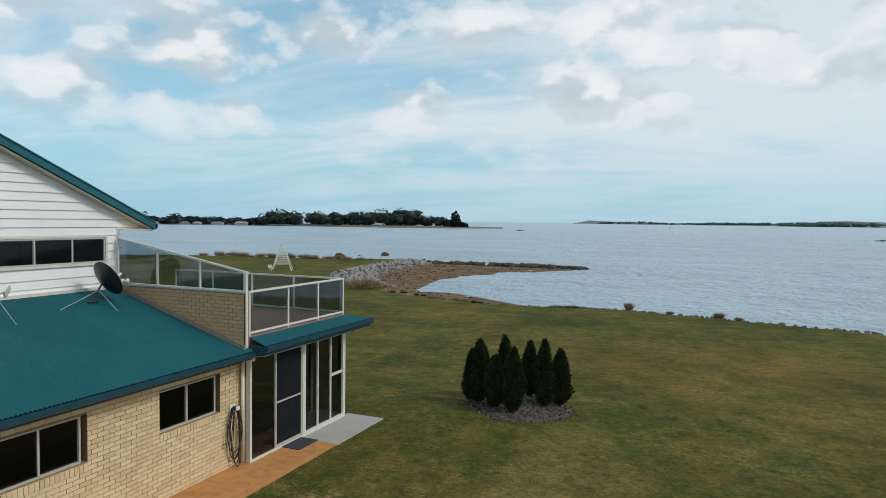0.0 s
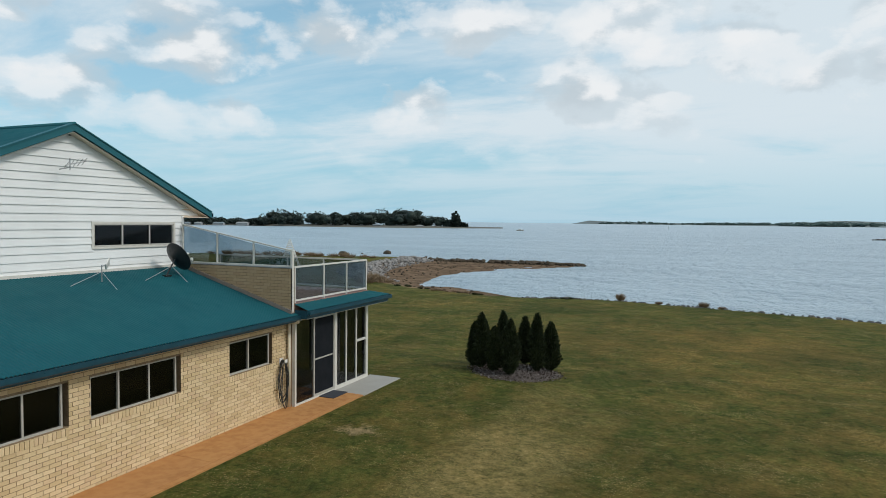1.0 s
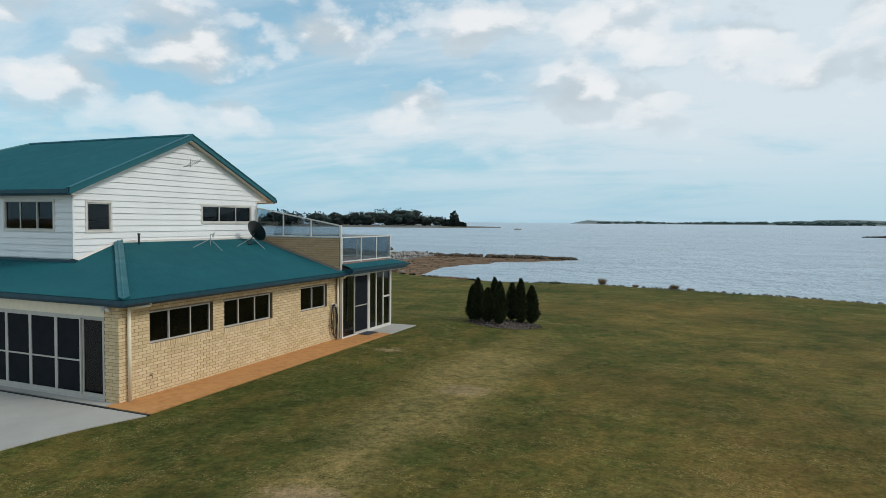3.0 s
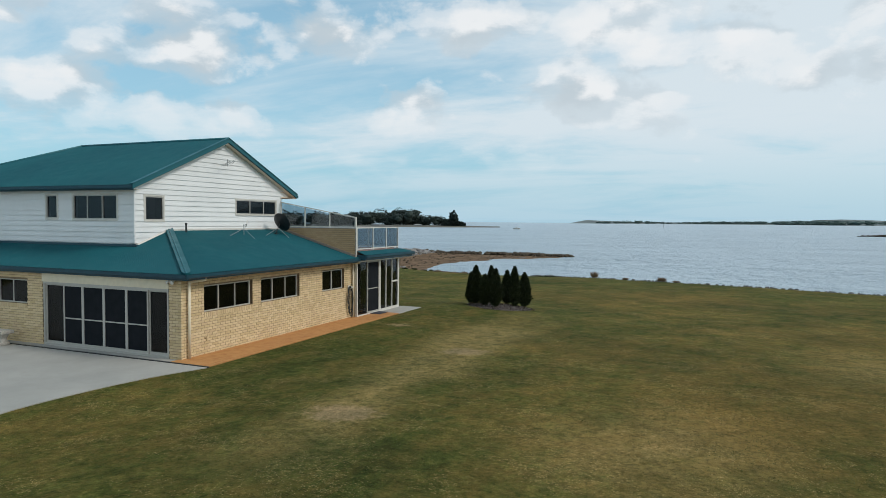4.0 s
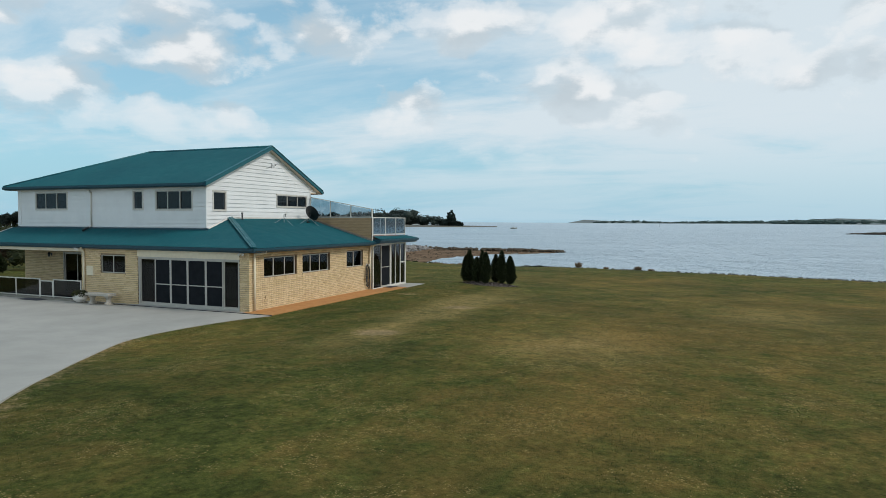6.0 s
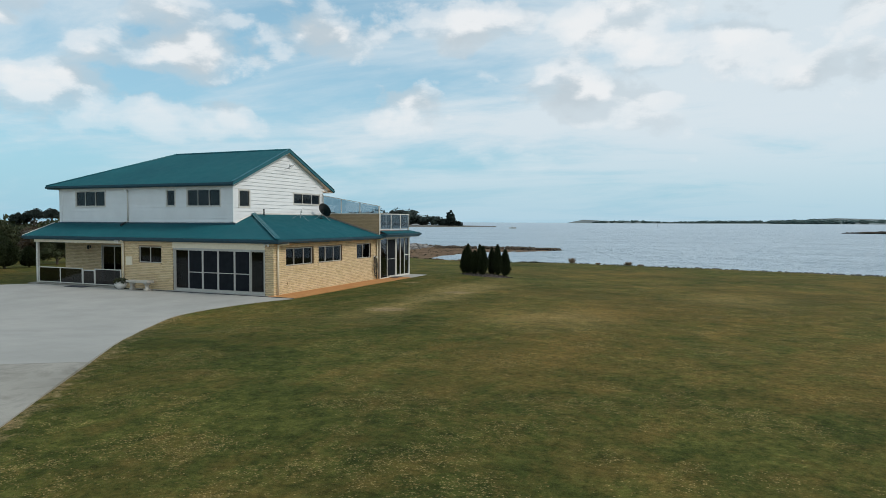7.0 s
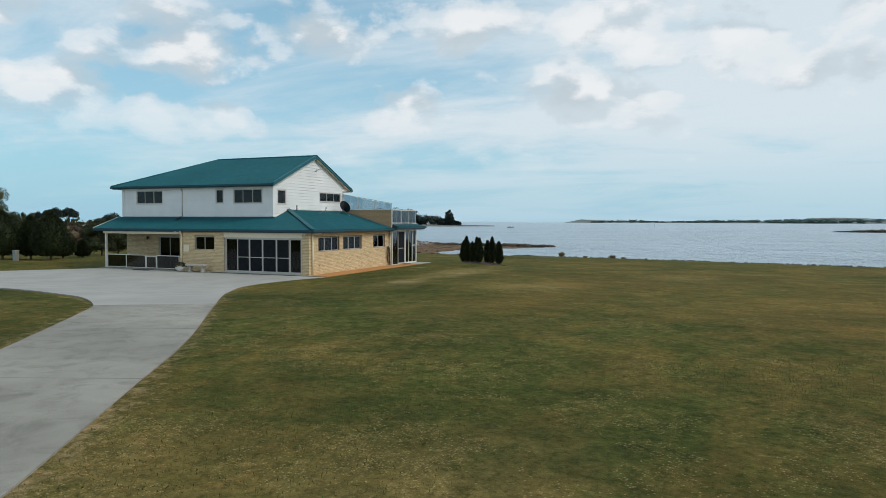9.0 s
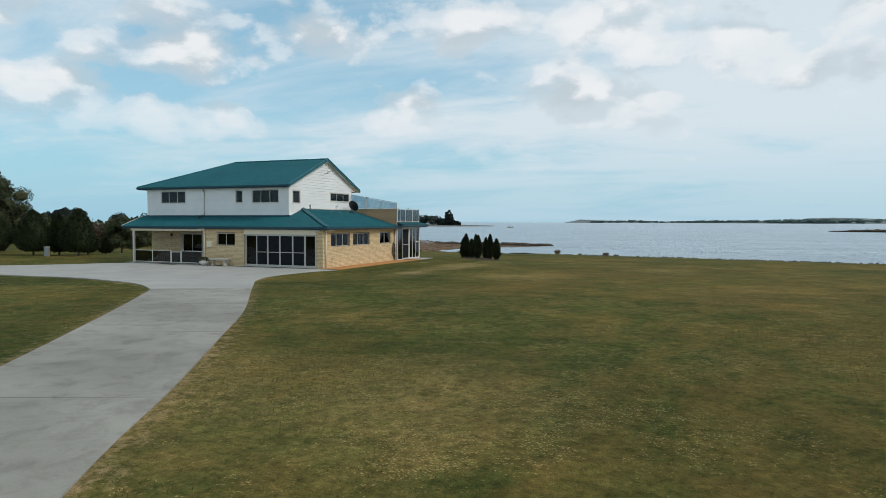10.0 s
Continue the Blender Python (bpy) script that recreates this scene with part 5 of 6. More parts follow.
panel = thing("panel_antenna", "small white panel antenna on a stayed roof mast", "antenna", tuple(roof_at(-2.95, 6.55)))
b0 = roof_at(-2.95, 6.55)
top = b0 + Vector((0, 0, 0.42))
bm = bmesh.new()
tube(bm, b0, top, 0.016)
tube(bm, top + Vector((0, -0.02, -.05)), top + Vector((0.0, 0.12, 0.0)), 0.012)
part("mast", bm, STEEL, panel)
bm = bmesh.new()
m0 = Matrix.Translation(top + Vector((0.02, 0.15, 0.02))) @ Euler((0.0, 0.25, 0.6)).to_matrix().to_4x4() @ Matrix.Rotation(radians(45), 4, "X")
box(bm, -0.02, 0.02, -0.11, 0.11, -0.11, 0.11)
bevel(bm, 0.012)
bmesh.ops.transform(bm, matrix=m0, verts=bm.verts)
part("panel", bm, POTWHITE, panel)
for p in ((-2.85, 5.62), (-2.35, 6.5)):
    bm = bmesh.new()
    tube(bm, roof_at(*p), b0 + Vector((0, 0, 0.25)), 0.009)
    part("stay", bm, STEEL, panel)

aerial = thing("tv_aerial", "small grey television aerial bracketed to the gable", "aerial", (-3.5, 6.1, 6.5))
bm = bmesh.new()
tube(bm, (-3.55, 5.90, 6.42), (-3.25, 5.95, 6.46), 0.014)
tube(bm, (-3.25, 5.95, 6.40), (-3.25, 5.95, 6.68), 0.014)
part("bracket", bm, STEEL, aerial)
bm = bmesh.new()
tube(bm, (-3.25, 5.82, 6.50), (-3.25, 6.40, 6.65), 0.011)
part("boom", bm, STEEL, aerial)
for k in range(5):
    c = Vector((-3.25, 5.86 + k * 0.12, 6.51 + k * 0.031))
    bm = bmesh.new()
    tube(bm, c - Vector((0.10, -0.0, 0.09)), c + Vector((0.10, 0.0, 0.09)), 0.007, n=6)
    part("element", bm, STEEL, aerial)

# coiled hose hung on the wall
hose = thing("garden_hose", "dark rubber garden hose coiled on a wall hook", "hose", (0.19, 9.66, 0.1))
rng = random.Random(11)
for k in range(6):
    bm = bmesh.new()
    wdt, drop, off = 0.22 + rng.uniform(-0.09, 0.05), 0.62 + rng.uniform(-0.12, 0.06), rng.uniform(-0.04, 0.04)
    pts = []
    for a in range(29):
        t = a / 28 * math.tau
        s = math.sin(t)
        pts.append((0.195 + 0.014 * k + 0.012 * math.sin(3 * t + k), 9.66 + off * (1 - math.cos(t)) / 2 + wdt * s * (0.75 + 0.35 * (1 - math.cos(t)) / 2), 1.40 - drop * (1 - math.cos(t))))
    path_tube(bm, pts, 0.012, 6)
    part("loop", bm, RUBBER, hose, smooth=True)
bm = bmesh.new()
box(bm, 0.14, 0.32, 9.60, 9.72, 1.30, 1.33)
box(bm, 0.14, 0.16, 9.58, 9.74, 1.22, 1.44)
box(bm, 0.30, 0.32, 9.60, 9.72, 1.30, 1.42)
part("hook", bm, POTWHITE, hose)
bm = bmesh.new()
tube(bm, (0.14, 9.38, 0.62), (0.24, 9.38, 0.62), 0.014)
tube(bm, (0.23, 9.38, 0.68), (0.23, 9.38, 0.55), 0.012)
part("tap", bm, BRASS, hose)


def spotlight(at, out, label):
    """A twin floodlight on a round base."""
    s = thing("floodlight", label, "light", at, group="twin floodlights")
    at, out = Vector(at), Vector(out)
    bm = bmesh.new()
    tube(bm, at, at + out * 0.04, 0.05, n=14)
    part("base", bm, POTWHITE, s)
    side = Vector((-out.y, out.x, 0))
    for e in (-1, 1):
        a = at + out * 0.04
        b = a + out * 0.05 + side * 0.07 * e
        bm = bmesh.new()
        tube(bm, a, b, 0.012)
        d = (out + side * 0.5 * e - Vector((0, 0, 0.5))).normalized()
        tube(bm, b - d * 0.03, b + d * 0.10, 0.035, 0.052, n=14)
        part("head", bm, POTWHITE, s, smooth=False)
    return s


spotlight((-0.16, -0.012, 2.40), (0, -1, 0), "white twin floodlight on the brick pier")
spotlight((-3.15, 9.79, 4.06), (0, -1, 0), "white twin floodlight by the deck screen")
spotlight((-9.55, -0.08, 2.44), (0, -1, 0), "white twin floodlight under the veranda eave")
lamp = thing("wall_lamp", "dark lantern lamp on the brick veranda wall", "lamp", (-14.0, 1.89, 2.0))
bm = bmesh.new()
box(bm, -14.04, -13.96, 1.87, 1.895, 1.9, 2.05)
tube(bm, (-14, 1.88, 2.02), (-14, 1.74, 2.06), 0.01)
part("bracket", bm, DARK, lamp)
bm = bmesh.new()
lathe(bm, [(0.02, 0.0), (0.05, 0.03), (0.065, 0.16), (0.075, 0.17), (0.03, 0.22), (0.008, 0.25)], 8, (-14, 1.74, 1.84))
part("lantern", bm, DARK, lamp)

# veranda fence and gate
fence = thing("veranda_fence", "white-framed veranda fence with dark glass panels", "fence", (-12.6, 0, 0.045))
fz = 0.05
for x in (-15.66, -14.0, -12.32, -11.36, -9.52):
    bm = bmesh.new()
    rail_post(bm, x, 0.0, fz, 0.94, 0.05)
    part("post", bm, OFFWHITE, fence)
for a, b in ((-15.66, -14.0), (-14.0, -12.32), (-11.36, -9.52)):
    bm = bmesh.new()
    box(bm, a + .025, b - .025, -0.004, 0.004, 0.13, 0.88)
    part("glass_panel", bm, DUSK, fence).visible_shadow = False
    bm = bmesh.new()
    box(bm, a + .0255, b - .0255, -0.025, 0.025, 0.885, 0.93)
    part("top_rail", bm, OFFWHITE, fence)
    bm = bmesh.new()
    box(bm, a + .0255, b - .0255, -0.02, 0.02, 0.085, 0.125)
    part("bottom_rail", bm, OFFWHITE, fence)
gate = thing("gate", "white-framed veranda gate with dark glass, closed", "gate", (-11.84, 0, 0.06))
bm = bmesh.new()
for dims in ((-12.28, -12.23, -.02, .02, .08, .85), (-11.45, -11.40, -.02, .02, .08, .85), (-12.23, -11.45, -.02, .02, .08, .13), (-12.23, -11.45, -.02, .02, .80, .85)):
    box(bm, *dims)
part("gate_frame", bm, OFFWHITE, gate)
bm = bmesh.new()
box(bm, -12.23, -11.45, -.004, .004, .13, .80)
part("glass_panel", bm, DUSK, gate).visible_shadow = False
bm = bmesh.new()
for z in (0.25, 0.7):
    tube(bm, (-12.30, 0, z - .04), (-12.30, 0, z + .04), 0.016)
part("hinge", bm, STEEL, gate)

# stone bench and planted urn
bench = thing("garden_bench", "weathered cast-stone garden bench against the brick wall", "bench", (-7.5, -0.66, 0.024))
bm = bmesh.new()
box(bm, -8.20, -6.78, -0.88, -0.44, 0.40, 0.51)
bevel(bm, 0.018)
part("seat", bm, STONE, bench)
for x in (-7.98, -7.0):
    bm = bmesh.new()
    lathe(bm, [(0.17, 0.0), (0.17, 0.06), (0.12, 0.10), (0.09, 0.2), (0.13, 0.30), (0.17, 0.34), (0.17, 0.376)], 12, (x, -0.66, 0.024))
    bmesh.ops.scale(bm, vec=(0.85, 1.1, 1), space=Matrix.Translation((-x, 0.66, 0)), verts=bm.verts)
    part("leg", bm, STONE, bench)
urn = thing("planter", "white rounded planter with a low green plant", "planter", (-8.82, -0.62, 0.024))
bm = bmesh.new()
lathe(bm, [(0.13, 0.0), (0.15, 0.03), (0.24, 0.10), (0.30, 0.20), (0.29, 0.28), (0.27, 0.31), (0.29, 0.33), (0.29, 0.345), (0.25, 0.345), (0.23, 0.30)], 22, (-8.82, -0.62, 0.024))
part("pot", bm, POTWHITE, urn, smooth=True)


# ---- plants ----
def leaves(centres, normals, length, width, rng, droop=0.0):
    """Small pointed leaf blades, two triangles each."""
    n = len(centres)
    out = normals + rng.normal(0, 0.45, (n, 3))
    out /= np.linalg.norm(out, axis=1)[:, None] + 1e-9
    side = np.cross(out, rng.normal(0, 1, (n, 3)))
    side /= np.linalg.norm(side, axis=1)[:, None] + 1e-9
    k = rng.uniform(0.6, 1.35, n)[:, None]
    tip = centres + out * length * k - np.array([0, 0, droop]) * k
    midp = centres + out * length * k * 0.45
    v = np.stack([centres, midp + side * width * k, tip, midp - side * width * k], 1).reshape(-1, 3)
    f = [(4 * i, 4 * i + 1, 4 * i + 2, 4 * i + 3) for i in range(n)]
    return v, f


def cypress_meshes(h, r, seed, n=4200):
    """An upright cypress: a lumpy flame of small sprays round a dark heart."""
    g = np.random.RandomState(seed)
    z = g.beta(1.25, 1.35, n)
    a = g.uniform(0, math.tau, n)
    prof = lambda t: np.interp(t, [0, 0.08, 0.25, 0.5, 0.75, 0.92, 1.0], [0.26, 0.66, 1.0, 0.90, 0.55, 0.22, 0.01])
    lump = 1 + 0.17 * np.sin(3 * a + 7 * z + seed) + 0.12 * np.sin(5 * a - 13 * z + 2 * seed)
    rr = r * prof(z) * lump * (1 - 0.35 * g.rand(n) ** 2)
    c = np.stack([rr * np.cos(a), rr * np.sin(a), 0.045 * h + z * 0.955 * h], 1)
    nn = np.stack([np.cos(a) * 0.55, np.sin(a) * 0.55, np.full(n, 0.95)], 1)
    v, f = leaves(c, nn, 0.13, 0.024, g)
    crown = raw("crown", v, f, CYPRESS)
    bm = bmesh.new()
    lathe(bm, [(max(0.01, float(r * 0.74 * prof(t))), 0.06 * h + t * 0.92 * h) for t in np.linspace(0, 1, 9)], 12)
    core = mesh_of("inner_growth", bm, CYPRESS)
    bm = bmesh.new()
    tube(bm, (0, 0, -0.1), (0, 0, 0.35 * h), 0.035, 0.025)
    return crown, core, mesh_of("trunk", bm, BARK)


bed_z = ground_z(4.45, 18.1)
bm = bmesh.new()
rings = []
for k in range(9):
    t = k / 8
    ring = []
    for a in range(48):
        w = 1 + 0.03 * math.sin(3 * a * math.tau / 48) + 0.02 * math.sin(7 * a * math.tau / 48)
        x, y = 4.42 + 1.84 * t * w * math.cos(a * math.tau / 48), 17.95 + 2.1 * t * w * math.sin(a * math.tau / 48)
        ring.append(bm.verts.new((x, y, ground_z(x, y) + 0.13 * (1 - t ** 3) - 0.05 * t)))
    rings.append(ring)
for p, q_ in zip(rings, rings[1:]):
    for a in range(48):
        bm.faces.new((p[a], p[(a + 1) % 48], q_[(a + 1) % 48], q_[a]))
solid("garden_bed", bm, MULCH, "round bark-mulched bed in the lawn", "garden bed", "structure", smooth=True)
g = np.random.RandomState(5)
t, a = np.sqrt(g.rand(3600)) * 0.99, g.uniform(0, math.tau, 3600)
cx, cy = 4.42 + 1.86 * t * np.cos(a), 17.95 + 2.12 * t * np.sin(a)
cz = ground_height(cx, cy)[0] + 0.13 * (1 - t ** 3) - 0.04 * t + 0.008
v, f = leaves(np.stack([cx, cy, cz], 1), np.stack([g.normal(0, 1, 3600), g.normal(0, 1, 3600), np.full(3600, 0.1)], 1), 0.07, 0.02, g)
tagged(new("mulch_chips", raw("mulch_chips", v, f, CHIP)), "pale and dark bark chips strewn over the bed", "mulch", kind="stuff")

kinds = [cypress_meshes(2.1, 0.31, 3), cypress_meshes(2.24, 0.28, 8), cypress_meshes(1.96, 0.345, 13)]
for k, (x, y, s) in enumerate(((2.98, 17.35, 0.86), (3.30, 17.15, 0.98), (3.88, 16.98, 0.90), (4.52, 16.85, 1.02), (3.70, 18.65, 1.0), (3.05, 18.2, 0.98), (4.30, 19.5, 0.98), (5.12, 18.2, 1.04), (5.45, 18.9, 1.02))):
    z = ground_z(x, y) + 0.01
    c = thing("cypress_tree", "slim dark green upright cypress in the mulched bed", "tree", (x, y, z), group="cypresses in the bed")
    for name, me in zip(("crown", "inner_growth", "trunk"), kinds[k % 3]):
        ob = new(name, me)
        ob.parent = c
    c.scale = (s * 0.92, s * 0.92, s * 0.92)
    c.rotation_euler = (0.02 * math.sin(k * 2.1), 0.02 * math.cos(k * 1.7), k * 1.3)


def bushy(name, label, x, y, h, r, mat, seed, category="tree", n_leaf=2600, leaf=0.22, trunk=0.25, shape="dome", group="", heart=True):
    """A tree or shrub: trunk, limbs, and a crown of leaf clumps."""
    g = np.random.RandomState(seed)
    z0 = ground_z(x, y)
    t = thing(name, label, category, (x, y, z0), group=group)
    base = trunk * h
    bm = bmesh.new()
    tube(bm, (0, 0, -0.2), (0, 0, base + 0.3 * h), 0.035 * h, 0.018 * h, 8)
    for k in range(6):
        a, e = g.uniform(0, math.tau), g.uniform(0.4, 0.8)
        p = Vector((0, 0, base * 0.7 + 0.2 * h * k / 6))
        tube(bm, p, p + Vector((math.cos(a) * r * 0.7, math.sin(a) * r * 0.7, e * h * 0.4)), 0.014 * h, 0.005 * h, 6)
    me = mesh_of("trunk", bm, BARK)
    ob = new("trunk", me)
    ob.parent = t
    cl = 34
    cs, ns = [], []
    centres = []
    for k in range(cl):
        a = g.uniform(0, math.tau)
        if shape == "umbrella":
            rad = r * math.sqrt(g.rand())
            c = np.array([math.cos(a) * rad, math.sin(a) * rad, h * (0.86 + 0.1 * g.rand()) - 0.12 * h * (rad / r) ** 2])
            s = np.array([0.30 * r, 0.30 * r, 0.07 * h])
        else:
            u = g.rand()
            rad = r * math.sqrt(g.rand()) * math.sin(math.acos(min(1, abs(u - 0.4) / 0.62)))
            c = np.array([math.cos(a) * rad * 0.8, math.sin(a) * rad * 0.8, base + (h - base) * (0.1 + 0.82 * u)])
            s = np.array([0.32, 0.32, 0.26]) * r * g.uniform(0.7, 1.25)
        centres.append((c, s))
        m_ = 3 * n_leaf // cl
        d = g.normal(0, 1, (m_, 3))
        d /= np.linalg.norm(d, axis=1)[:, None]
        cs.append(c + d * s * g.uniform(0.72, 1.08, m_)[:, None])
        ns.append(d + np.array([0, 0, 0.35]))
    v, f = leaves(np.concatenate(cs), np.concatenate(ns), leaf * 0.62, leaf * 0.15, g)
    ob = new("crown", raw("crown", v, f, mat))
    ob.parent = t
    if heart:
        bm = bmesh.new()
        for c, s in centres:
            bmesh.ops.create_icosphere(bm, subdivisions=1, radius=0.80, matrix=Matrix.Translation(c) @ Matrix.Diagonal((*s, 1)))
        ob = new("inner_growth", mesh_of("inner_growth", bm, mat))
        ob.parent = t
    t.rotation_euler = (0, 0, g.uniform(0, 6))
    return t


def conifer(x, y, h, r, label, seed, n=11000):
    """A dense garden conifer: an egg of fine sprays drawn to a point, on a short trunk."""
    g = np.random.RandomState(seed)
    t = thing("conifer", label, "tree", (x, y, ground_z(x, y)))
    prof = lambda u: np.interp(u, [0, 0.06, 0.2, 0.42, 0.65, 0.85, 0.96, 1.0], [0.42, 0.78, 0.98, 1.0, 0.78, 0.42, 0.14, 0.01])
    u, a = g.beta(1.15, 1.3, n), g.uniform(0, math.tau, n)
    lump = lambda a, u: 1 + 0.10 * np.sin(3 * a + 6 * u + seed) + 0.08 * np.sin(7 * a - 15 * u + 2 * seed) + 0.06 * np.sin(11 * a + 27 * u)
    rr = r * prof(u) * lump(a, u) * (1 - 0.30 * g.rand(n) ** 2)
    c = np.stack([rr * np.cos(a), rr * np.sin(a), 0.07 * h + u * 0.93 * h], 1)
    v, f = leaves(c, np.stack([np.cos(a) * 0.7, np.sin(a) * 0.7, np.full(n, 0.75)], 1), 0.15, 0.026, g)
    new("crown", raw("crown", v, f, CONIFER)).parent = t
    bm = bmesh.new()
    lathe(bm, [(max(0.01, float(r * 0.76 * prof(k))), 0.09 * h + k * 0.88 * h) for k in np.linspace(0, 1, 12)], 16)
    new("inner_growth", mesh_of("inner_growth", bm, CONIFER)).parent = t
    bm = bmesh.new()
    tube(bm, (0, 0, -0.1), (0, 0, 0.3 * h), 0.09, 0.06)
    new("trunk", mesh_of("trunk", bm, BARK)).parent = t


def from_end(px, depth):
    """A place by its bearing from the far end of the drive."""
    a = math.atan((px - 784) / 1162.0) - radians(22.44)
    d = depth / math.cos(math.atan((px - 784) / 1162.0))
    return 22.79 + d * math.sin(a), -35.13 + d * math.cos(a)


# garden trees beyond the forecourt
for k, (px_, dep, h, r, mat, shp, lab, lf, nl) in enumerate((
        (58, 54, 3.7, 1.25, CONIFER, "cone", "dense dark green rounded conifer on the lawn", 0.17, 5200),
        (104, 55, 3.4, 0.78, CONIFER, "cone", "narrow dark green conifer on the lawn", 0.17, 4200),
        (138, 54, 3.75, 1.2, CONIFER, "cone", "dense dark green conifer on the lawn", 0.17, 5200),
        (-20, 53, 3.6, 1.5, CONIFER, "cone", "dense dark green rounded conifer on the lawn", 0.17, 5200),
        (155, 58, 2.2, 0.8, CONIFER, "cone", "small dark conifer on the lawn", 0.16, 3000),
        (186, 60, 1.5, 0.55, CONIFER, "cone", "small clipped dark green shrub on the lawn", 0.14, 2600),
        (215, 66, 3.3, 1.7, SHRUB, "dome", "dark bushy shrub behind the house", 0.22, 3600),
        (240, 70, 3.2, 1.6, SHRUB, "dome", "dark bushy shrub behind the house", 0.22, 3600),
        (122, 70, 3.7, 1.6, SHRUB, "dome", "grey-green bushy garden tree", 0.24, 5200),
        (5, 66, 7.2, 2.8, SHRUB, "dome", "tall loose grey-green garden tree", 0.26, 7000),
        (-40, 60, 7.6, 3.2, SHRUB, "dome", "tall loose grey-green garden tree", 0.26, 7000),
        (66, 80, 4.4, 2.0, SHRUB, "dome", "loose grey-green garden tree", 0.26, 6000),
        (-110, 62, 6.5, 3.2, SHRUB, "dome", "tall loose grey-green garden tree", 0.26, 6000),
        (160, 84, 2.9, 2.6, REDSHRUB, "dome", "rusty brown flowering shrub", 0.26, 3600),
        (192, 90, 2.8, 2.6, REDSHRUB, "dome", "rusty brown flowering shrub", 0.26, 3600),
        (135, 92, 3.3, 2.4, SHRUB, "dome", "grey-green bushy garden tree", 0.28, 4200),
        (225, 96, 2.8, 2.8, REDSHRUB, "dome", "rusty brown shrub behind the house", 0.26, 3600),
        (258, 100, 3.0, 3.0, SHRUB, "dome", "grey-green shrub behind the house", 0.28, 3600),
        (112, 150, 7.4, 1.8, FARLEAF, "umbrella", "flat-topped coastal pine on the skyline", 0.34, 2600),
        (138, 160, 7.5, 1.7, FARLEAF, "umbrella", "flat-topped coastal pine on the skyline", 0.34, 2600),
        (88, 150, 6.4, 1.6, FARLEAF, "umbrella", "flat-topped coastal pine on the skyline", 0.34, 2600),
        (212, 170, 7.5, 3.6, FARLEAF, "dome", "dark round pine on the skyline", 0.55, 2600),
        (238, 176, 7.0, 2.6, FARLEAF, "dome", "dark round pine on the skyline", 0.55, 2600))):
    x, y = from_end(px_, dep)
    if shp == "cone":
        conifer(x, y, h, r, lab, 30 + k)
        continue
    bushy("garden_tree" if dep < 120 else "pine_tree", lab, x, y, h, r, mat, 30 + k, n_leaf=nl, leaf=lf, trunk=0.12 if shp == "dome" else 0.6, shape=shp)
# low woodland that closes the land side
g = np.random.RandomState(77)
cs, ns = [], []
for k in range(240):
    px_ = g.uniform(-420, 320)
    x, y = from_end(px_, g.uniform(110, 210))
    if polygon_distance(np.array([x]), np.array([y]), LAND)[0] < 4:
        continue
    h, r = g.uniform(2.6, 5.2), g.uniform(2.5, 5)
    d = g.normal(0, 1, (220, 3))
    d /= np.linalg.norm(d, axis=1)[:, None]
    d[:, 2] = np.abs(d[:, 2])
    cs.append(np.array([x, y, ground_z(x, y)]) + d * np.array([r, r, h]) * g.uniform(0.7, 1.0, 220)[:, None])
    ns.append(d)
v, f = leaves(np.concatenate(cs), np.concatenate(ns), 0.9, 0.36, g)
tagged(new("woodland", raw("woodland", v, f, SHRUB)), "low dark coastal scrub behind the garden", "scrub", kind="stuff")
ux, uy = from_end(82, 52)
uz = ground_z(ux, uy)
box_ = thing("utility_box", "pale grey utility pillar on the lawn between conifers", "utility box", (ux, uy, uz))
bm = bmesh.new()
box(bm, ux - .16, ux + .16, uy - .14, uy + .14, uz - .1, uz + 0.72)
bevel(bm, 0.02)
part("cabinet", bm, STEEL, box_)
bm = bmesh.new()
box(bm, ux - .18, ux + .18, uy - .16, uy + .16, uz + .722, uz + .76)
part("lid", bm, STONE, box_)
# plant in the urn
g = np.random.RandomState(4)
d = g.normal(0, 1, (420, 3))
d /= np.linalg.norm(d, axis=1)[:, None]
d[:, 2] = np.abs(d[:, 2])
v, f = leaves(np.array([-8.82, -0.62, 0.33]) + d * np.array([0.30, 0.28, 0.20]), d, 0.09, 0.025, g)
part("plant", raw("plant", v, f, SHRUB), None, urn, "low green plant")

# ---- shore ----
def tussock(x, y, h, r, n, mat, seed, label, name="tussock", group="dry tussocks on the bank"):
    g = np.random.RandomState(seed)
    a, t = g.uniform(0, math.tau, n), np.sqrt(g.rand(n))
    base = np.stack([np.cos(a) * t * r * 0.45, np.sin(a) * t * r * 0.45, np.zeros(n)], 1)
    lean = np.stack([np.cos(a) * t * 1.1 * r / h, np.sin(a) * t * 1.1 * r / h, np.ones(n)], 1)
    v, f = leaves(base, lean * 2.6, h * 0.8, 0.012 + 0.008 * h, g)
    ob = new(name, raw(name, v, f, mat))
    ob.location = (x, y, ground_z(x, y) - 0.02)
    return tagged(ob, label, "grass tuft", group)


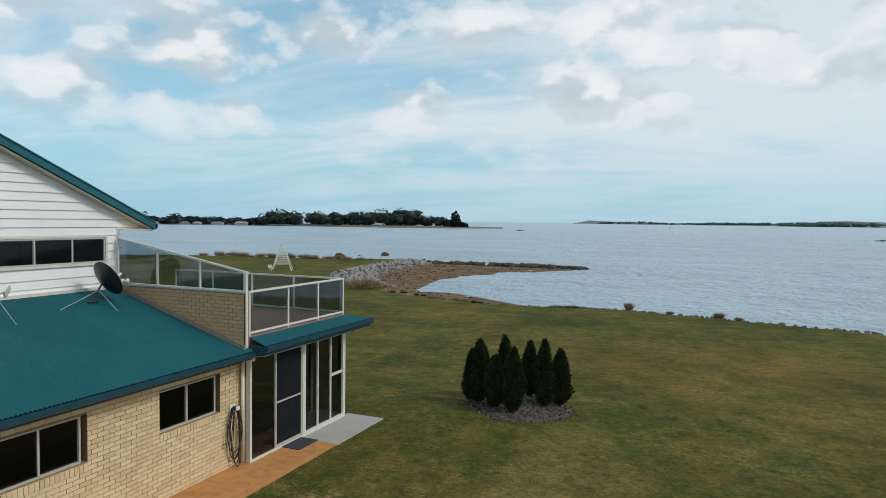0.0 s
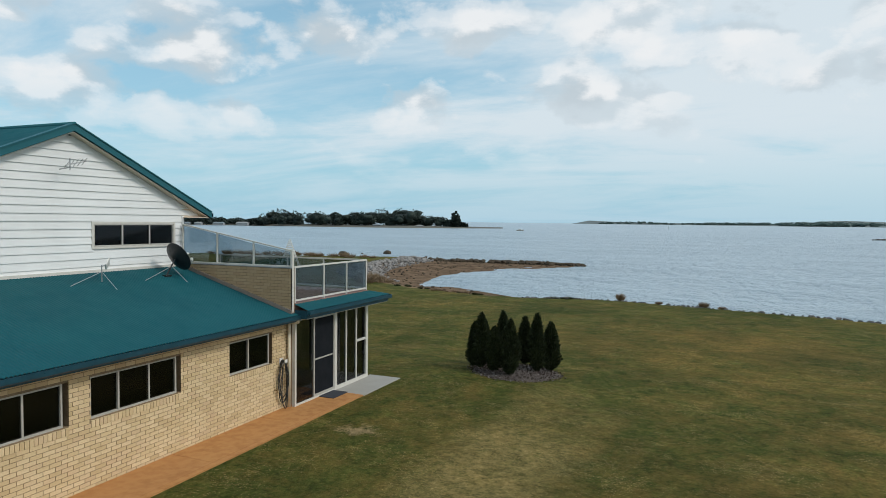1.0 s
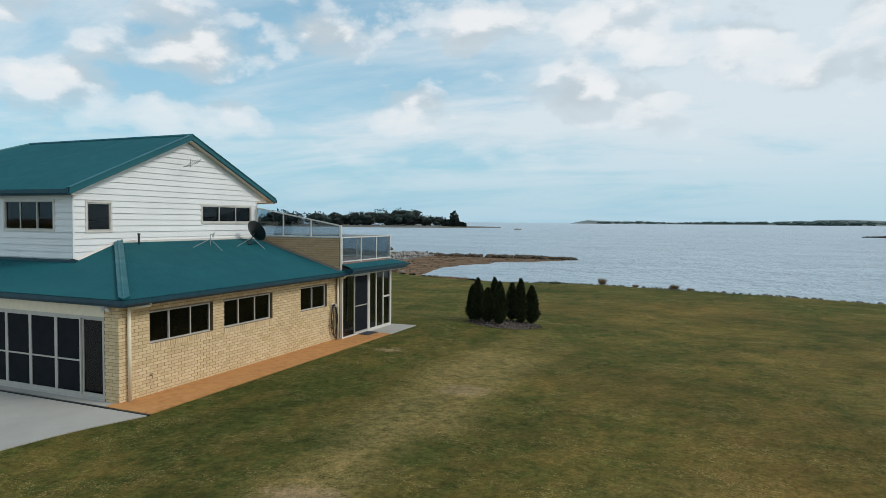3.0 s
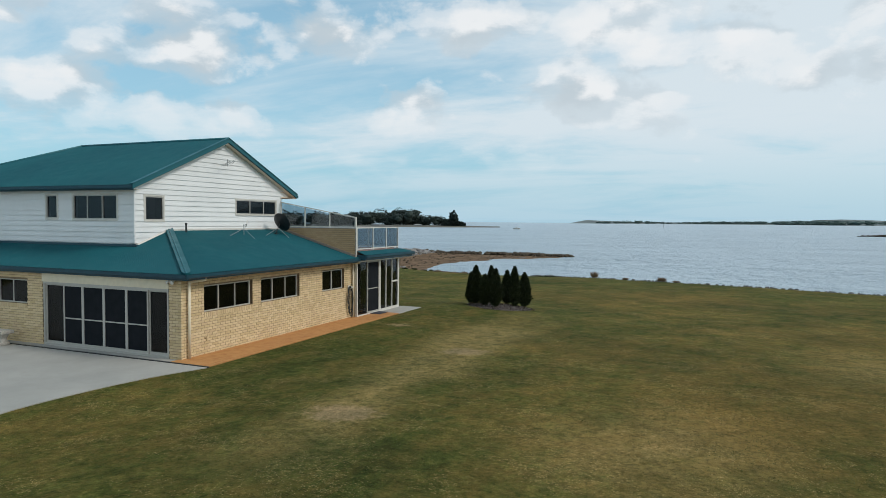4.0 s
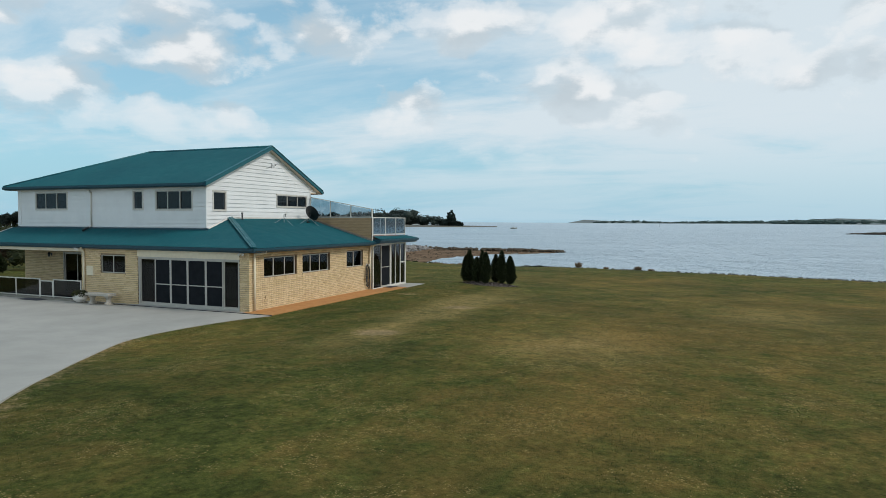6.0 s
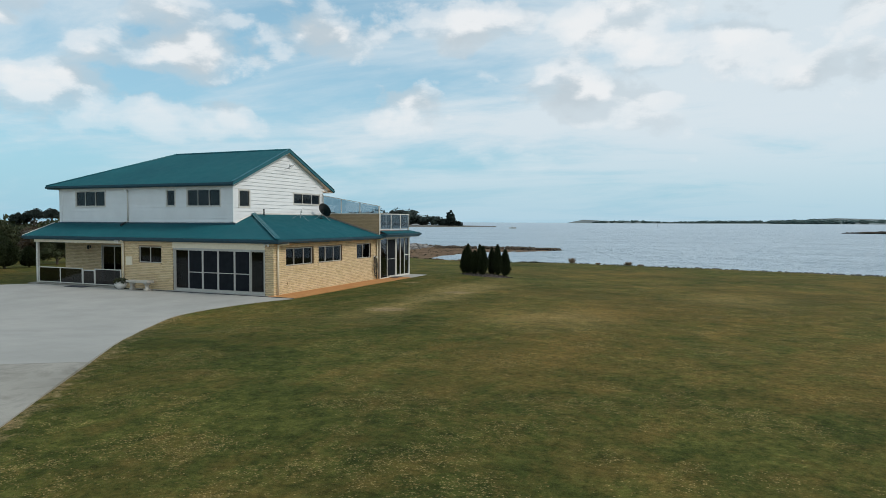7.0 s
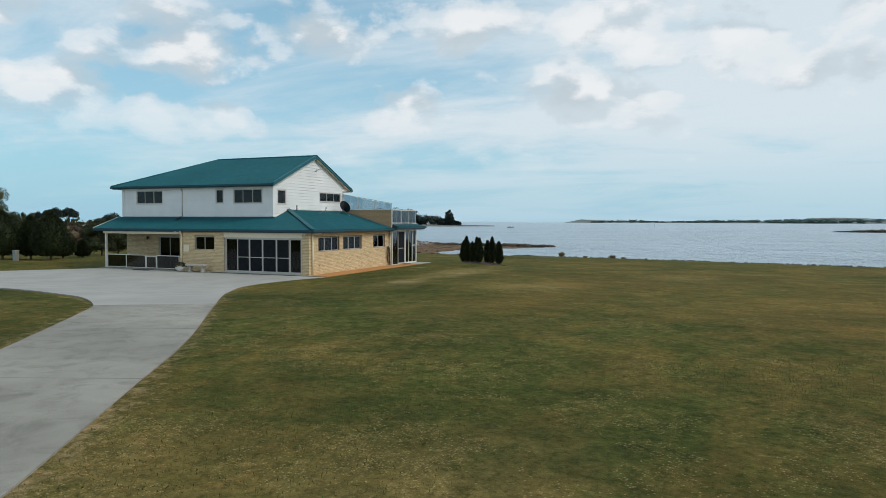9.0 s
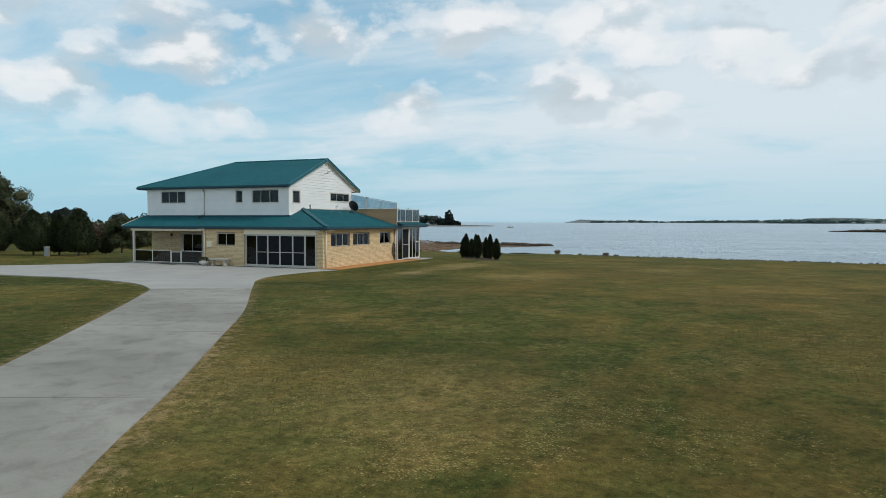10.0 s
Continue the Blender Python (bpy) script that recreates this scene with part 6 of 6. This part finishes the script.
for k, (x, y, h, r, mat, lab) in enumerate(((3.45, 51.8, 0.80, 0.26, DRYGRASS, "tall dry brown tussock on the bank"), (10.05, 50.15, 0.50, 0.42, DRYGRASS, "low dry tussock on the rocky bank"),
                                       (11.4, 49.7, 0.28, 0.4, DRYGRASS, "low dry tussock on the rocky bank"), (6.6, 51.0, 0.28, 0.35, DRYGRASS, "low dry tussock on the rocky bank"),
                                       (-1.0, 51.2, 0.34, 1.0, SHRUB, "low green shrub on the bank"), (-0.2, 51.6, 0.30, 0.8, SHRUB, "low green shrub on the bank"), (-2.2, 50.9, 0.28, 1.0, SHRUB, "low green shrub on the bank"))):
    tussock(x, y, h, r, 420, mat, 100 + k, lab)
g = np.random.RandomState(21)
k = 0
for (x0, y0), (x1, y1), n, hh, mat, lab in (((-26, 61), (-22.5, 57), 8, 1.1, DRYGRASS, "dry brown tussock at the foot of the rocks"), ((-20, 55.5), (-6, 50.3), 16, 0.28, SHRUB, "low green salt-grass on the bank"),
                                            ((-14, 53), (-9, 51.3), 6, 0.35, DRYGRASS, "low dry grass on the bank"),
                                            ((-80, 94), (-46, 98), 26, 0.9, DRYGRASS, "tall dry tussock on the headland")):
    for j in range(n):
        t = (j + g.rand()) / n
        tussock(x0 + (x1 - x0) * t + g.normal(0, 0.7), y0 + (y1 - y0) * t + g.normal(0, 0.7), hh * g.uniform(0.7, 1.3), hh * g.uniform(0.9, 1.8), 260, mat, 200 + k, lab)
        k += 1


def rock_mesh(seed, mat, flat=0.7):
    bm = bmesh.new()
    bmesh.ops.create_icosphere(bm, subdivisions=2, radius=0.5)
    g = random.Random(seed)
    cuts = [(Vector((g.gauss(0, 1), g.gauss(0, 1), g.gauss(0, 1))).normalized(), g.uniform(0.26, 0.42)) for _ in range(9)]
    for v in bm.verts:
        for nrm, d in cuts:
            over = v.co.dot(nrm) - d
            if over > 0:
                v.co -= nrm * over * 0.92
        v.co *= 1 + 0.12 * noise.noise(v.co * 3 + Vector((seed, 0, 0)))
        v.co.z *= flat
    return mesh_of("rock", bm, mat)


pale = [rock_mesh(k, PALEROCK) for k in range(6)]
weedy = [rock_mesh(20 + k, WEEDROCK, 0.6) for k in range(5)]


def scatter_rocks(parent, meshes, line, n, spread, size, seed, lift=lambda t: 0.0):
    g = random.Random(seed)
    pts = smooth_line(line, 8)
    for k in range(n):
        t = g.random() * (len(pts) - 1.001)
        p = pts[int(t)].lerp(pts[int(t) + 1], t % 1)
        w = g.uniform(-1, 1)
        tan = (pts[int(t) + 1] - pts[int(t)]).normalized()
        q_ = p + Vector((-tan.y, tan.x)) * w * spread
        s = g.uniform(*size)
        ob = new("rock", g.choice(meshes))
        ob.parent = parent
        ob.matrix_parent_inverse = world_of(parent).inverted()
        ob.location = (q_.x, q_.y, ground_z(q_.x, q_.y) + lift(abs(w)) + 0.12 * s)
        ob.rotation_euler = (g.uniform(-0.5, 0.5), g.uniform(-0.5, 0.5), g.uniform(0, 6.3))
        ob.scale = (s, s * g.uniform(0.7, 1.1), s)


revetment = thing("rock_revetment", "pale quarried rock revetment along the grassy headland", "rock wall", (-35, 84, -2))
REV = [(-26.5, 63.5), (-31.5, 68), (-35.5, 77), (-37.5, 88), (-38.5, 98), (-41, 105)]
scatter_rocks(revetment, pale, REV, 295, 2.6, (0.4, 1.0), 1, lambda w: 0.25 * (1 - w))
breakwater = thing("breakwater", "low dark weed-covered rock breakwater running into the bay", "breakwater", (-25, 109, -2.5))
scatter_rocks(breakwater, weedy, [(-40, 106), (-33, 109.5), (-25, 110.5), (-18, 111.2), (-11.0, 111.5)], 250, 1.7, (0.3, 1.35), 2, lambda w: 0.22 * (1 - w))
scatter_rocks(breakwater, weedy, [(-31, 70), (-33, 78), (-34.5, 90), (-34, 100)], 30, 2.5, (0.25, 0.5), 3)


def joined_rocks(name, label, spots, mat, seed, low=0.1):
    g = random.Random(seed)
    vs, fs = [], []
    protos = []
    for k in range(6):
        me = rock_mesh(50 + k, mat)
        protos.append(([v.co.copy() for v in me.vertices], [tuple(p.vertices) for p in me.polygons]))
    for x, y, s in spots:
        pv, pf = g.choice(protos)
        m_ = Matrix.Translation((x, y, ground_z(x, y) + low * s)) @ Euler((g.uniform(-.5, .5), g.uniform(-.5, .5), g.uniform(0, 6))).to_matrix().to_4x4() @ Matrix.Diagonal((s, s * g.uniform(0.7, 1.2), s * 0.9, 1))
        k = len(vs)
        vs.extend(m_ @ p for p in pv)
        fs.extend(tuple(i + k for i in f) for f in pf)
    return tagged(new(name, raw(name, vs, fs, mat)), label, "rocks", kind="stuff")


g = random.Random(9)
edge_line = smooth_line([(p[0], p[1]) for p in LAND[1:11]][::-1], 14)
spots = []
for k in range(1200):
    t = g.random() ** 1.15 * (len(edge_line) - 1.01)
    p = edge_line[int(t)].lerp(edge_line[int(t) + 1], t % 1)
    spots.append((p.x + g.gauss(0, 0.25), p.y + (g.uniform(-0.35, 0.5) if g.random() < 0.62 else g.uniform(0.5, 2.6)), g.uniform(0.12, 0.42)))
joined_rocks("shore_rocks", "grey stones edging the lawn above the water", spots, SHOREROCK, 4, low=0.02)
spots = []
rev_line = smooth_line(REV, 10)
for k in range(800):
    t = g.random() * (len(rev_line) - 1.01)
    p = rev_line[int(t)].lerp(rev_line[int(t) + 1], t % 1)
    tan = (rev_line[int(t) + 1] - rev_line[int(t)]).normalized()
    w = g.uniform(-3.2, 3.0)
    spots.append((p.x - tan.y * w, p.y + tan.x * w, g.uniform(0.25, 0.7)))
joined_rocks("rubble", "pale broken rock filling the revetment", spots, PALEROCK, 15)
spots = []
while len(spots) < 360:
    x, y = g.uniform(-38, -12), g.uniform(58, 112)
    a_, b_ = polygon_distance(np.array([x]), np.array([y]), LAND)[0], polygon_distance(np.array([x]), np.array([y]), WET)[0]
    if a_ < -1 and b_ > 0.2 and (b_ > 2 or g.random() < 0.4):
        spots.append((x, y, g.uniform(0.12, 0.42)))
joined_rocks("beach_stones", "dark weedy stones strewn over the tidal flat", spots, WEEDROCK, 14)
for x, y, s in ((-65.4, 118.6, 3.0), (-60.2, 129.6, 2.7), (-64.0, 125.0, 0.8)):
    ob = new("sea_rock", weedy[0])
    ob.location, ob.scale, ob.rotation_euler = (x, y, SEA_Z + 0.05 * s), (s, s * 0.7, s * 1.0), (0, 0, s)
    tagged(ob, "dark rock standing out of the bay", "rock", "rocks in the bay")

# white slatted beacon on the headland
bx_, by_ = -45.6, 72.6
bz_ = ground_z(bx_, by_)
beacon = thing("beacon", "white slatted timber beacon on the grassy headland", "beacon", (bx_, by_, bz_))
turn = Matrix.Translation((bx_, by_, bz_)) @ Matrix.Rotation(radians(32), 4, "Z")
H_, W_ = 3.9, 1.35
legs = [(-W_, -W_), (W_, -W_), (W_, W_), (-W_, W_)]
for x, y in legs:
    bm = bmesh.new()
    tube(bm, turn @ Vector((x, y, -0.1)), turn @ Vector((x * 0.04, y * 0.04, H_)), 0.06, 0.05, 6)
    part("leg", bm, POTWHITE, beacon)
for k in range(11):
    z = 0.85 + k * 0.26
    w = W_ * (1 - z / H_ * 0.96)
    bm = bmesh.new()
    box(bm, -w, w, -w - 0.05, -w - 0.02, z, z + 0.13)
    bmesh.ops.transform(bm, matrix=turn, verts=bm.verts)
    part("slat", bm, POTWHITE, beacon)
bm = bmesh.new()
box(bm, -1.75, -1.25, -1.45, -1.41, 0.35, 0.85)
box(bm, -1.53, -1.47, -1.42, -1.38, -0.1, 0.9)
bmesh.ops.transform(bm, matrix=turn, verts=bm.verts)
part("notice", bm, POTWHITE, beacon)

# ---- far shores ----
def from_start(px, depth):
    a = math.atan((px - 784) / 1162.0) - radians(23.18)
    d = depth / math.cos(math.atan((px - 784) / 1162.0))
    return 10.09 + d * math.sin(a), -1.82 + d * math.cos(a)


def far_land(name, pts, width, height, mat, label):
    """A low island: a strip with a rising back."""
    bm = bmesh.new()
    rows = []
    for px_, dep, hh in pts:
        x0, y0 = from_start(px_, dep)
        x1, y1 = from_start(px_, dep + width)
        row = []
        for t, zz in ((0, -0.6), (0.03, 0.9), (0.2, 1.0 + hh * 0.5), (0.6, 1.0 + hh), (1, 0.2)):
            row.append(bm.verts.new((x0 + (x1 - x0) * t, y0 + (y1 - y0) * t, SEA_Z + zz * (1 if t else 1))))
        rows.append(row)
    for a, b in zip(rows, rows[1:]):
        for k in range(4):
            bm.faces.new((a[k], b[k], b[k + 1], a[k + 1]))
    return solid(name, bm, mat, label, "far shore", "structure", smooth=True)


far_land("far_shore", [(100, 760, 2), (220, 740, 2), (420, 720, 1.5), (560, 690, 1.5), (700, 670, 1.5), (800, 680, 1), (850, 700, 0.2), (892, 720, -0.6)], 120, 2, FARLAND, "low sandy wooded shore across the bay")
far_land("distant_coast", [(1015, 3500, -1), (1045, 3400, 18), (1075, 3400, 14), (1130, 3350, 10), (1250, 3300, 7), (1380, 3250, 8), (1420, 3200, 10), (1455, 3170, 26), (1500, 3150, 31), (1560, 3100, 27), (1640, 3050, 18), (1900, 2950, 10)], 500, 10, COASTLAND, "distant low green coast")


def far_trees(name, label, mat, seed, spots):
    g = np.random.RandomState(seed)
    cs, ns, ls = [], [], []
    for px_, dep, h, w, n in spots:
        x, y = from_start(px_, dep)
        for j in range(4):
            cx_, cz_ = g.normal(0, w * 0.3), h * g.uniform(0.35, 0.82)
            d = g.normal(0, 1, (n, 3))
            d /= np.linalg.norm(d, axis=1)[:, None]
            cs.append(np.array([x + cx_, y + g.normal(0, w * 0.25), SEA_Z + 1.2 + cz_]) + d * np.array([w * 0.36, w * 0.36, h * 0.24]) * g.uniform(0.6, 1.0, n)[:, None])
            ns.append(d)
        m_ = n // 2
        cs.append(np.array([x, y, SEA_Z + 1.0]) + np.stack([g.normal(0, w * 0.3, m_), g.normal(0, w * 0.3, m_), g.uniform(0, h * 0.5, m_)], 1))
        ns.append(g.normal(0, 1, (m_, 3)))
    c, nn = np.concatenate(cs), np.concatenate(ns)
    s = np.mean([sp[2] for sp in spots])
    v, f = leaves(c, nn, s * 0.17, s * 0.075, g)
    k = len(v)
    v = [tuple(p) for p in v]
    ball = bmesh.new()
    bmesh.ops.create_icosphere(ball, subdivisions=2, radius=1)
    bv, bf = [p.co.copy() for p in ball.verts], [tuple(q.index for q in p.verts) for p in ball.faces]
    ball.free()
    for px_, dep, h, w, n in spots:
        x, y = from_start(px_, dep)
        for j in range(4):
            o = Vector((x + g.normal(0, w * 0.28), y + g.normal(0, w * 0.2), SEA_Z + 1.0 + h * g.uniform(0.22, 0.72)))
            sc = Vector((w * 0.32, w * 0.32, h * 0.22)) * g.uniform(0.7, 1.1)
            for p in bv:
                d = 1 + 0.3 * noise.noise(p * 1.7 + o)
                v.append((o.x + p.x * sc.x * d, o.y + p.y * sc.y * d, o.z + p.z * sc.z * d))
            f.extend(tuple(i + k for i in q) for q in bf)
            k += len(bv)
    return tagged(new(name, raw(name, v, f, mat)), label, "trees", kind="stuff")


g = random.Random(31)
spots = []
for k in range(150):
    px_ = g.uniform(235, 830)
    h = np.interp(px_, [235, 300, 420, 470, 490, 560, 640, 665, 735, 748, 756, 770, 800, 830], [6, 9, 6, 9, 15, 14, 13, 18, 19, 10, 4, 12, 7, 3]) * g.uniform(0.7, 1.12)
    if 474 < px_ < 748 or g.random() < 0.6:
        spots.append((px_, 700 + g.uniform(0, 60), h, h * g.uniform(0.7, 1.2), 90))
for k in range(70):
    px_ = g.uniform(225, 480)
    h = g.uniform(3.5, 7.5)
    spots.append((px_, 716 + g.uniform(0, 70), h, h * g.uniform(0.9, 1.7), 50))
spots += [(310, 705, 11, 9, 60), (252, 710, 12, 9, 60), (766, 705, 12, 11, 60), (781, 705, 10, 9, 50), (793, 705, 8, 7, 40)]
far_trees("far_wood", "dark pine wood on the shore across the bay", FARLEAF, 6, spots)
far_trees("poplar", "tall narrow poplar on the far point", FARLEAF, 7, [(806, 700, 15, 4, 90), (811, 702, 12, 3.5, 70)])
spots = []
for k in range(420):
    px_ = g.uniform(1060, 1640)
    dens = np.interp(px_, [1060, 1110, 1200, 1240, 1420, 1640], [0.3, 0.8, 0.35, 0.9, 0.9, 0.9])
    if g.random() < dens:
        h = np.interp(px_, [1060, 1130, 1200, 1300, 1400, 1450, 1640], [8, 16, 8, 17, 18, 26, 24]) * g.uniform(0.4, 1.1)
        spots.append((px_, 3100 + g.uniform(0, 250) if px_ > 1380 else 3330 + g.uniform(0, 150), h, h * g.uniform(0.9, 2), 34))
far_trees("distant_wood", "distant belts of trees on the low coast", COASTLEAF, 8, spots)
# a few roofs among the far trees
for k, (px_, dep, w, h) in enumerate(((276, 715, 7, 2.6), (330, 715, 8, 2.6), (352, 712, 7, 2.8), (388, 712, 11, 3.0), (430, 712, 12, 3.4), (668, 708, 9, 2.6), (744, 712, 8, 2.4))):
    x, y = from_start(px_, dep - 16)
    hs = thing("far_house", "small pale house among trees across the bay", "house", (x, y, SEA_Z + 0.9), group="houses across the bay")
    bm = bmesh.new()
    box(bm, -w / 2, w / 2, -3.5, 3.5, -0.5, h * 0.6)
    ob = new("wall", mesh_of("wall", bm, FARWALL))
    ob.parent = hs
    bm = bmesh.new()
    e = h * 0.6
    vv = [bm.verts.new(c) for c in ((-w / 2 - .5, -4, e), (w / 2 + .5, -4, e), (w / 2 + .5, 4, e), (-w / 2 - .5, 4, e), (-w / 2 + 1.5, 0, h), (w / 2 - 1.5, 0, h))]
    for q_ in ((0, 1, 5, 4), (2, 3, 4, 5), (1, 2, 5), (3, 0, 4), (3, 2, 1, 0)):
        bm.faces.new([vv[i] for i in q_])
    ob = new("roof", mesh_of("roof", bm, FARROOF if k % 2 else FARWALL))
    ob.parent = hs
    hs.rotation_euler = (0, 0, radians(23))
# dark rock spit off to the side, a moored boat, channel posts
spots = []
for k in range(230):
    t = g.random()
    spots.append((85 + 95 * t + g.gauss(0, 0.6), 411 - 22 * t + g.gauss(0, 1.6 + 2 * t), g.uniform(1.4, 3.4) * min(1, 0.35 + 3 * t)))
vs, fs = [], []
for x, y, s in spots:
    me = weedy[int(s * 100) % 5]
    k = len(vs)
    vs.extend(Vector((x, y, SEA_Z + 0.25 * s)) + Vector((v.co.x * s * 1.4, v.co.y * s, v.co.z * s)) for v in me.vertices)
    fs.extend(tuple(i + k for i in p.vertices) for p in me.polygons)
tagged(new("rock_spit", raw("rock_spit", vs, fs, WEEDROCK)), "long low dark rock spit across the water", "rocks", kind="stuff")
x, y = from_start(923, 560)
boat = thing("boat", "small pale boat moored in the channel", "boat", (x, y, SEA_Z))
bm = bmesh.new()
rows = []
for t, w, zz in ((-3, 0.9, 0.9), (-1, 1.1, 0.8), (1.5, 0.95, 0.95), (3.2, 0.08, 1.3)):
    rows.append([bm.verts.new((t, -w, zz)), bm.verts.new((t, -w * 0.6, -0.1)), bm.verts.new((t, w * 0.6, -0.1)), bm.verts.new((t, w, zz))])
for a, b in zip(rows, rows[1:]):
    for k in range(4):
        bm.faces.new((a[k], a[(k + 1) % 4], b[(k + 1) % 4], b[k]))
bm.faces.new(rows[0][::-1]), bm.faces.new(rows[-1])
ob = new("hull", mesh_of("hull", bm, STONE))
ob.parent = boat
bm = bmesh.new()
box(bm, -1.2, 0.9, -0.7, 0.7, 0.85, 1.7)
ob = new("cabin", mesh_of("cabin", bm, POTWHITE))
ob.parent = boat
for px_, dep in ((1187, 820), (1346, 900)):
    x, y = from_start(px_, dep)
    bm = bmesh.new()
    tube(bm, (x, y, SEA_Z - 1), (x, y, SEA_Z + 4.5), 0.22, 0.16, 8)
    tube(bm, (x, y, SEA_Z + 4.5), (x, y, SEA_Z + 5.2), 0.4, 0.1, 8)
    solid("channel_post", bm, STEEL, "slim channel marker post in the water", "marker post", group="channel posts")

# ---- lawn blades where the camera passes low ----
g = np.random.RandomState(12)
N = 260000
yy = np.where(g.rand(N) < 0.72, -32 + 24 * g.rand(N) ** 1.5, -12 + 26 * g.rand(N))
xx = g.uniform(-2, 34, N)
keep = (polygon_distance(xx, yy, outline) < -0.03) & ((xx > 1.52) | (yy < -9)) & (np.abs(xx - (11.5 - 0.36 * yy)) < 16)
xx, yy = xx[keep], yy[keep]
n = len(xx)
zz = ground_height(xx, yy)[0]
tuft = np.array([noise.noise((a * 0.8, b * 0.8, 1.7)) for a, b in zip(xx, yy)])
hh = 0.028 + 0.022 * np.clip(tuft + 0.4, 0, 1) + 0.012 * g.rand(n)
v, f = leaves(np.stack([xx, yy, zz - 0.012], 1), np.stack([g.normal(0, 0.5, n), g.normal(0, 0.5, n), np.full(n, 1.2)], 1), 0.032, 0.0042, g)
tagged(new("lawn_blades", raw("lawn_blades", v, f, BLADE)), "short mown blades of green and straw-coloured grass", "grass", kind="stuff")
